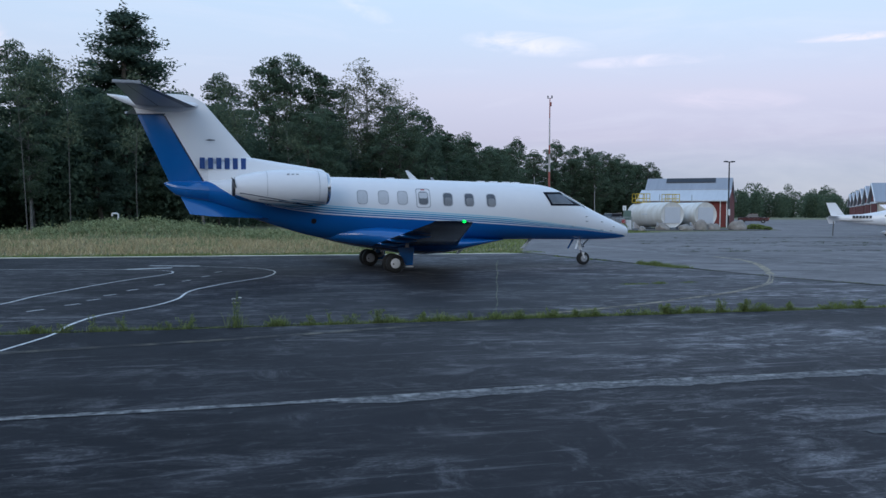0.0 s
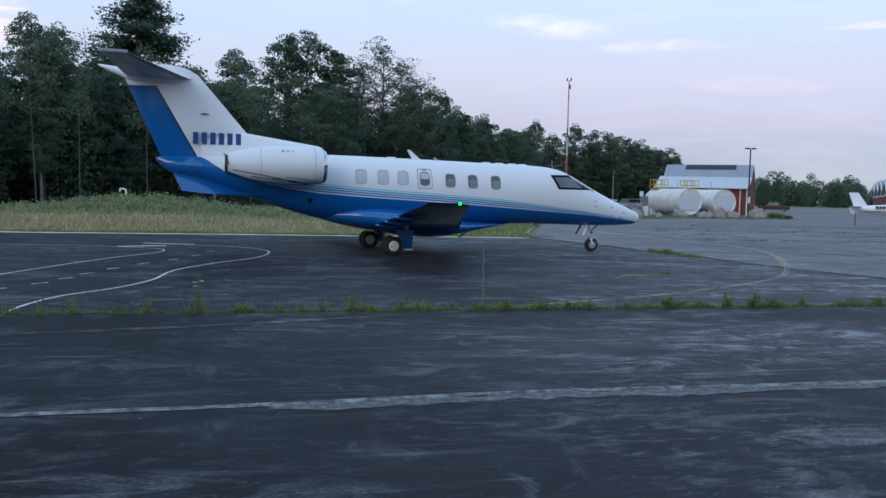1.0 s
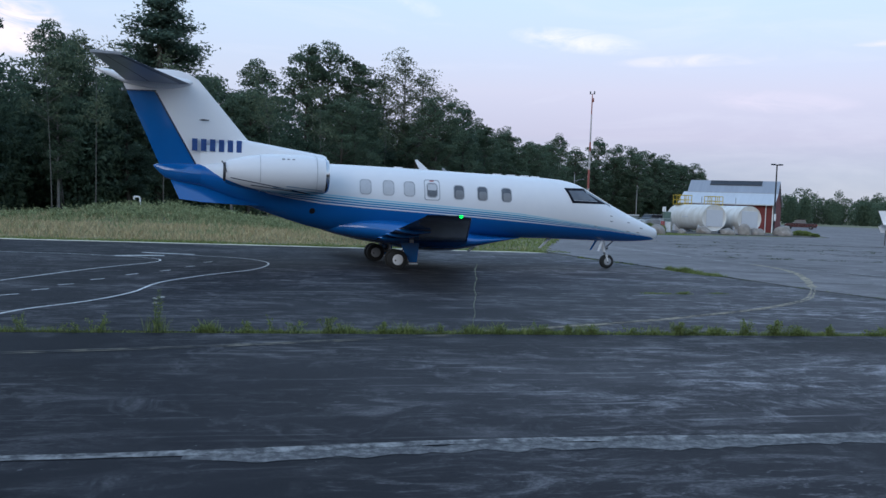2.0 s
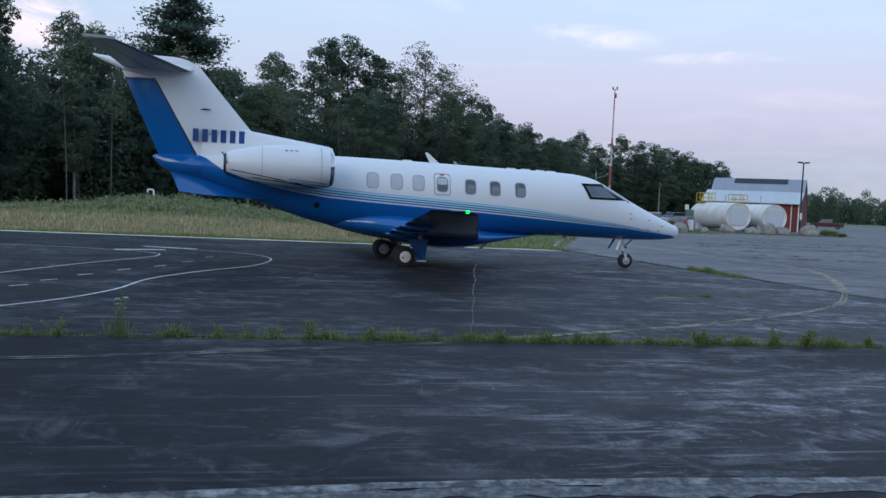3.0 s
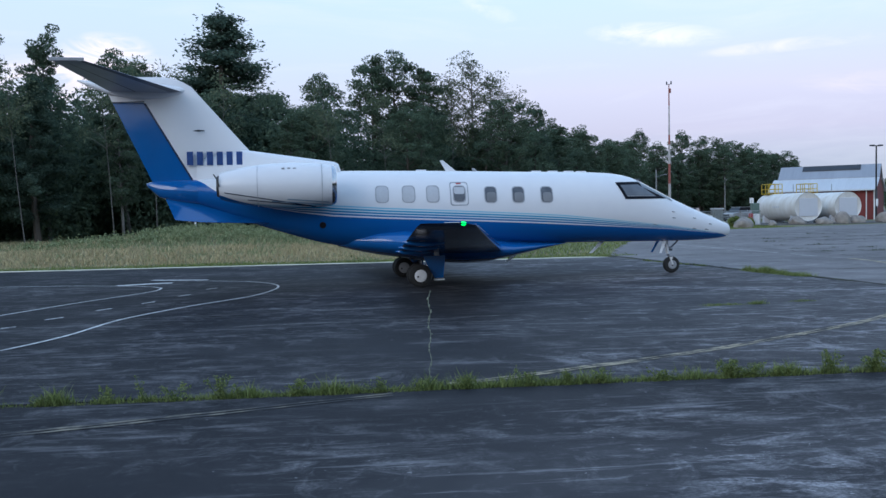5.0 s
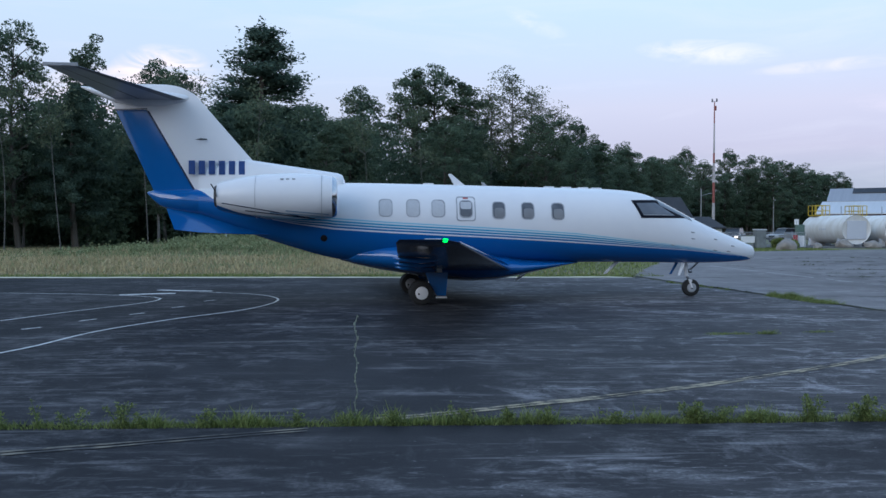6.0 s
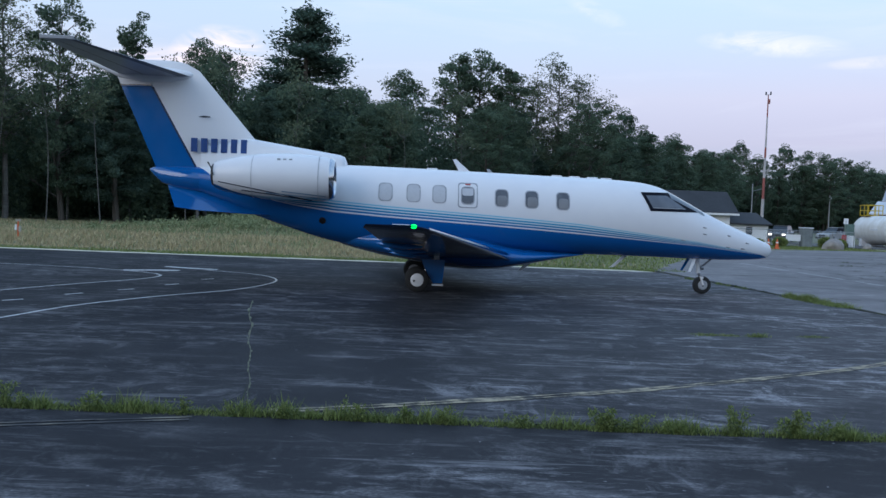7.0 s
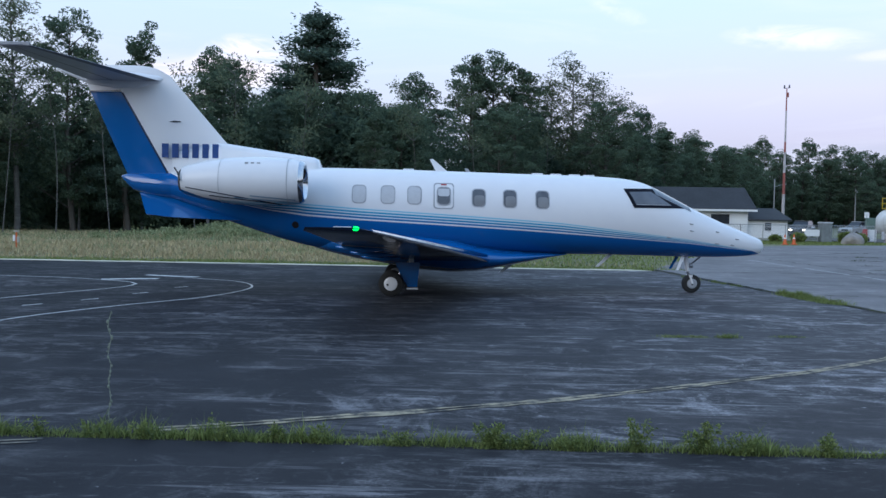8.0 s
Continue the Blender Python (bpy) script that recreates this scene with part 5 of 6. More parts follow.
TANK_WHITE = mat("chalky_white_paint", (0.80, 0.80, 0.79), 0.45, 0, (0.60, 0.57, 0.52), 1.6, stretch=(1, 1, 0.4))
PANEL_GREY = mat("grey_panel", (0.56, 0.58, 0.62), 0.5, 0, (0.53, 0.55, 0.59), 3)
YELLOW = mat("yellow_paint", (0.60, 0.42, 0.03), 0.5, scale=5)
STONE = mat("boulder_stone", (0.34, 0.31, 0.28), 0.9, 0, (0.20, 0.18, 0.165), 3, bump=0.8, bump_scale=8)
WALL_WHITE = mat("white_siding", (0.80, 0.80, 0.80), 0.7, scale=2, amount=0.15, stretch=(0.2, 0.2, 6))
SHINGLE = mat("dark_shingles", (0.035, 0.037, 0.042), 0.85, scale=5)
POST_DARK = mat("dark_post_paint", (0.035, 0.036, 0.04), 0.85, scale=4, spec=0.2)
WOOD_POLE = mat("pole_wood", (0.11, 0.09, 0.075), 0.9, scale=4)
GALV = mat("galvanised_steel", (0.40, 0.41, 0.42), 0.45, 0.7)
ORANGE = mat("orange_plastic", (0.75, 0.14, 0.03), 0.5)
CAR_BLACK = mat("black_car_paint", (0.07, 0.072, 0.08), 0.25, coat=0.8)
CAR_SILVER = mat("silver_car_paint", (0.50, 0.52, 0.54), 0.3, 0.4, coat=0.7)
CAR_RED = mat("dark_red_car_paint", (0.055, 0.008, 0.010), 0.25, coat=0.5)
LAMP_WHITE = glow("headlamp", (1.0, 0.95, 0.85), 2.2)
TAN_WALL = mat("tan_siding", (0.50, 0.46, 0.38), 0.75, scale=2)
MAST_RED = mat("mast_red", (0.36, 0.11, 0.09), 0.7, scale=2)
PALE_MAST = mat("mast_pale", (0.50, 0.47, 0.47), 0.7, scale=2)
GREEN_BOX = mat("green_cabinet", (0.13, 0.20, 0.17), 0.5)
Z0 = -0.19


def quad_prism(name, outline, y0, y1, material, parent, label="", axis="y"):
    """An outline in x and z (or y and z) drawn out along the other axis."""
    n = len(outline)
    if axis == "y":
        verts = [(a, y0, b) for a, b in outline] + [(a, y1, b) for a, b in outline]
    else:
        verts = [(y0, a, b) for a, b in outline] + [(y1, a, b) for a, b in outline]
    bm = bmesh.new()
    vs = [bm.verts.new(v) for v in verts]
    bm.faces.new(vs[:n])
    bm.faces.new(vs[n:])
    for i in range(n):
        bm.faces.new((vs[i], vs[(i + 1) % n], vs[n + (i + 1) % n], vs[n + i]))
    return part(name, bm, material, parent, label)


def fuel_tank(x, y0, length, radius, platform):
    tank = thing("fuel_tank", pose(x, y0, Z0), "large white horizontal fuel tank with stained flanks", "fuel tank", "fuel tanks")
    zc = 0.28 + radius
    prof = [(0.0, radius * 0.96), (-0.03, radius), (0.25, radius), (length - 0.5, radius), (length - 0.2, radius * 0.93), (length - 0.05, radius * 0.72), (length, radius * 0.3)]
    verts, faces = turned([(a, b) for a, b in [(0.02, radius * 0.93)] + prof], 48, "y")
    shell = piece("shell", [(a, b, c + zc) for a, b, c in verts], faces, TANK_WHITE, tank, smooth=True, angle=45)
    for y in (0.3, length * 0.5):
        v, f = turned([(y, radius + 0.012), (y + 0.07, radius + 0.012)], 48, "y")
        piece("band", [(a, b, c + zc) for a, b, c in v], f[:-2], TANK_WHITE, shell)
    part("end_panel", box(-radius * 0.68, radius * 0.68, -0.06, 0.0, zc - radius * 0.66, zc + radius * 0.60, 0.02), PANEL_GREY, tank, "square grey panel on the tank end")
    for y in (1.2, length - 1.5):
        part("saddle", box(-radius * 0.8, radius * 0.8, y - 0.2, y + 0.2, 0.0, zc - radius * 0.55, 0.02), PANEL_GREY, tank)
    part("vent_pipe", rod((0.3, length * 0.4, zc + radius - 0.1), (0.3, length * 0.4, zc + radius + 0.9), 0.04), GALV, tank)
    for k in range(4):
        part("lettering_bar", box(-radius - 0.012, -radius + 0.2, 3.0 + 0.34 * k, 3.2 + 0.34 * k, zc - 0.05, zc + 0.1), PANEL_GREY, tank)
    deck = part("platform", box(-0.7, 0.7, platform, platform + 1.6, zc + radius - 0.02, zc + radius + 0.05), YELLOW, tank, "yellow railed platform")
    for a in (-0.7, 0.0, 0.7):
        for b in (platform, platform + 0.8, platform + 1.6):
            if a or b != platform + 0.8:
                part("railing_post", rod((a, b, zc + radius), (a, b, zc + radius + 1.05), 0.04, None, 8), YELLOW, deck)
    for h in (0.5, 1.03):
        for p, q in (((-0.7, platform), (0.7, platform)), ((-0.7, platform + 1.6), (0.7, platform + 1.6)), ((-0.7, platform), (-0.7, platform + 1.6)), ((0.7, platform), (0.7, platform + 1.6))):
            part("rail", rod((*p, zc + radius + h), (*q, zc + radius + h), 0.035, None, 8), YELLOW, deck)
    return tank


fuel_tank(46.7, 80.0, 8.2, 1.38, 6.2)
fuel_tank(50.9, 80.2, 8.2, 1.38, 6.6)


def boulder(x, y, w, h, seed):
    bm = bmesh.new()
    bmesh.ops.create_icosphere(bm, subdivisions=3, radius=1.0)
    for v in bm.verts:
        n = noise.noise(v.co * 1.1 + Vector((seed * 3.1, 0, 0))) * 0.35 + noise.noise(v.co * 2.7 + Vector((0, seed * 1.7, 0))) * 0.14
        v.co *= 1 + n
        v.co = Vector((v.co.x * w / 2, v.co.y * w * 0.4, max(v.co.z, -0.5) * h * 0.62 + h * 0.30))
    ob = part("boulder", bm, STONE, None, smooth=True, at=pose(x, y, land(x, y)))
    return tagged(ob, "grey-brown rounded boulder on gravel", "rock", "boulders beside the fuel tanks")


for k, (x, y, w, h) in enumerate(((44.6, 78.2, 2.0, 1.0), (46.9, 77.6, 1.9, 0.9), (49.0, 77.9, 1.7, 1.5), (50.6, 78.2, 1.9, 1.0), (54.1, 78.8, 2.6, 1.4), (35.6, 70.6, 1.9, 1.15), (41.2, 76.4, 1.1, 0.6))):
    boulder(x, y, w * 0.76, h * 0.85, k)
# gravel bed under the tanks
bm = box(38.5, 57, 77.4, 90, -0.30, -0.12, 0.04)
tagged(part("gravel_bed", bm, mat("gravel", (0.12, 0.115, 0.11), 0.95, scale=20, bump=0.8, bump_scale=30)), "dark gravel bed under the fuel tanks", "gravel", kind="structure")

# fuel pump and extinguisher
pump = thing("fuel_pump", pose(40.7, 78.6, Z0), "white and green fuel pump cabinet", "fuel pump")
part("body", box(-0.35, 0.35, -0.25, 0.25, 0.05, 1.1, 0.03), WALL_WHITE, pump)
part("head", box(-0.45, 0.25, -0.25, 0.25, 1.1, 2.1, 0.04), GREEN_BOX, pump, "green hose cabinet")
part("post", rod((-0.42, 0, 0.0), (-0.42, 0, 2.4), 0.04), GALV, pump)
part("notice", box(-0.62, -0.22, -0.03, 0.0, 2.1, 2.6), WALL_WHITE, pump, "small white notice")
ext = thing("fire_extinguisher", pose(39.9, 78.0, Z0), "wheeled red fire extinguisher", "extinguisher")
part("bottle", rod((0, 0, 0.25), (0, 0, 1.15), 0.22, 0.20, 16), mat("extinguisher_red", (0.45, 0.02, 0.02), 0.35), ext)
part("valve", rod((0, 0, 1.15), (0, 0, 1.4), 0.08, 0.05, 10), STEEL, ext)
for s in (-1, 1):
    part("wheel", rod((s * 0.26, 0, 0.22), (s * 0.32, 0, 0.22), 0.22, None, 16), RUBBER, ext)
part("handle", rod((-0.15, 0.12, 0.9), (-0.15, 0.4, 1.5), 0.03), STEEL, ext)

# red barn hangar with a two-pitch sheet roof
barn = thing("barn_hangar", pose(59.3, 98.5, Z0, 0, 0, -39), "red barn-like hangar with a grey metal roof", "hangar")
quad_prism("wall", [(0, 0), (0, 3.55), (3.1, 4.9), (5.1, 6.45), (7.1, 4.9), (10.2, 3.55), (10.2, 0)], -5.6, 5.5, RED_WALL, barn, "red siding", "x")
for f in (0, 1):
    def across(pts):
        return [(10.2 - a if f else a, b) for a, b in pts]
    quad_prism("lower_roof", across([(-0.7, 3.42), (-0.7, 3.56), (3.15, 5.06), (3.15, 4.92)]), -6.3, 5.7, TIN_PALE, barn, "pale sheet-metal skirt roof", "x")
    quad_prism("upper_roof", across([(3.05, 4.95), (3.05, 5.1), (5.1, 6.72), (5.1, 6.57)]), -5.8, 5.7, TIN, barn, "grey sheet-metal roof", "x")
quad_prism("solar_panel", [(4.20, 6.056), (4.20, 6.126), (4.95, 6.72), (4.95, 6.65)], -3.1, 3.5, SOLAR, barn, "long dark solar panel", "x")
for x in (-5.6, 5.42):
    part("corner_board", box(x - 0.06, x + 0.08, -0.08, 0.06, 0, 3.5), WALL_WHITE, barn)
part("downpipe", rod((4.6, -0.1, 0), (4.6, -0.1, 3.4), 0.06), WALL_WHITE, barn)
part("meter_box", box(5.52, 5.65, 0.8, 1.2, 1.4, 2.1), WALL_WHITE, barn)
for k in range(28):
    x = -5.4 + 10.8 * k / 27
    part("batten", box(x - 0.03, x + 0.03, -0.03, 0.015, 0.0, 3.4), RED_WALL, barn)


def pole_lamp(name, x, y, h, r, material, label, head):
    p = thing(name, pose(x, y, land(x, y)), label, name.replace("_", " "))
    part("pole", rod((0, 0, 0), (0, 0, h), r, r * 0.7, 12), material, p)
    if head == "tee":
        part("crossarm", rod((-0.5, 0, h - 0.05), (0.5, 0, h - 0.05), 0.06), material, p)
        for s in (-1, 1):
            part("lamp_head", box(s * 0.5 - 0.22, s * 0.5 + 0.22, -0.2, 0.2, h - 0.08, h + 0.08, 0.03), DARK_GREY, p)
        part("banner", box(-0.12, 0.12, -0.2, -0.14, 1.6, 2.4), WALL_WHITE, p)
        part("collar", rod((0, 0, 2.3), (0, 0, 3.4), r * 1.35, None, 12), DARK_GREY, p)
    elif head == "arm":
        part("arm", rod((0, 0, h - 1.3), (1.5, -0.1, h - 0.85), 0.045), material, p)
        part("lamp_head", box(1.4, 1.95, -0.22, 0.02, h - 0.92, h - 0.78, 0.03), GALV, p)
    elif head == "box":
        part("lamp_head", box(0.1, 0.5, -0.15, 0.15, h - 0.9, h - 0.45, 0.06), GALV, p)
        part("bracket", rod((0, 0, h - 0.6), (0.3, 0, h - 0.6), 0.04), GALV, p)
    elif head == "can":
        part("transformer", rod((0.38, -0.1, h - 1.5), (0.38, -0.1, h - 0.6), 0.22, None, 14), PANEL_GREY, p, "grey pole transformer")
        part("crossarm", box(-0.9, 0.9, -0.06, 0.06, h - 0.35, h - 0.22), WOOD_POLE, p)
    return p


pole_lamp("street_lamp", 61.95, 92.4, 8.45, 0.11, POST_DARK, "dark steel lamp post with a double head", "tee")
pole_lamp("street_lamp", 57.6, 150.0, 8.8, 0.14, GALV, "pale lamp post with a side arm", "arm")
pole_lamp("utility_pole", 93.8, 200, 9.2, 0.16, GALV, "weathered grey pole with a small yard light", "box")
pole_lamp("utility_pole", 20.1, 110.5, 9.1, 0.15, WOOD_POLE, "wooden utility pole with a grey transformer", "can")

# red and white wind mast
mast = thing("wind_mast", pose(45.4, 112.2, land(45.4, 112.2)), "tall slender red and white mast with a wind vane", "mast")
for a, b, paint in ((0, 5.1, PALE_MAST), (5.1, 7.8, MAST_RED), (7.8, 10.4, PALE_MAST), (10.4, 11.7, MAST_RED), (11.7, 15.6, PALE_MAST), (15.6, 18.4, MAST_RED)):
    part("mast_section", rod((0, 0, a), (0, 0, b), 0.22 - 0.0085 * a, 0.22 - 0.0085 * b, 12), paint, mast)
part("crossarm", rod((-0.26, 0.18, 18.45), (0.26, -0.18, 18.45), 0.035, None, 8), DARK_GREY, mast)
for s in (-1, 1):
    part("obstruction_light", rod((s * 0.24, -s * 0.165, 18.45), (s * 0.24, -s * 0.165, 18.85), 0.11, 0.08, 10), DARK_GREY, mast, "dark lamp head")
part("junction_box", box(0.06, 0.26, -0.1, 0.1, 17.3, 17.9, 0.02), MAST_RED, mast)

# white office with a dark roof, and its lean-to
house = thing("office_house", pose(0, 0, Z0), "low white clapboard office with a dark shingle roof", "house")
quad_prism("wall", [(88, 0), (88, 2.75), (91.5, 4.7), (95, 2.75), (95, 0)], 22.5, 33.2, WALL_WHITE, house, "white clapboard walls", "x")
quad_prism("roof", [(87.4, 2.62), (87.4, 2.82), (91.5, 5.05), (91.5, 4.85)], 22.0, 33.9, SHINGLE, house, "dark shingle roof", "x")
quad_prism("roof", [(95.6, 2.62), (95.6, 2.82), (91.5, 5.05), (91.5, 4.85)], 22.0, 33.9, SHINGLE, house, "dark shingle roof", "x")
part("eaves_board", box(22.0, 33.9, 87.30, 87.38, 2.58, 2.78), WALL_WHITE, house)
for x0, x1, z0, z1 in ((23.6, 25.4, 1.0, 2.2), (26.5, 28.0, 1.0, 2.2), (29.6, 31.4, 1.35, 2.3)):
    w = part("window", box(x0, x1, 87.94, 88.02, z0, z1), GLASS_DARK, house, "dark window")
    part("window_frame", box(x0 - 0.1, x1 + 0.1, 87.92, 87.99, z1, z1 + 0.1), WALL_WHITE, w)
    part("window_frame", box(x0 - 0.1, x1 + 0.1, 87.92, 87.99, z0 - 0.1, z0), WALL_WHITE, w)
    part("window_frame", box(x0 - 0.1, x0, 87.92, 87.99, z0, z1), WALL_WHITE, w)
    part("window_frame", box(x1, x1 + 0.1, 87.92, 87.99, z0, z1), WALL_WHITE, w)
annex = thing("annex", pose(0, 0, Z0), "small white lean-to with a dark roof beside the office", "shed")
quad_prism("wall", [(88.4, 0), (88.4, 1.75), (92.5, 2.7), (92.5, 0)], 33.25, 37.2, WALL_WHITE, annex, "", "x")
quad_prism("roof", [(88.0, 1.70), (88.0, 1.84), (92.7, 3.0), (92.7, 2.85)], 33.25, 37.5, SHINGLE, annex, "dark sloping roof", "x")
w = part("window", box(35.0, 35.6, 88.33, 88.41, 0.75, 1.5), GLASS_DARK, annex, "small dark window")
part("window_frame", box(34.92, 35.68, 88.31, 88.37, 1.5, 1.58), WALL_WHITE, w)
part("window_bar", box(34.92, 35.68, 88.31, 88.37, 1.1, 1.14), WALL_WHITE, w)

# chain-link fence with a gate
fence = thing("chain_fence", pose(0, 0, Z0), "low galvanised chain-link fence with a gate", "fence")
for k in range(9):
    x = 25.0 + 1.9 * k
    part("post", rod((x, 76 + 0.1 * k, 0), (x, 76 + 0.1 * k, 1.45), 0.04, None, 8), GALV, fence)
for h in (0.1, 1.4):
    part("rail", rod((25, 76, h), (40.2, 76.8, h), 0.03, None, 6), GALV, fence)
bm = bmesh.new()
for k in range(150):
    x = 25.0 + k * 0.1
    for s in (-1, 1):
        xa, xb = (x, x + 1.3) if s > 0 else (x + 1.3, x)
        if max(xa, xb) < 40.2:
            rod((xa, 76 + (xa - 25) * 0.0526, 0.1), (xb, 76 + (xb - 25) * 0.0526, 1.4), 0.005, None, 3, bm)
part("mesh", bm, GALV, fence)
board = thing("notice_board", pose(34.6, 75.9, Z0), "blank white notice board on two posts", "sign")
part("panel", box(-0.62, 0.62, -0.03, 0.0, 0.5, 1.05), WALL_WHITE, board)
for s in (-0.5, 0.5):
    part("post", rod((s, 0.04, 0), (s, 0.04, 1.05), 0.04), GALV, board)
cab = thing("electric_cabinet", pose(35.75, 76.1, Z0), "grey steel electrical cabinet", "cabinet")
CAB_GREY = mat("weathered_cabinet", (0.21, 0.235, 0.24), 0.6, scale=4)
part("body", box(-0.42, 0.42, -0.4, 0.4, 0.05, 1.6, 0.02), CAB_GREY, cab)
part("lid", box(-0.47, 0.47, -0.45, 0.45, 1.6, 1.7), PANEL_GREY, cab)
part("door", box(-0.36, 0.36, -0.43, -0.4, 0.2, 1.5), CAB_GREY, cab)
part("handle", box(0.24, 0.30, -0.46, -0.43, 0.9, 1.1), STEEL, cab)


def traffic_cone(x, y):
    c = thing("traffic_cone", pose(x, y, level(x, y)), "orange traffic cone at the edge of the apron", "cone", "traffic cones")
    part("base", box(-0.2, 0.2, -0.2, 0.2, 0.0, 0.04, 0.01), ORANGE, c)
    part("body", rod((0, 0, 0.04), (0, 0, 0.75), 0.15, 0.03, 16), ORANGE, c, smooth=True)
    part("collar", rod((0, 0, 0.42), (0, 0, 0.52), 0.097, 0.08, 16), WALL_WHITE, c, "pale reflective collar")
    return c


traffic_cone(29.2, 67.2)
traffic_cone(30.0, 67.6)


# vehicles
def vehicle(name, m, paint, label, profile, cabin, width, lights):
    """A car from its side outline and the outline of its glass house; it points to -y of its own frame."""
    car = thing(name, m, label, "car" if name != "pickup_truck" else "pickup")
    w = width / 2
    rings = []
    for k, (f, ins) in enumerate(((-1.0, 0.10), (-0.93, 0.0), (0.93, 0.0), (1.0, 0.10))):
        cx = sum(p[0] for p in profile) / len(profile)
        rings.append([(f * w, cx + (a - cx) * (1 - ins * 0.25), 0.62 + (b - 0.62) * (1 - ins)) for a, b in profile])
    piece("body", *loft(rings), paint, car, smooth=True, angle=30)
    rings = []
    for f, ins in ((-0.86, 0.0), (0.86, 0.0)):
        rings.append([(f * w * (1.0 if b < 1.2 else 0.84), a, b) for a, b in cabin])
    piece("glass_house", *loft(rings), GLASS_DARK, car, "dark car windows")
    top = max(b for a, b in cabin)
    ya = [a for a, b in cabin if b > top - 0.05]
    part("roof", box(-w * 0.74, w * 0.74, min(ya) - 0.05, max(ya) + 0.05, top - 0.02, top + 0.05, 0.02), paint, car)
    y_front, y_back = min(a for a, b in profile), max(a for a, b in profile)
    for y in (y_front + 0.9, y_back - 1.0):
        for s in (-1, 1):
            wh = thing("wheel", pose(s * (w - 0.10), y, 0.36))
            wh.parent = car
            piece("tyre", *turned([(-0.11, 0.22), (-0.11, 0.33), (-0.07, 0.36), (0.07, 0.36), (0.11, 0.33), (0.11, 0.22)], 24), RUBBER, wh, smooth=True, angle=40)
            piece("rim", *turned([(-0.115, 0.05), (-0.10, 0.21), (0.10, 0.21), (0.115, 0.05)], 18), STEEL, wh)
    for s in (-1, 1):
        part("headlight", box(s * w * 0.72 - 0.17, s * w * 0.72 + 0.17, y_front - 0.03, y_front + 0.1, 0.72, 0.90, 0.02), LAMP_WHITE if lights else SHADE_PALE, car, "lit headlight" if lights else "")
        part("tail_light", box(s * w * 0.8 - 0.1, s * w * 0.8 + 0.1, y_back - 0.06, y_back + 0.02, 0.75, 1.0), RED_MARK, car)
        part("mirror", box(s * (w + 0.05) - 0.1, s * (w + 0.05) + 0.1, y_front + 1.5, y_front + 1.62, 1.05, 1.2, 0.02), paint, car)
    part("bumper", box(-w * 0.95, w * 0.95, y_front - 0.06, y_front + 0.1, 0.38, 0.58, 0.03), DARK_GREY, car)
    part("grille", box(-w * 0.45, w * 0.45, y_front - 0.02, y_front + 0.05, 0.64, 0.88), BLACK, car)
    return car


SUV = [(-2.3, 0.35), (-2.35, 0.75), (-2.15, 1.0), (-1.0, 1.12), (2.25, 1.15), (2.35, 0.8), (2.3, 0.35)]
SUV_CAB = [(-1.15, 1.08), (-0.35, 1.72), (1.75, 1.74), (2.2, 1.1)]
PICK = [(-2.75, 0.4), (-2.8, 0.85), (-2.6, 1.08), (-1.4, 1.15), (2.75, 1.15), (2.8, 0.6), (2.75, 0.4)]
PICK_CAB = [(-1.5, 1.1), (-0.75, 1.78), (0.75, 1.80), (1.05, 1.1)]
vehicle("parked_car", pose(41.5, 95.9, land(41.5, 95.9), 0, 0, -32), CAR_BLACK, "black off-road car with lit headlights on turf", SUV, SUV_CAB, 1.9, True)
vehicle("parked_car", pose(51.6, 105, land(51.6, 105), 0, 0, -62), CAR_SILVER, "silver car parked by the wood", SUV, SUV_CAB, 1.85, False)
vehicle("parked_car", pose(94.5, 141.0, land(94, 141), 0, 0, -40), CAR_SILVER, "silver car parked by the wood", SUV, SUV_CAB, 1.85, False)
vehicle("pickup_truck", pose(98.0, 138.0, land(98, 138), 0, 0, 232), CAR_RED, "dark red pickup truck parked on gravel", PICK, PICK_CAB, 1.95, False)


# shrubs
def shrub(x, y, w, h, seed, label):
    g = np.random.default_rng(seed)
    n = 900
    d = g.normal(size=(n, 3))
    d /= np.linalg.norm(d, axis=1)[:, None]
    c = d * (g.uniform(0.3, 1, n) ** 0.4)[:, None] * np.array([[w / 2, w / 2, h * 0.55]]) + np.array([[0, 0, h * 0.48]])
    c[:, 2] = np.maximum(c[:, 2], 0.05)
    root = thing("shrub", pose(x, y, land(x, y)), label, "shrub", "shrubs")
    crown = new("crown", leaf_mesh("crown", c, seed, 0.10, BLADE))
    crown.parent = root
    bm = bmesh.new()
    for k in range(5):
        rod((0, 0, -0.05), (0.3 * w * math.cos(k * 1.26), 0.3 * w * math.sin(k * 1.26), h * 0.6), 0.025, 0.008, 4, bm)
    part("stem", bm, BARK, root)
    return root


for k, (x, y, w, h) in enumerate(((38.2, 75.5, 1.5, 0.8), (37.4, 75.9, 1.3, 0.9), (57.4, 80.4, 1.9, 0.62), (59.5, 81.2, 1.0, 0.3), (33.0, 74.6, 1.2, 0.8), (31.2, 74.8, 1.0, 0.6))):
    shrub(x, y, w, h, 60 + k, "low dense green shrub")

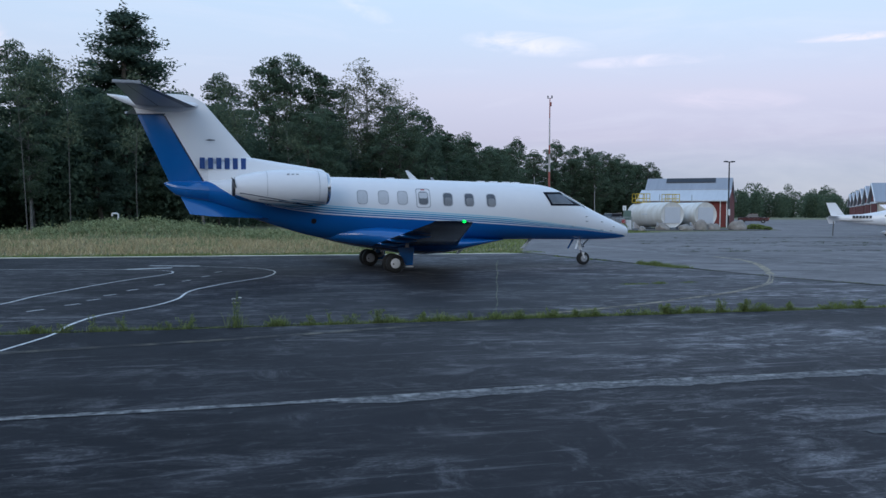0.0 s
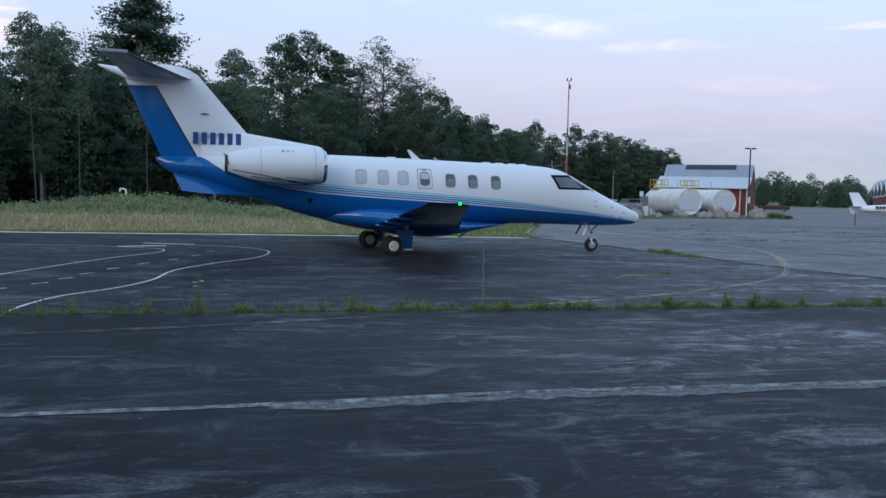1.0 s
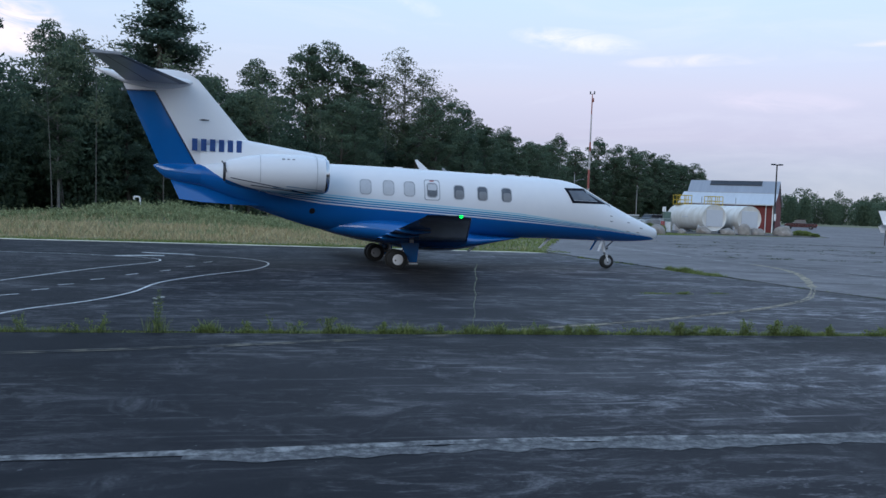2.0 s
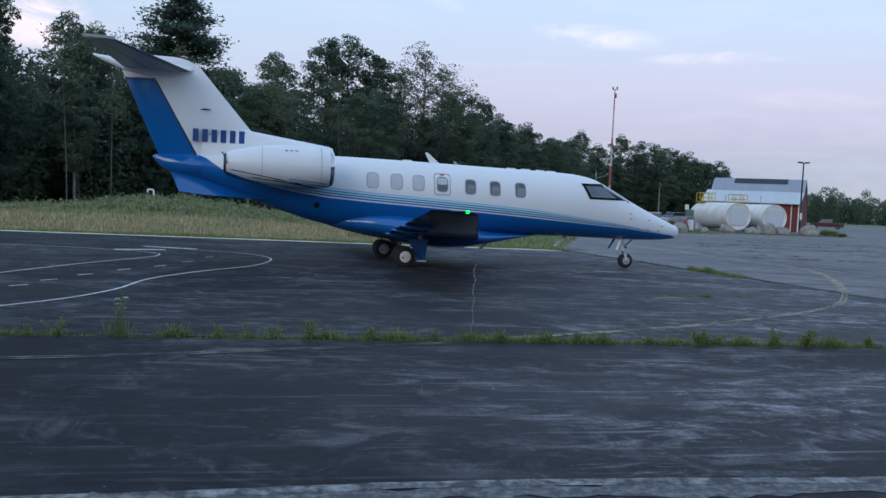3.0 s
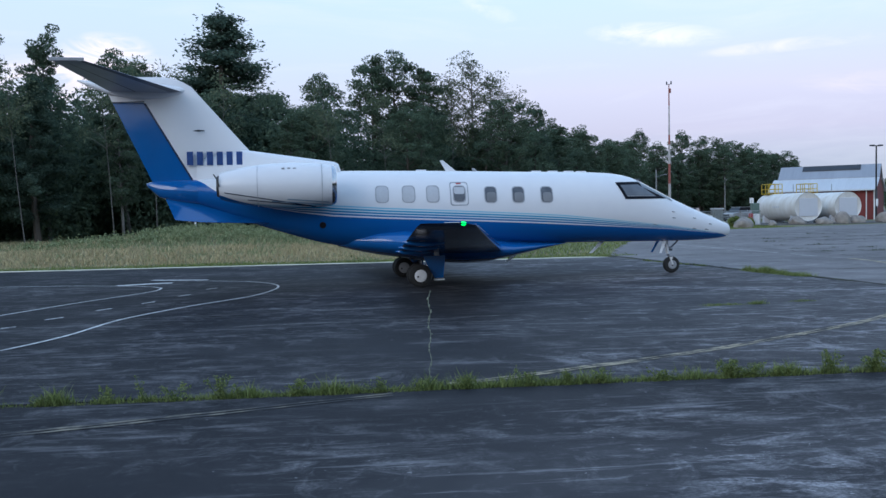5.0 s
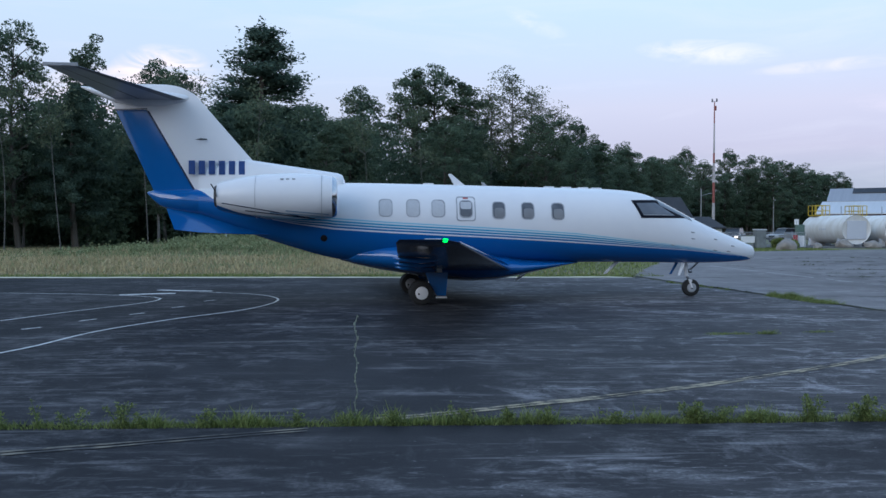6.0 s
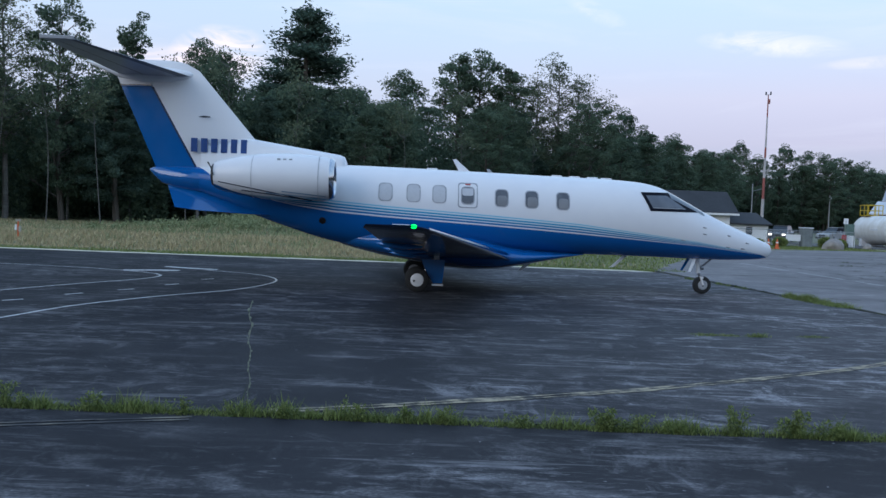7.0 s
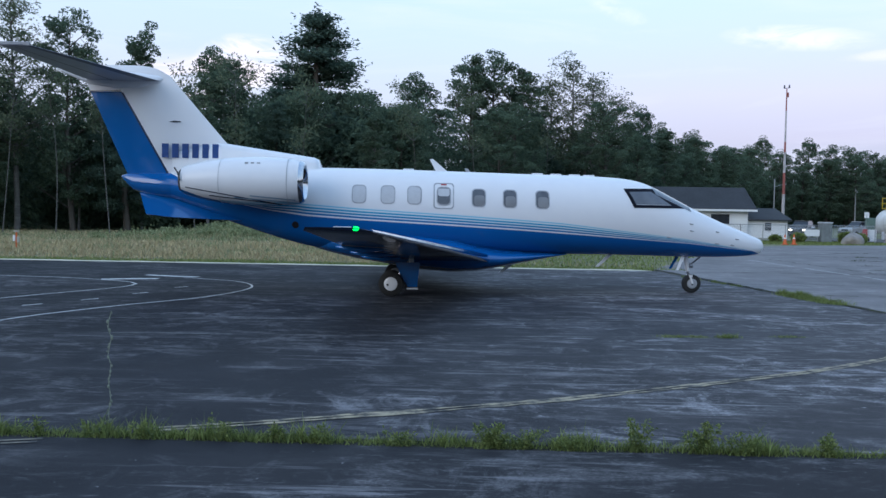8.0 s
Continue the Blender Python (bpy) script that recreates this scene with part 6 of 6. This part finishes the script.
# bent vent pipe on the mound
vent = thing("vent_pipe", pose(-7.1, 58.9, land(-7.1, 58.9)), "white bent vent pipe standing in grass", "pipe")
bm = rod((0, 0, -0.3), (0, 0, 0.72), 0.06, None, 12)
for k in range(6):
    a0, a1 = math.pi * k / 12, math.pi * (k + 1) / 12
    rod((-0.12 + 0.12 * math.cos(a0), 0, 0.72 + 0.12 * math.sin(a0)), (-0.12 + 0.12 * math.cos(a1), 0, 0.72 + 0.12 * math.sin(a1)), 0.06, None, 12, bm)
rod((-0.12, 0, 0.84), (-0.38, 0, 0.84), 0.06, None, 12, bm)
rod((-0.38, 0, 0.86), (-0.38, 0, 0.66), 0.06, None, 12, bm)
part("pipe", bm, WALL_WHITE, vent, smooth=True)
# marker at the turf's edge
mk = thing("marker_post", pose(-13.0, 40.4, land(-13.0, 40.4) + 0.1), "orange and white marker post in dry grass", "marker")
part("post", rod((0, 0, -0.1), (0, 0, 0.72), 0.035, None, 10), ORANGE, mk)
part("sleeve", box(-0.13, -0.035, -0.05, 0.05, 0.28, 0.52, 0.01), WALL_WHITE, mk)
part("reflector", box(0.035, 0.12, -0.05, 0.05, 0.22, 0.46, 0.01), TAN_WALL, mk, "faded tan marker body")
part("cap", box(-0.10, 0.10, -0.04, 0.04, 0.66, 0.74), TAN_WALL, mk)

# light single-engine airplane
lp = thing("light_airplane", pose(47.7, 57.2, -0.17, 0, 0, -35), "small white low-wing propeller airplane tied down", "airplane")
FUS = [(0.0, 1.30, 1.62, 0.03), (0.8, 1.20, 1.68, 0.12), (2.5, 1.0, 1.78, 0.3), (3.6, 0.86, 1.98, 0.48), (4.6, 0.76, 2.25, 0.6), (5.4, 0.74, 2.25, 0.62), (6.2, 0.78, 1.85, 0.58), (7.3, 0.88, 1.62, 0.45), (7.8, 1.05, 1.45, 0.2)]
rings = []
for s, b, t, w in FUS:
    rings.append([(s, w * math.cos(a), (b + t) / 2 + (t - b) / 2 * math.sin(a)) for a in [2 * math.pi * k / 24 for k in range(24)]])
piece("fuselage", *loft(rings), WHITE_GLOSS, lp, smooth=True, angle=60)
for side in (-1, 1):
    v = [(4.0, side * 0.50, 1.60), (5.0, side * 0.58, 1.66), (5.75, side * 0.50, 1.66), (5.0, side * 0.42, 2.06), (4.4, side * 0.40, 2.04)]
    piece("cabin_window", [(x, y * 1.06, z) for x, y, z in v], [(0, 1, 2, 3, 4)], GLASS_DARK, lp, "dark cabin window")
    piece("wing", *loft([aerofoil(5.6 - 0.3 * f, 4.2 + 0.25 * f, 0.95 + 0.4 * f, 0.16 - 0.08 * f, side * (0.4 + 5.4 * f), False) for f in (0, 0.5, 1)]), WHITE_GLOSS, lp, smooth=True, angle=50)
    piece("tailplane", *loft([aerofoil(0.75 - 0.15 * f, -0.1, 1.62, 0.09 - 0.04 * f, side * 1.9 * f, False) for f in (0.0, 1.0)]), WHITE_GLOSS, lp, smooth=True, angle=50)
    part("gear_leg", rod((4.6, side * 0.5, 0.85), (4.5, side * 1.35, 0.32), 0.05), WHITE_GLOSS, lp)
    wheel("wheel", 4.5, side * 1.42, 0.21, 0.21, 0.14, 0, lp, GREY_PAINT)
    piece("wheel_fairing", *loft([[(s, side * 1.42 + w * math.cos(a), 0.28 + h * math.sin(a)) for a in [2 * math.pi * k / 14 for k in range(14)]] for s, w, h in ((4.05, 0.02, 0.03), (4.3, 0.13, 0.15), (4.65, 0.13, 0.16), (4.9, 0.03, 0.04))]), WHITE_GLOSS, lp, smooth=True)
piece("fin", *loft([aerofoil(1.35 - 0.85 * f, 0.25 - 0.45 * f, 1.45 + 1.25 * f, 0.14 - 0.05 * f) for f in (0, 0.5, 1.0)]), WHITE_GLOSS, lp, smooth=True, angle=50)
piece("rudder_base", *loft([aerofoil(0.5, -0.15 + 0.2 * f, 1.5 - 0.5 * f, 0.08) for f in (0, 1.0)]), WHITE_GLOSS, lp, smooth=True, angle=50)
part("nose_leg", rod((6.6, 0, 0.9), (6.75, 0, 0.25), 0.04), STEEL, lp)
wheel("wheel", 6.8, 0, 0.18, 0.18, 0.12, 0, lp, GREY_PAINT)
part("propeller_blade", box(7.86, 7.9, -0.07, 0.07, 0.3, 2.2), DARK_GREY, lp)
piece("spinner", *turned([(7.78, 0.17), (7.95, 0.12), (8.08, 0.01)], 16), WHITE_GLOSS, lp, smooth=True)
lp.children[-1].location = (0, 0, 1.25)
part("tie_down_stand", rod((0.35, 0, 0.0), (0.38, 0, 1.2), 0.035), WOOD_POLE, lp, "thin tail stand")
for k in range(6):
    part("registration_bar", box(1.75 + 0.24 * k, 1.93 + 0.24 * k, -0.40, -0.2 - 0.016 * k, 1.45, 1.66), DARK_GREY, lp)
part("stripe", box(0.9, 3.4, -0.39, -0.1, 1.22, 1.26), DARK_GREY, lp)


# row of gabled hangars
def gable_hangar(x, y):
    h = thing("gable_hangar", pose(x, y, -0.17, 0, 0, -36), "gabled hangar with red front, pale trim and grey metal roof", "hangar", "row of hangars")
    quad_prism("wall", [(-5, 0), (-5, 3.9), (0, 6.7), (5, 3.9), (5, 0)], 0, 11, TAN_WALL, h, "tan walls", "x")
    quad_prism("gable_front", [(-4.2, 3.9), (0, 6.25), (4.2, 3.9)], -0.10, -0.003, RED_WALL, h, "red gable", "x")
    part("door", box(-0.12, -0.003, -3.6, 3.6, 0, 3.5), RED_WALL, h, "red hangar door")
    part("trim", box(-0.16, -0.003, -4.9, 4.9, 3.55, 3.85), WALL_WHITE, h)
    for s in (-1, 1):
        quad_prism("roof", [(s * 5.5, 3.65), (s * 5.5, 3.85), (0, 6.98), (0, 6.78)], -0.5, 11.5, TIN, h, "grey sheet-metal roof", "x")
        quad_prism("barge_board", [(s * 5.5, 3.55), (s * 5.5, 3.88), (0, 7.0), (0, 6.66)], -0.62, -0.5, WALL_WHITE, h, "", "x")
        part("side_panel", box(1.5, 9.5, s * 5.06 - 0.05, s * 5.06 + 0.05, 0, 3.0), RED_WALL, h, "red side door")
    return h


for k in range(6):
    gable_hangar(104.0 + 10.7 * k, 114.0 + 13.3 * k)

# ---- grass and weeds ----
def blade_mesh(name, base, height, width, lean, seed, material):
    """Bent, pointed blades: one quad and a tip each."""
    g = np.random.default_rng(seed)
    n = len(base)
    b = np.asarray(base, float)
    h = np.broadcast_to(np.asarray(height, float), (n,)) * g.uniform(0.6, 1.25, n)
    w = width * g.uniform(0.6, 1.3, n)
    a, c = g.uniform(0, 6.28, n), g.uniform(0, 6.28, n)
    side = np.stack([np.cos(a), np.sin(a), 0 * a], 1) * w[:, None] / 2
    out = np.stack([np.cos(c), np.sin(c), 0 * c], 1) * (lean * h * g.uniform(0.2, 1.2, n))[:, None]
    up = np.zeros((n, 3))
    up[:, 2] = h
    mid = b + up * 0.55 + out * 0.35
    tip = b + up + out
    pts = np.stack([b - side, b + side, mid + side * 0.8, mid - side * 0.8, tip], 1).reshape(-1, 3)
    k = np.arange(n)[:, None] * 5
    idx = np.concatenate([k + np.array([[0, 1, 2, 3]]), k + np.array([[3, 2, 4]])], 1).ravel()
    me = bpy.data.meshes.new(name)
    me.vertices.add(n * 5)
    me.vertices.foreach_set("co", pts.ravel())
    me.loops.add(n * 7)
    me.loops.foreach_set("vertex_index", idx)
    me.polygons.add(n * 2)
    st = np.stack([np.arange(n) * 7, np.arange(n) * 7 + 4], 1).ravel()
    me.polygons.foreach_set("loop_start", st)
    me.polygons.foreach_set("loop_total", np.tile([4, 3], n))
    me.update()
    me.validate()
    me.materials.append(material)
    return me


def turf(name, pts, height, width, lean, seed, material, label):
    ob = new(name, blade_mesh(name, pts, height, width, lean, seed, material))
    return tagged(ob, label, "grass", kind="stuff")


gr = np.random.default_rng(19)
# tall dry grass between apron and mound, green growth on the mound
pts, hs, pts2, hs2, pts3, hs3 = [], [], [], [], [], []
for _ in range(150000):
    y = 34.82 + 34.6 * gr.random() ** 1.5
    x = gr.uniform(-46, 14)
    if x > 8 and y > 37 + gr.normal(0, 1.0) - (x - 8) * 0.2:
        continue
    n = noise.noise(Vector((x * 0.22, y * 0.22, 0)))
    z = land(x, y) - 0.02
    if y < 36.3 + 0.25 * n:
        pts3.append((x, y, z)); hs3.append(0.09 + 0.05 * n)
    elif y < 51 + 3 * n - (3.0 if -14 < x < 5 else 0):
        patch = noise.noise(Vector((x * 0.45, y * 0.3, 5)))
        green = gr.random() < 0.06 + 0.35 * smooth(0.05, 0.5, patch) + 0.35 * smooth(2, 9, x)
        (pts2 if green else pts).append((x, y, z))
        (hs2 if green else hs).append((0.24 + 0.16 * n) * (0.45 + 0.55 * smooth(36.4, 39, y)))
    else:
        clump = noise.noise(Vector((x * 0.8, y * 0.8, 9)))
        tan = gr.random() < (0.6 if x < -12 + 3 * n else 0.3)
        (pts if tan else pts2).append((x, y, z))
        (hs if tan else hs2).append((0.26 + 0.18 * n + 0.22 * max(0, clump)) * (1 - 0.5 * smooth(9, 17, -x)))
turf("dry_grass", pts, hs, 0.030, 0.7, 1, STRAW, "tall straw-coloured grass beside the apron")
turf("meadow_grass", pts2, hs2, 0.045, 0.9, 2, MEADOW, "green meadow growth on the mound")
turf("edge_grass", pts3, hs3, 0.03, 0.8, 3, BLADE, "short green grass along the pavement edge")
# broad-leaved weeds in loose clumps over the mound
leaves = []
for _ in range(200):
    x, y = gr.normal(-5.5, 5.0), gr.uniform(49.5, 61)
    if x < -17 or x > 7:
        continue
    r0, h0 = gr.uniform(0.25, 0.7), gr.uniform(0.25, 0.62)
    m = int(60 * r0 / 0.4)
    q = gr.normal(size=(m, 3)) * np.array([[r0 * 0.5, r0 * 0.5, h0 * 0.25]])
    leaves.append(q + np.array([[x, y, land(x, y) + h0 * 0.55]]))
tagged(new("mound_weeds", leaf_mesh("mound_weeds", np.concatenate(leaves), 88, 0.075, MEADOW)), "leafy green weeds over the mound", "weeds", kind="stuff")
pts = []
for _ in range(26000):
    x, y = gr.uniform(6, 26), gr.uniform(35.6, 72)
    if y > 35.6 + max(0, (x - 13.0)) * 2.45 + gr.normal(0, 0.15):
        pts.append((x, y, land(x, y) - 0.02))
for _ in range(9000):
    x, y = gr.uniform(24, 40), gr.uniform(67.5, 78)
    if y > 67.4 + max(0, x - 33) * 0.39:
        pts.append((x, y, land(x, y) - 0.02))
for _ in range(5000):
    x, y = gr.uniform(60, 80), gr.uniform(88, 112)
    d = (x - 61) * 0.82 - (y - 88) * 0.57
    if -1 < d < 3.2:
        pts.append((x, y, land(x, y) - 0.02))
turf("field_grass", pts, 0.13, 0.04, 0.6, 4, BLADE, "short green field grass")

# growth in the joints of the pavement
pts, hs = [], []
clumps = [(gr.uniform(-14, 30), gr.uniform(0.06, 0.34), 0.04 + 0.085 * gr.random() ** 1.6) for _ in range(110)]
for x0, w, h in clumps:
    for _ in range(int(80 + 620 * w)):
        q = gr.normal(0, 0.5)
        pts.append((x0 + q * w, 11.92 + gr.normal(0, 0.04), -0.03)); hs.append((h * math.exp(-q * q) + 0.02) * gr.uniform(0.35, 1.4))
for _ in range(34000):
    x = gr.uniform(-14, 30)
    if noise.noise(Vector((x * 1.1, 0, 3))) > -0.35 + 0.2 * smooth(1, -1, x):
        pts.append((x, 11.92 + gr.normal(0, 0.045), -0.03)); hs.append(gr.uniform(0.03, 0.085) * (0.75 + 0.7 * abs(noise.noise(Vector((x * 2.3, 4, 1))))) * (1.0 if x > 1 else 0.6))
turf("joint_grass", pts, hs, 0.0085, 0.9, 5, BLADE, "low green grass growing in the pavement joint")


def seam(points, density, height, spread, seed, label, paint=BLADE):
    g = np.random.default_rng(seed)
    out = []
    for (x0, y0), (x1, y1) in zip(points, points[1:]):
        n = int(math.dist((x0, y0), (x1, y1)) * density)
        for _ in range(n):
            u = g.random()
            x, y = x0 + (x1 - x0) * u + g.normal(0, spread), y0 + (y1 - y0) * u + g.normal(0, spread)
            if noise.noise(Vector((x * 1.3, y * 1.3, seed))) > -0.15:
                out.append((x, y, level(x, y) - 0.03))
    turf("seam_grass", out, [height * (0.4 + 0.9 * abs(noise.noise(Vector(q) * 2.2)) * 2) for q in out], 0.013, 0.9, seed, paint, label)


seam([(14.12, 26.2), (14.3, 25.2), (14.5, 23.9)], 1900, 0.12, 0.13, 6, "green grass in a seam of the old pavement")
seam([(13.05, 31.5), (13.5, 29.5), (13.75, 28.3)], 420, 0.08, 0.05, 7, "green grass in a seam of the old pavement")
seam([(15.0, 21.5), (15.7, 14.0), (15.8, 12.0)], 130, 0.05, 0.04, 8, "sparse grass in a seam of the old pavement")
line("joint_soil", [(12.9, 35.0), (13.8, 28.8), (14.72, 23.0), (15.22, 18.0), (15.72, 12.1)], 0.22, SOIL, "dark soil in the joint of two pavements", lift=0.003, step=0.1, rough=0.7)
seam([(13.3, 31.0), (13.8, 28.8), (14.72, 23.0), (15.22, 18.0), (15.72, 12.2)], 420, 0.05, 0.05, 12, "dark sparse growth along the joint of two pavements", CRACK_GRASS)
seam([(9.5, 18.45), (10.6, 18.55)], 700, 0.07, 0.06, 9, "small green tuft in a crack")
seam([(11.0, 18.7), (12.2, 18.85)], 420, 0.05, 0.05, 10, "small green tuft in a crack")
MOSS = mat("moss_and_dirt", (0.022, 0.028, 0.014), 0.95, scale=9)
for k, (pts, w) in enumerate((([(2.0, 29.9), (6.0, 29.7), (9.2, 29.1)], 0.10), ([(8.0, 28.2), (13.4, 27.2)], 0.06), ([(14.5, 22.6), (20.5, 21.8), (30, 20.6)], 0.07), ([(15, 26.2), (20.4, 25.4), (33, 23.9)], 0.09), ([(14.2, 29.8), (19.3, 29.1), (40, 26)], 0.08),
                              ([(14, 34), (24, 34.8), (45, 33)], 0.12), ([(22, 39.7), (26, 39.2)], 0.2), ([(29.5, 38.4), (35, 39.8), (39, 41), (52, 42)], 0.28), ([(27, 44), (33, 44.6), (40, 44.2)], 0.18), ([(24, 47), (37.3, 48.3), (50, 47)], 0.2),
                              ([(26, 52), (34, 53), (48, 52)], 0.2), ([(30, 60), (44, 59)], 0.2), ([(20, 44), (20.6, 30), (21, 14)], 0.08), ([(-30, 31.6), (-12, 31.2), (-2, 31.5)], 0.08), ([(30, 14), (31, 40), (33, 62)], 0.1), ([(45, 25), (44, 70)], 0.12))):
    crack(pts, w, 40 + k, MOSS)
for k, pts in enumerate(([(29.0, 40.0), (31.1, 39.65), (35, 39.0), (41, 38.2), (52, 37.0)], [(22, 39.7), (26, 39.2)], [(24, 47), (37.3, 48.3)], [(26, 52), (34, 53), (48, 52)], [(23, 43.6), (29, 43.0), (40, 41.8)],
                         [(20, 34.4), (26, 33.6), (38, 32.0)], [(21, 36.6), (24.5, 36.2)], [(33, 45.2), (46, 43.8)])):
    seam(pts, 85, 0.085, 0.05, 20 + k, "dark grass in a crack of the old pavement", CRACK_GRASS)


# single weeds in the joint
STEM = mat("weed_stem", (0.10, 0.15, 0.045), 0.7)
DRY_STEM = mat("dry_stem", (0.26, 0.29, 0.22), 0.8)


def weed(x, h, seed, flower=False, leafy=1.0):
    r = random.Random(seed)
    g = np.random.default_rng(seed)
    root = thing("weed", pose(x, 11.88 + r.uniform(-0.03, 0.03), -0.02), "leafy green weed in the pavement joint" if not flower else "wild carrot with white heads in the pavement joint", "weed", "weeds in the joint")
    bm, leaves = bmesh.new(), []
    n = max(3, int(6 * leafy)) if not flower else 5
    for k in range(n):
        hh = h * r.uniform(0.55, 1.0)
        tip = Vector((r.gauss(0, 0.05 * leafy + 0.02), r.gauss(0, 0.035), hh))
        rod((r.gauss(0, 0.03), r.gauss(0, 0.02), -0.02), tip, 0.005, 0.002, 4, bm)
        m = int((26 + 150 * hh) * (0.4 if flower else 1) * leafy + 8)
        for _ in range(m):
            u = r.uniform(0.12, 1.0)
            leaves.append(np.array(tip) * u + g.normal(0, 0.012 + 0.022 * (1 - u), 3))
        if flower and k < 3:
            head = []
            for _ in range(26):
                a, q = r.uniform(0, 6.28), r.uniform(0, 0.035)
                head.append((tip.x + q * math.cos(a), tip.y + q * math.sin(a), tip.z + 0.008 - q * 0.2))
            fl = new("flower_head", leaf_mesh("flower_head", np.array(head), seed + k, 0.008, WHITE_PETAL))
            fl.parent = root
            tagged(fl, "white flower head")
    tagged(part("stalk", bm, STEM, root), kind="stuff")
    lv = new("foliage", leaf_mesh("foliage", np.array(leaves), seed, 0.011, BLADE))
    lv.parent = root
    tagged(lv, kind="stuff")
    nb = int(90 * leafy)
    base = np.stack([g.normal(0, 0.05 + 0.04 * leafy, nb), g.normal(0, 0.025, nb), np.full(nb, -0.01)], 1)
    tuft = new("tuft", blade_mesh("tuft", base, h * 0.40, 0.0065, 0.6, seed, BLADE))
    tuft.parent = root
    tagged(tuft, kind="stuff")


for k, (x, h, fl, lf) in enumerate(((0.1, 0.62, True, 0.8), (1.16, 0.26, False, 0.8), (1.45, 0.36, False, 0.4), (1.72, 0.24, False, 0.9), (2.12, 0.42, False, 1.0), (2.3, 0.22, False, 0.8), (2.81, 0.28, False, 1.0), (3.55, 0.22, False, 0.9), (3.9, 0.2, False, 0.8),
                                     (4.35, 0.24, False, 0.9), (4.9, 0.28, False, 1.0), (5.25, 0.2, False, 1.0), (5.6, 0.26, False, 0.9), (6.2, 0.2, False, 1.1), (6.82, 0.34, False, 1.7), (7.0, 0.26, False, 1.4), (7.4, 0.22, False, 1.1), (7.85, 0.48, False, 1.2),
                                     (8.35, 0.42, False, 1.7), (8.6, 0.26, False, 1.2), (9.2, 0.3, False, 1.3), (9.9, 0.25, False, 1.1), (10.6, 0.3, False, 1.2), (11.6, 0.22, False, 1.0), (0.6, 0.16, False, 0.8), (-0.55, 0.34, False, 0.9), (-0.8, 0.24, False, 0.8),
                                     (-1.4, 0.34, False, 0.8), (-1.75, 0.4, False, 0.6), (-2.15, 0.22, False, 1.0), (-2.5, 0.18, False, 1.0), (-3.0, 0.3, False, 1.0))):
    weed(x, h * (0.98 if fl else 0.55 if x > 6 else 0.64), 300 + k, fl, lf)
# one tall dry stalk
stalk = thing("dry_stalk", pose(4.01, 12.0, -0.02), "tall thin dry stalk with small seed heads in the pavement joint", "weed")
bm = bmesh.new()
prev = Vector((0, 0, -0.03))
for k in range(1, 15):
    p = Vector((0.012 * math.sin(k * 1.9), 0.01 * math.cos(k * 2.3), 0.91 * k / 14))
    rod(prev, p, 0.003, 0.0025, 5, bm)
    prev = p
part("stem", bm, DRY_STEM, stalk)
bm = bmesh.new()
sr = random.Random(4)
for k in range(26):
    h = 0.08 + 0.82 * k / 25 + sr.uniform(-0.01, 0.01)
    bmesh.ops.create_icosphere(bm, subdivisions=1, radius=sr.uniform(0.004, 0.011), matrix=Matrix.Translation((0.012 * math.sin(h * 29) + sr.uniform(-0.008, 0.008), sr.uniform(-0.006, 0.006), h)) @ Matrix.Diagonal((1, 1, 1.6, 1)))
tagged(part("seed_heads", bm, DRY_STEM, stalk), kind="stuff")
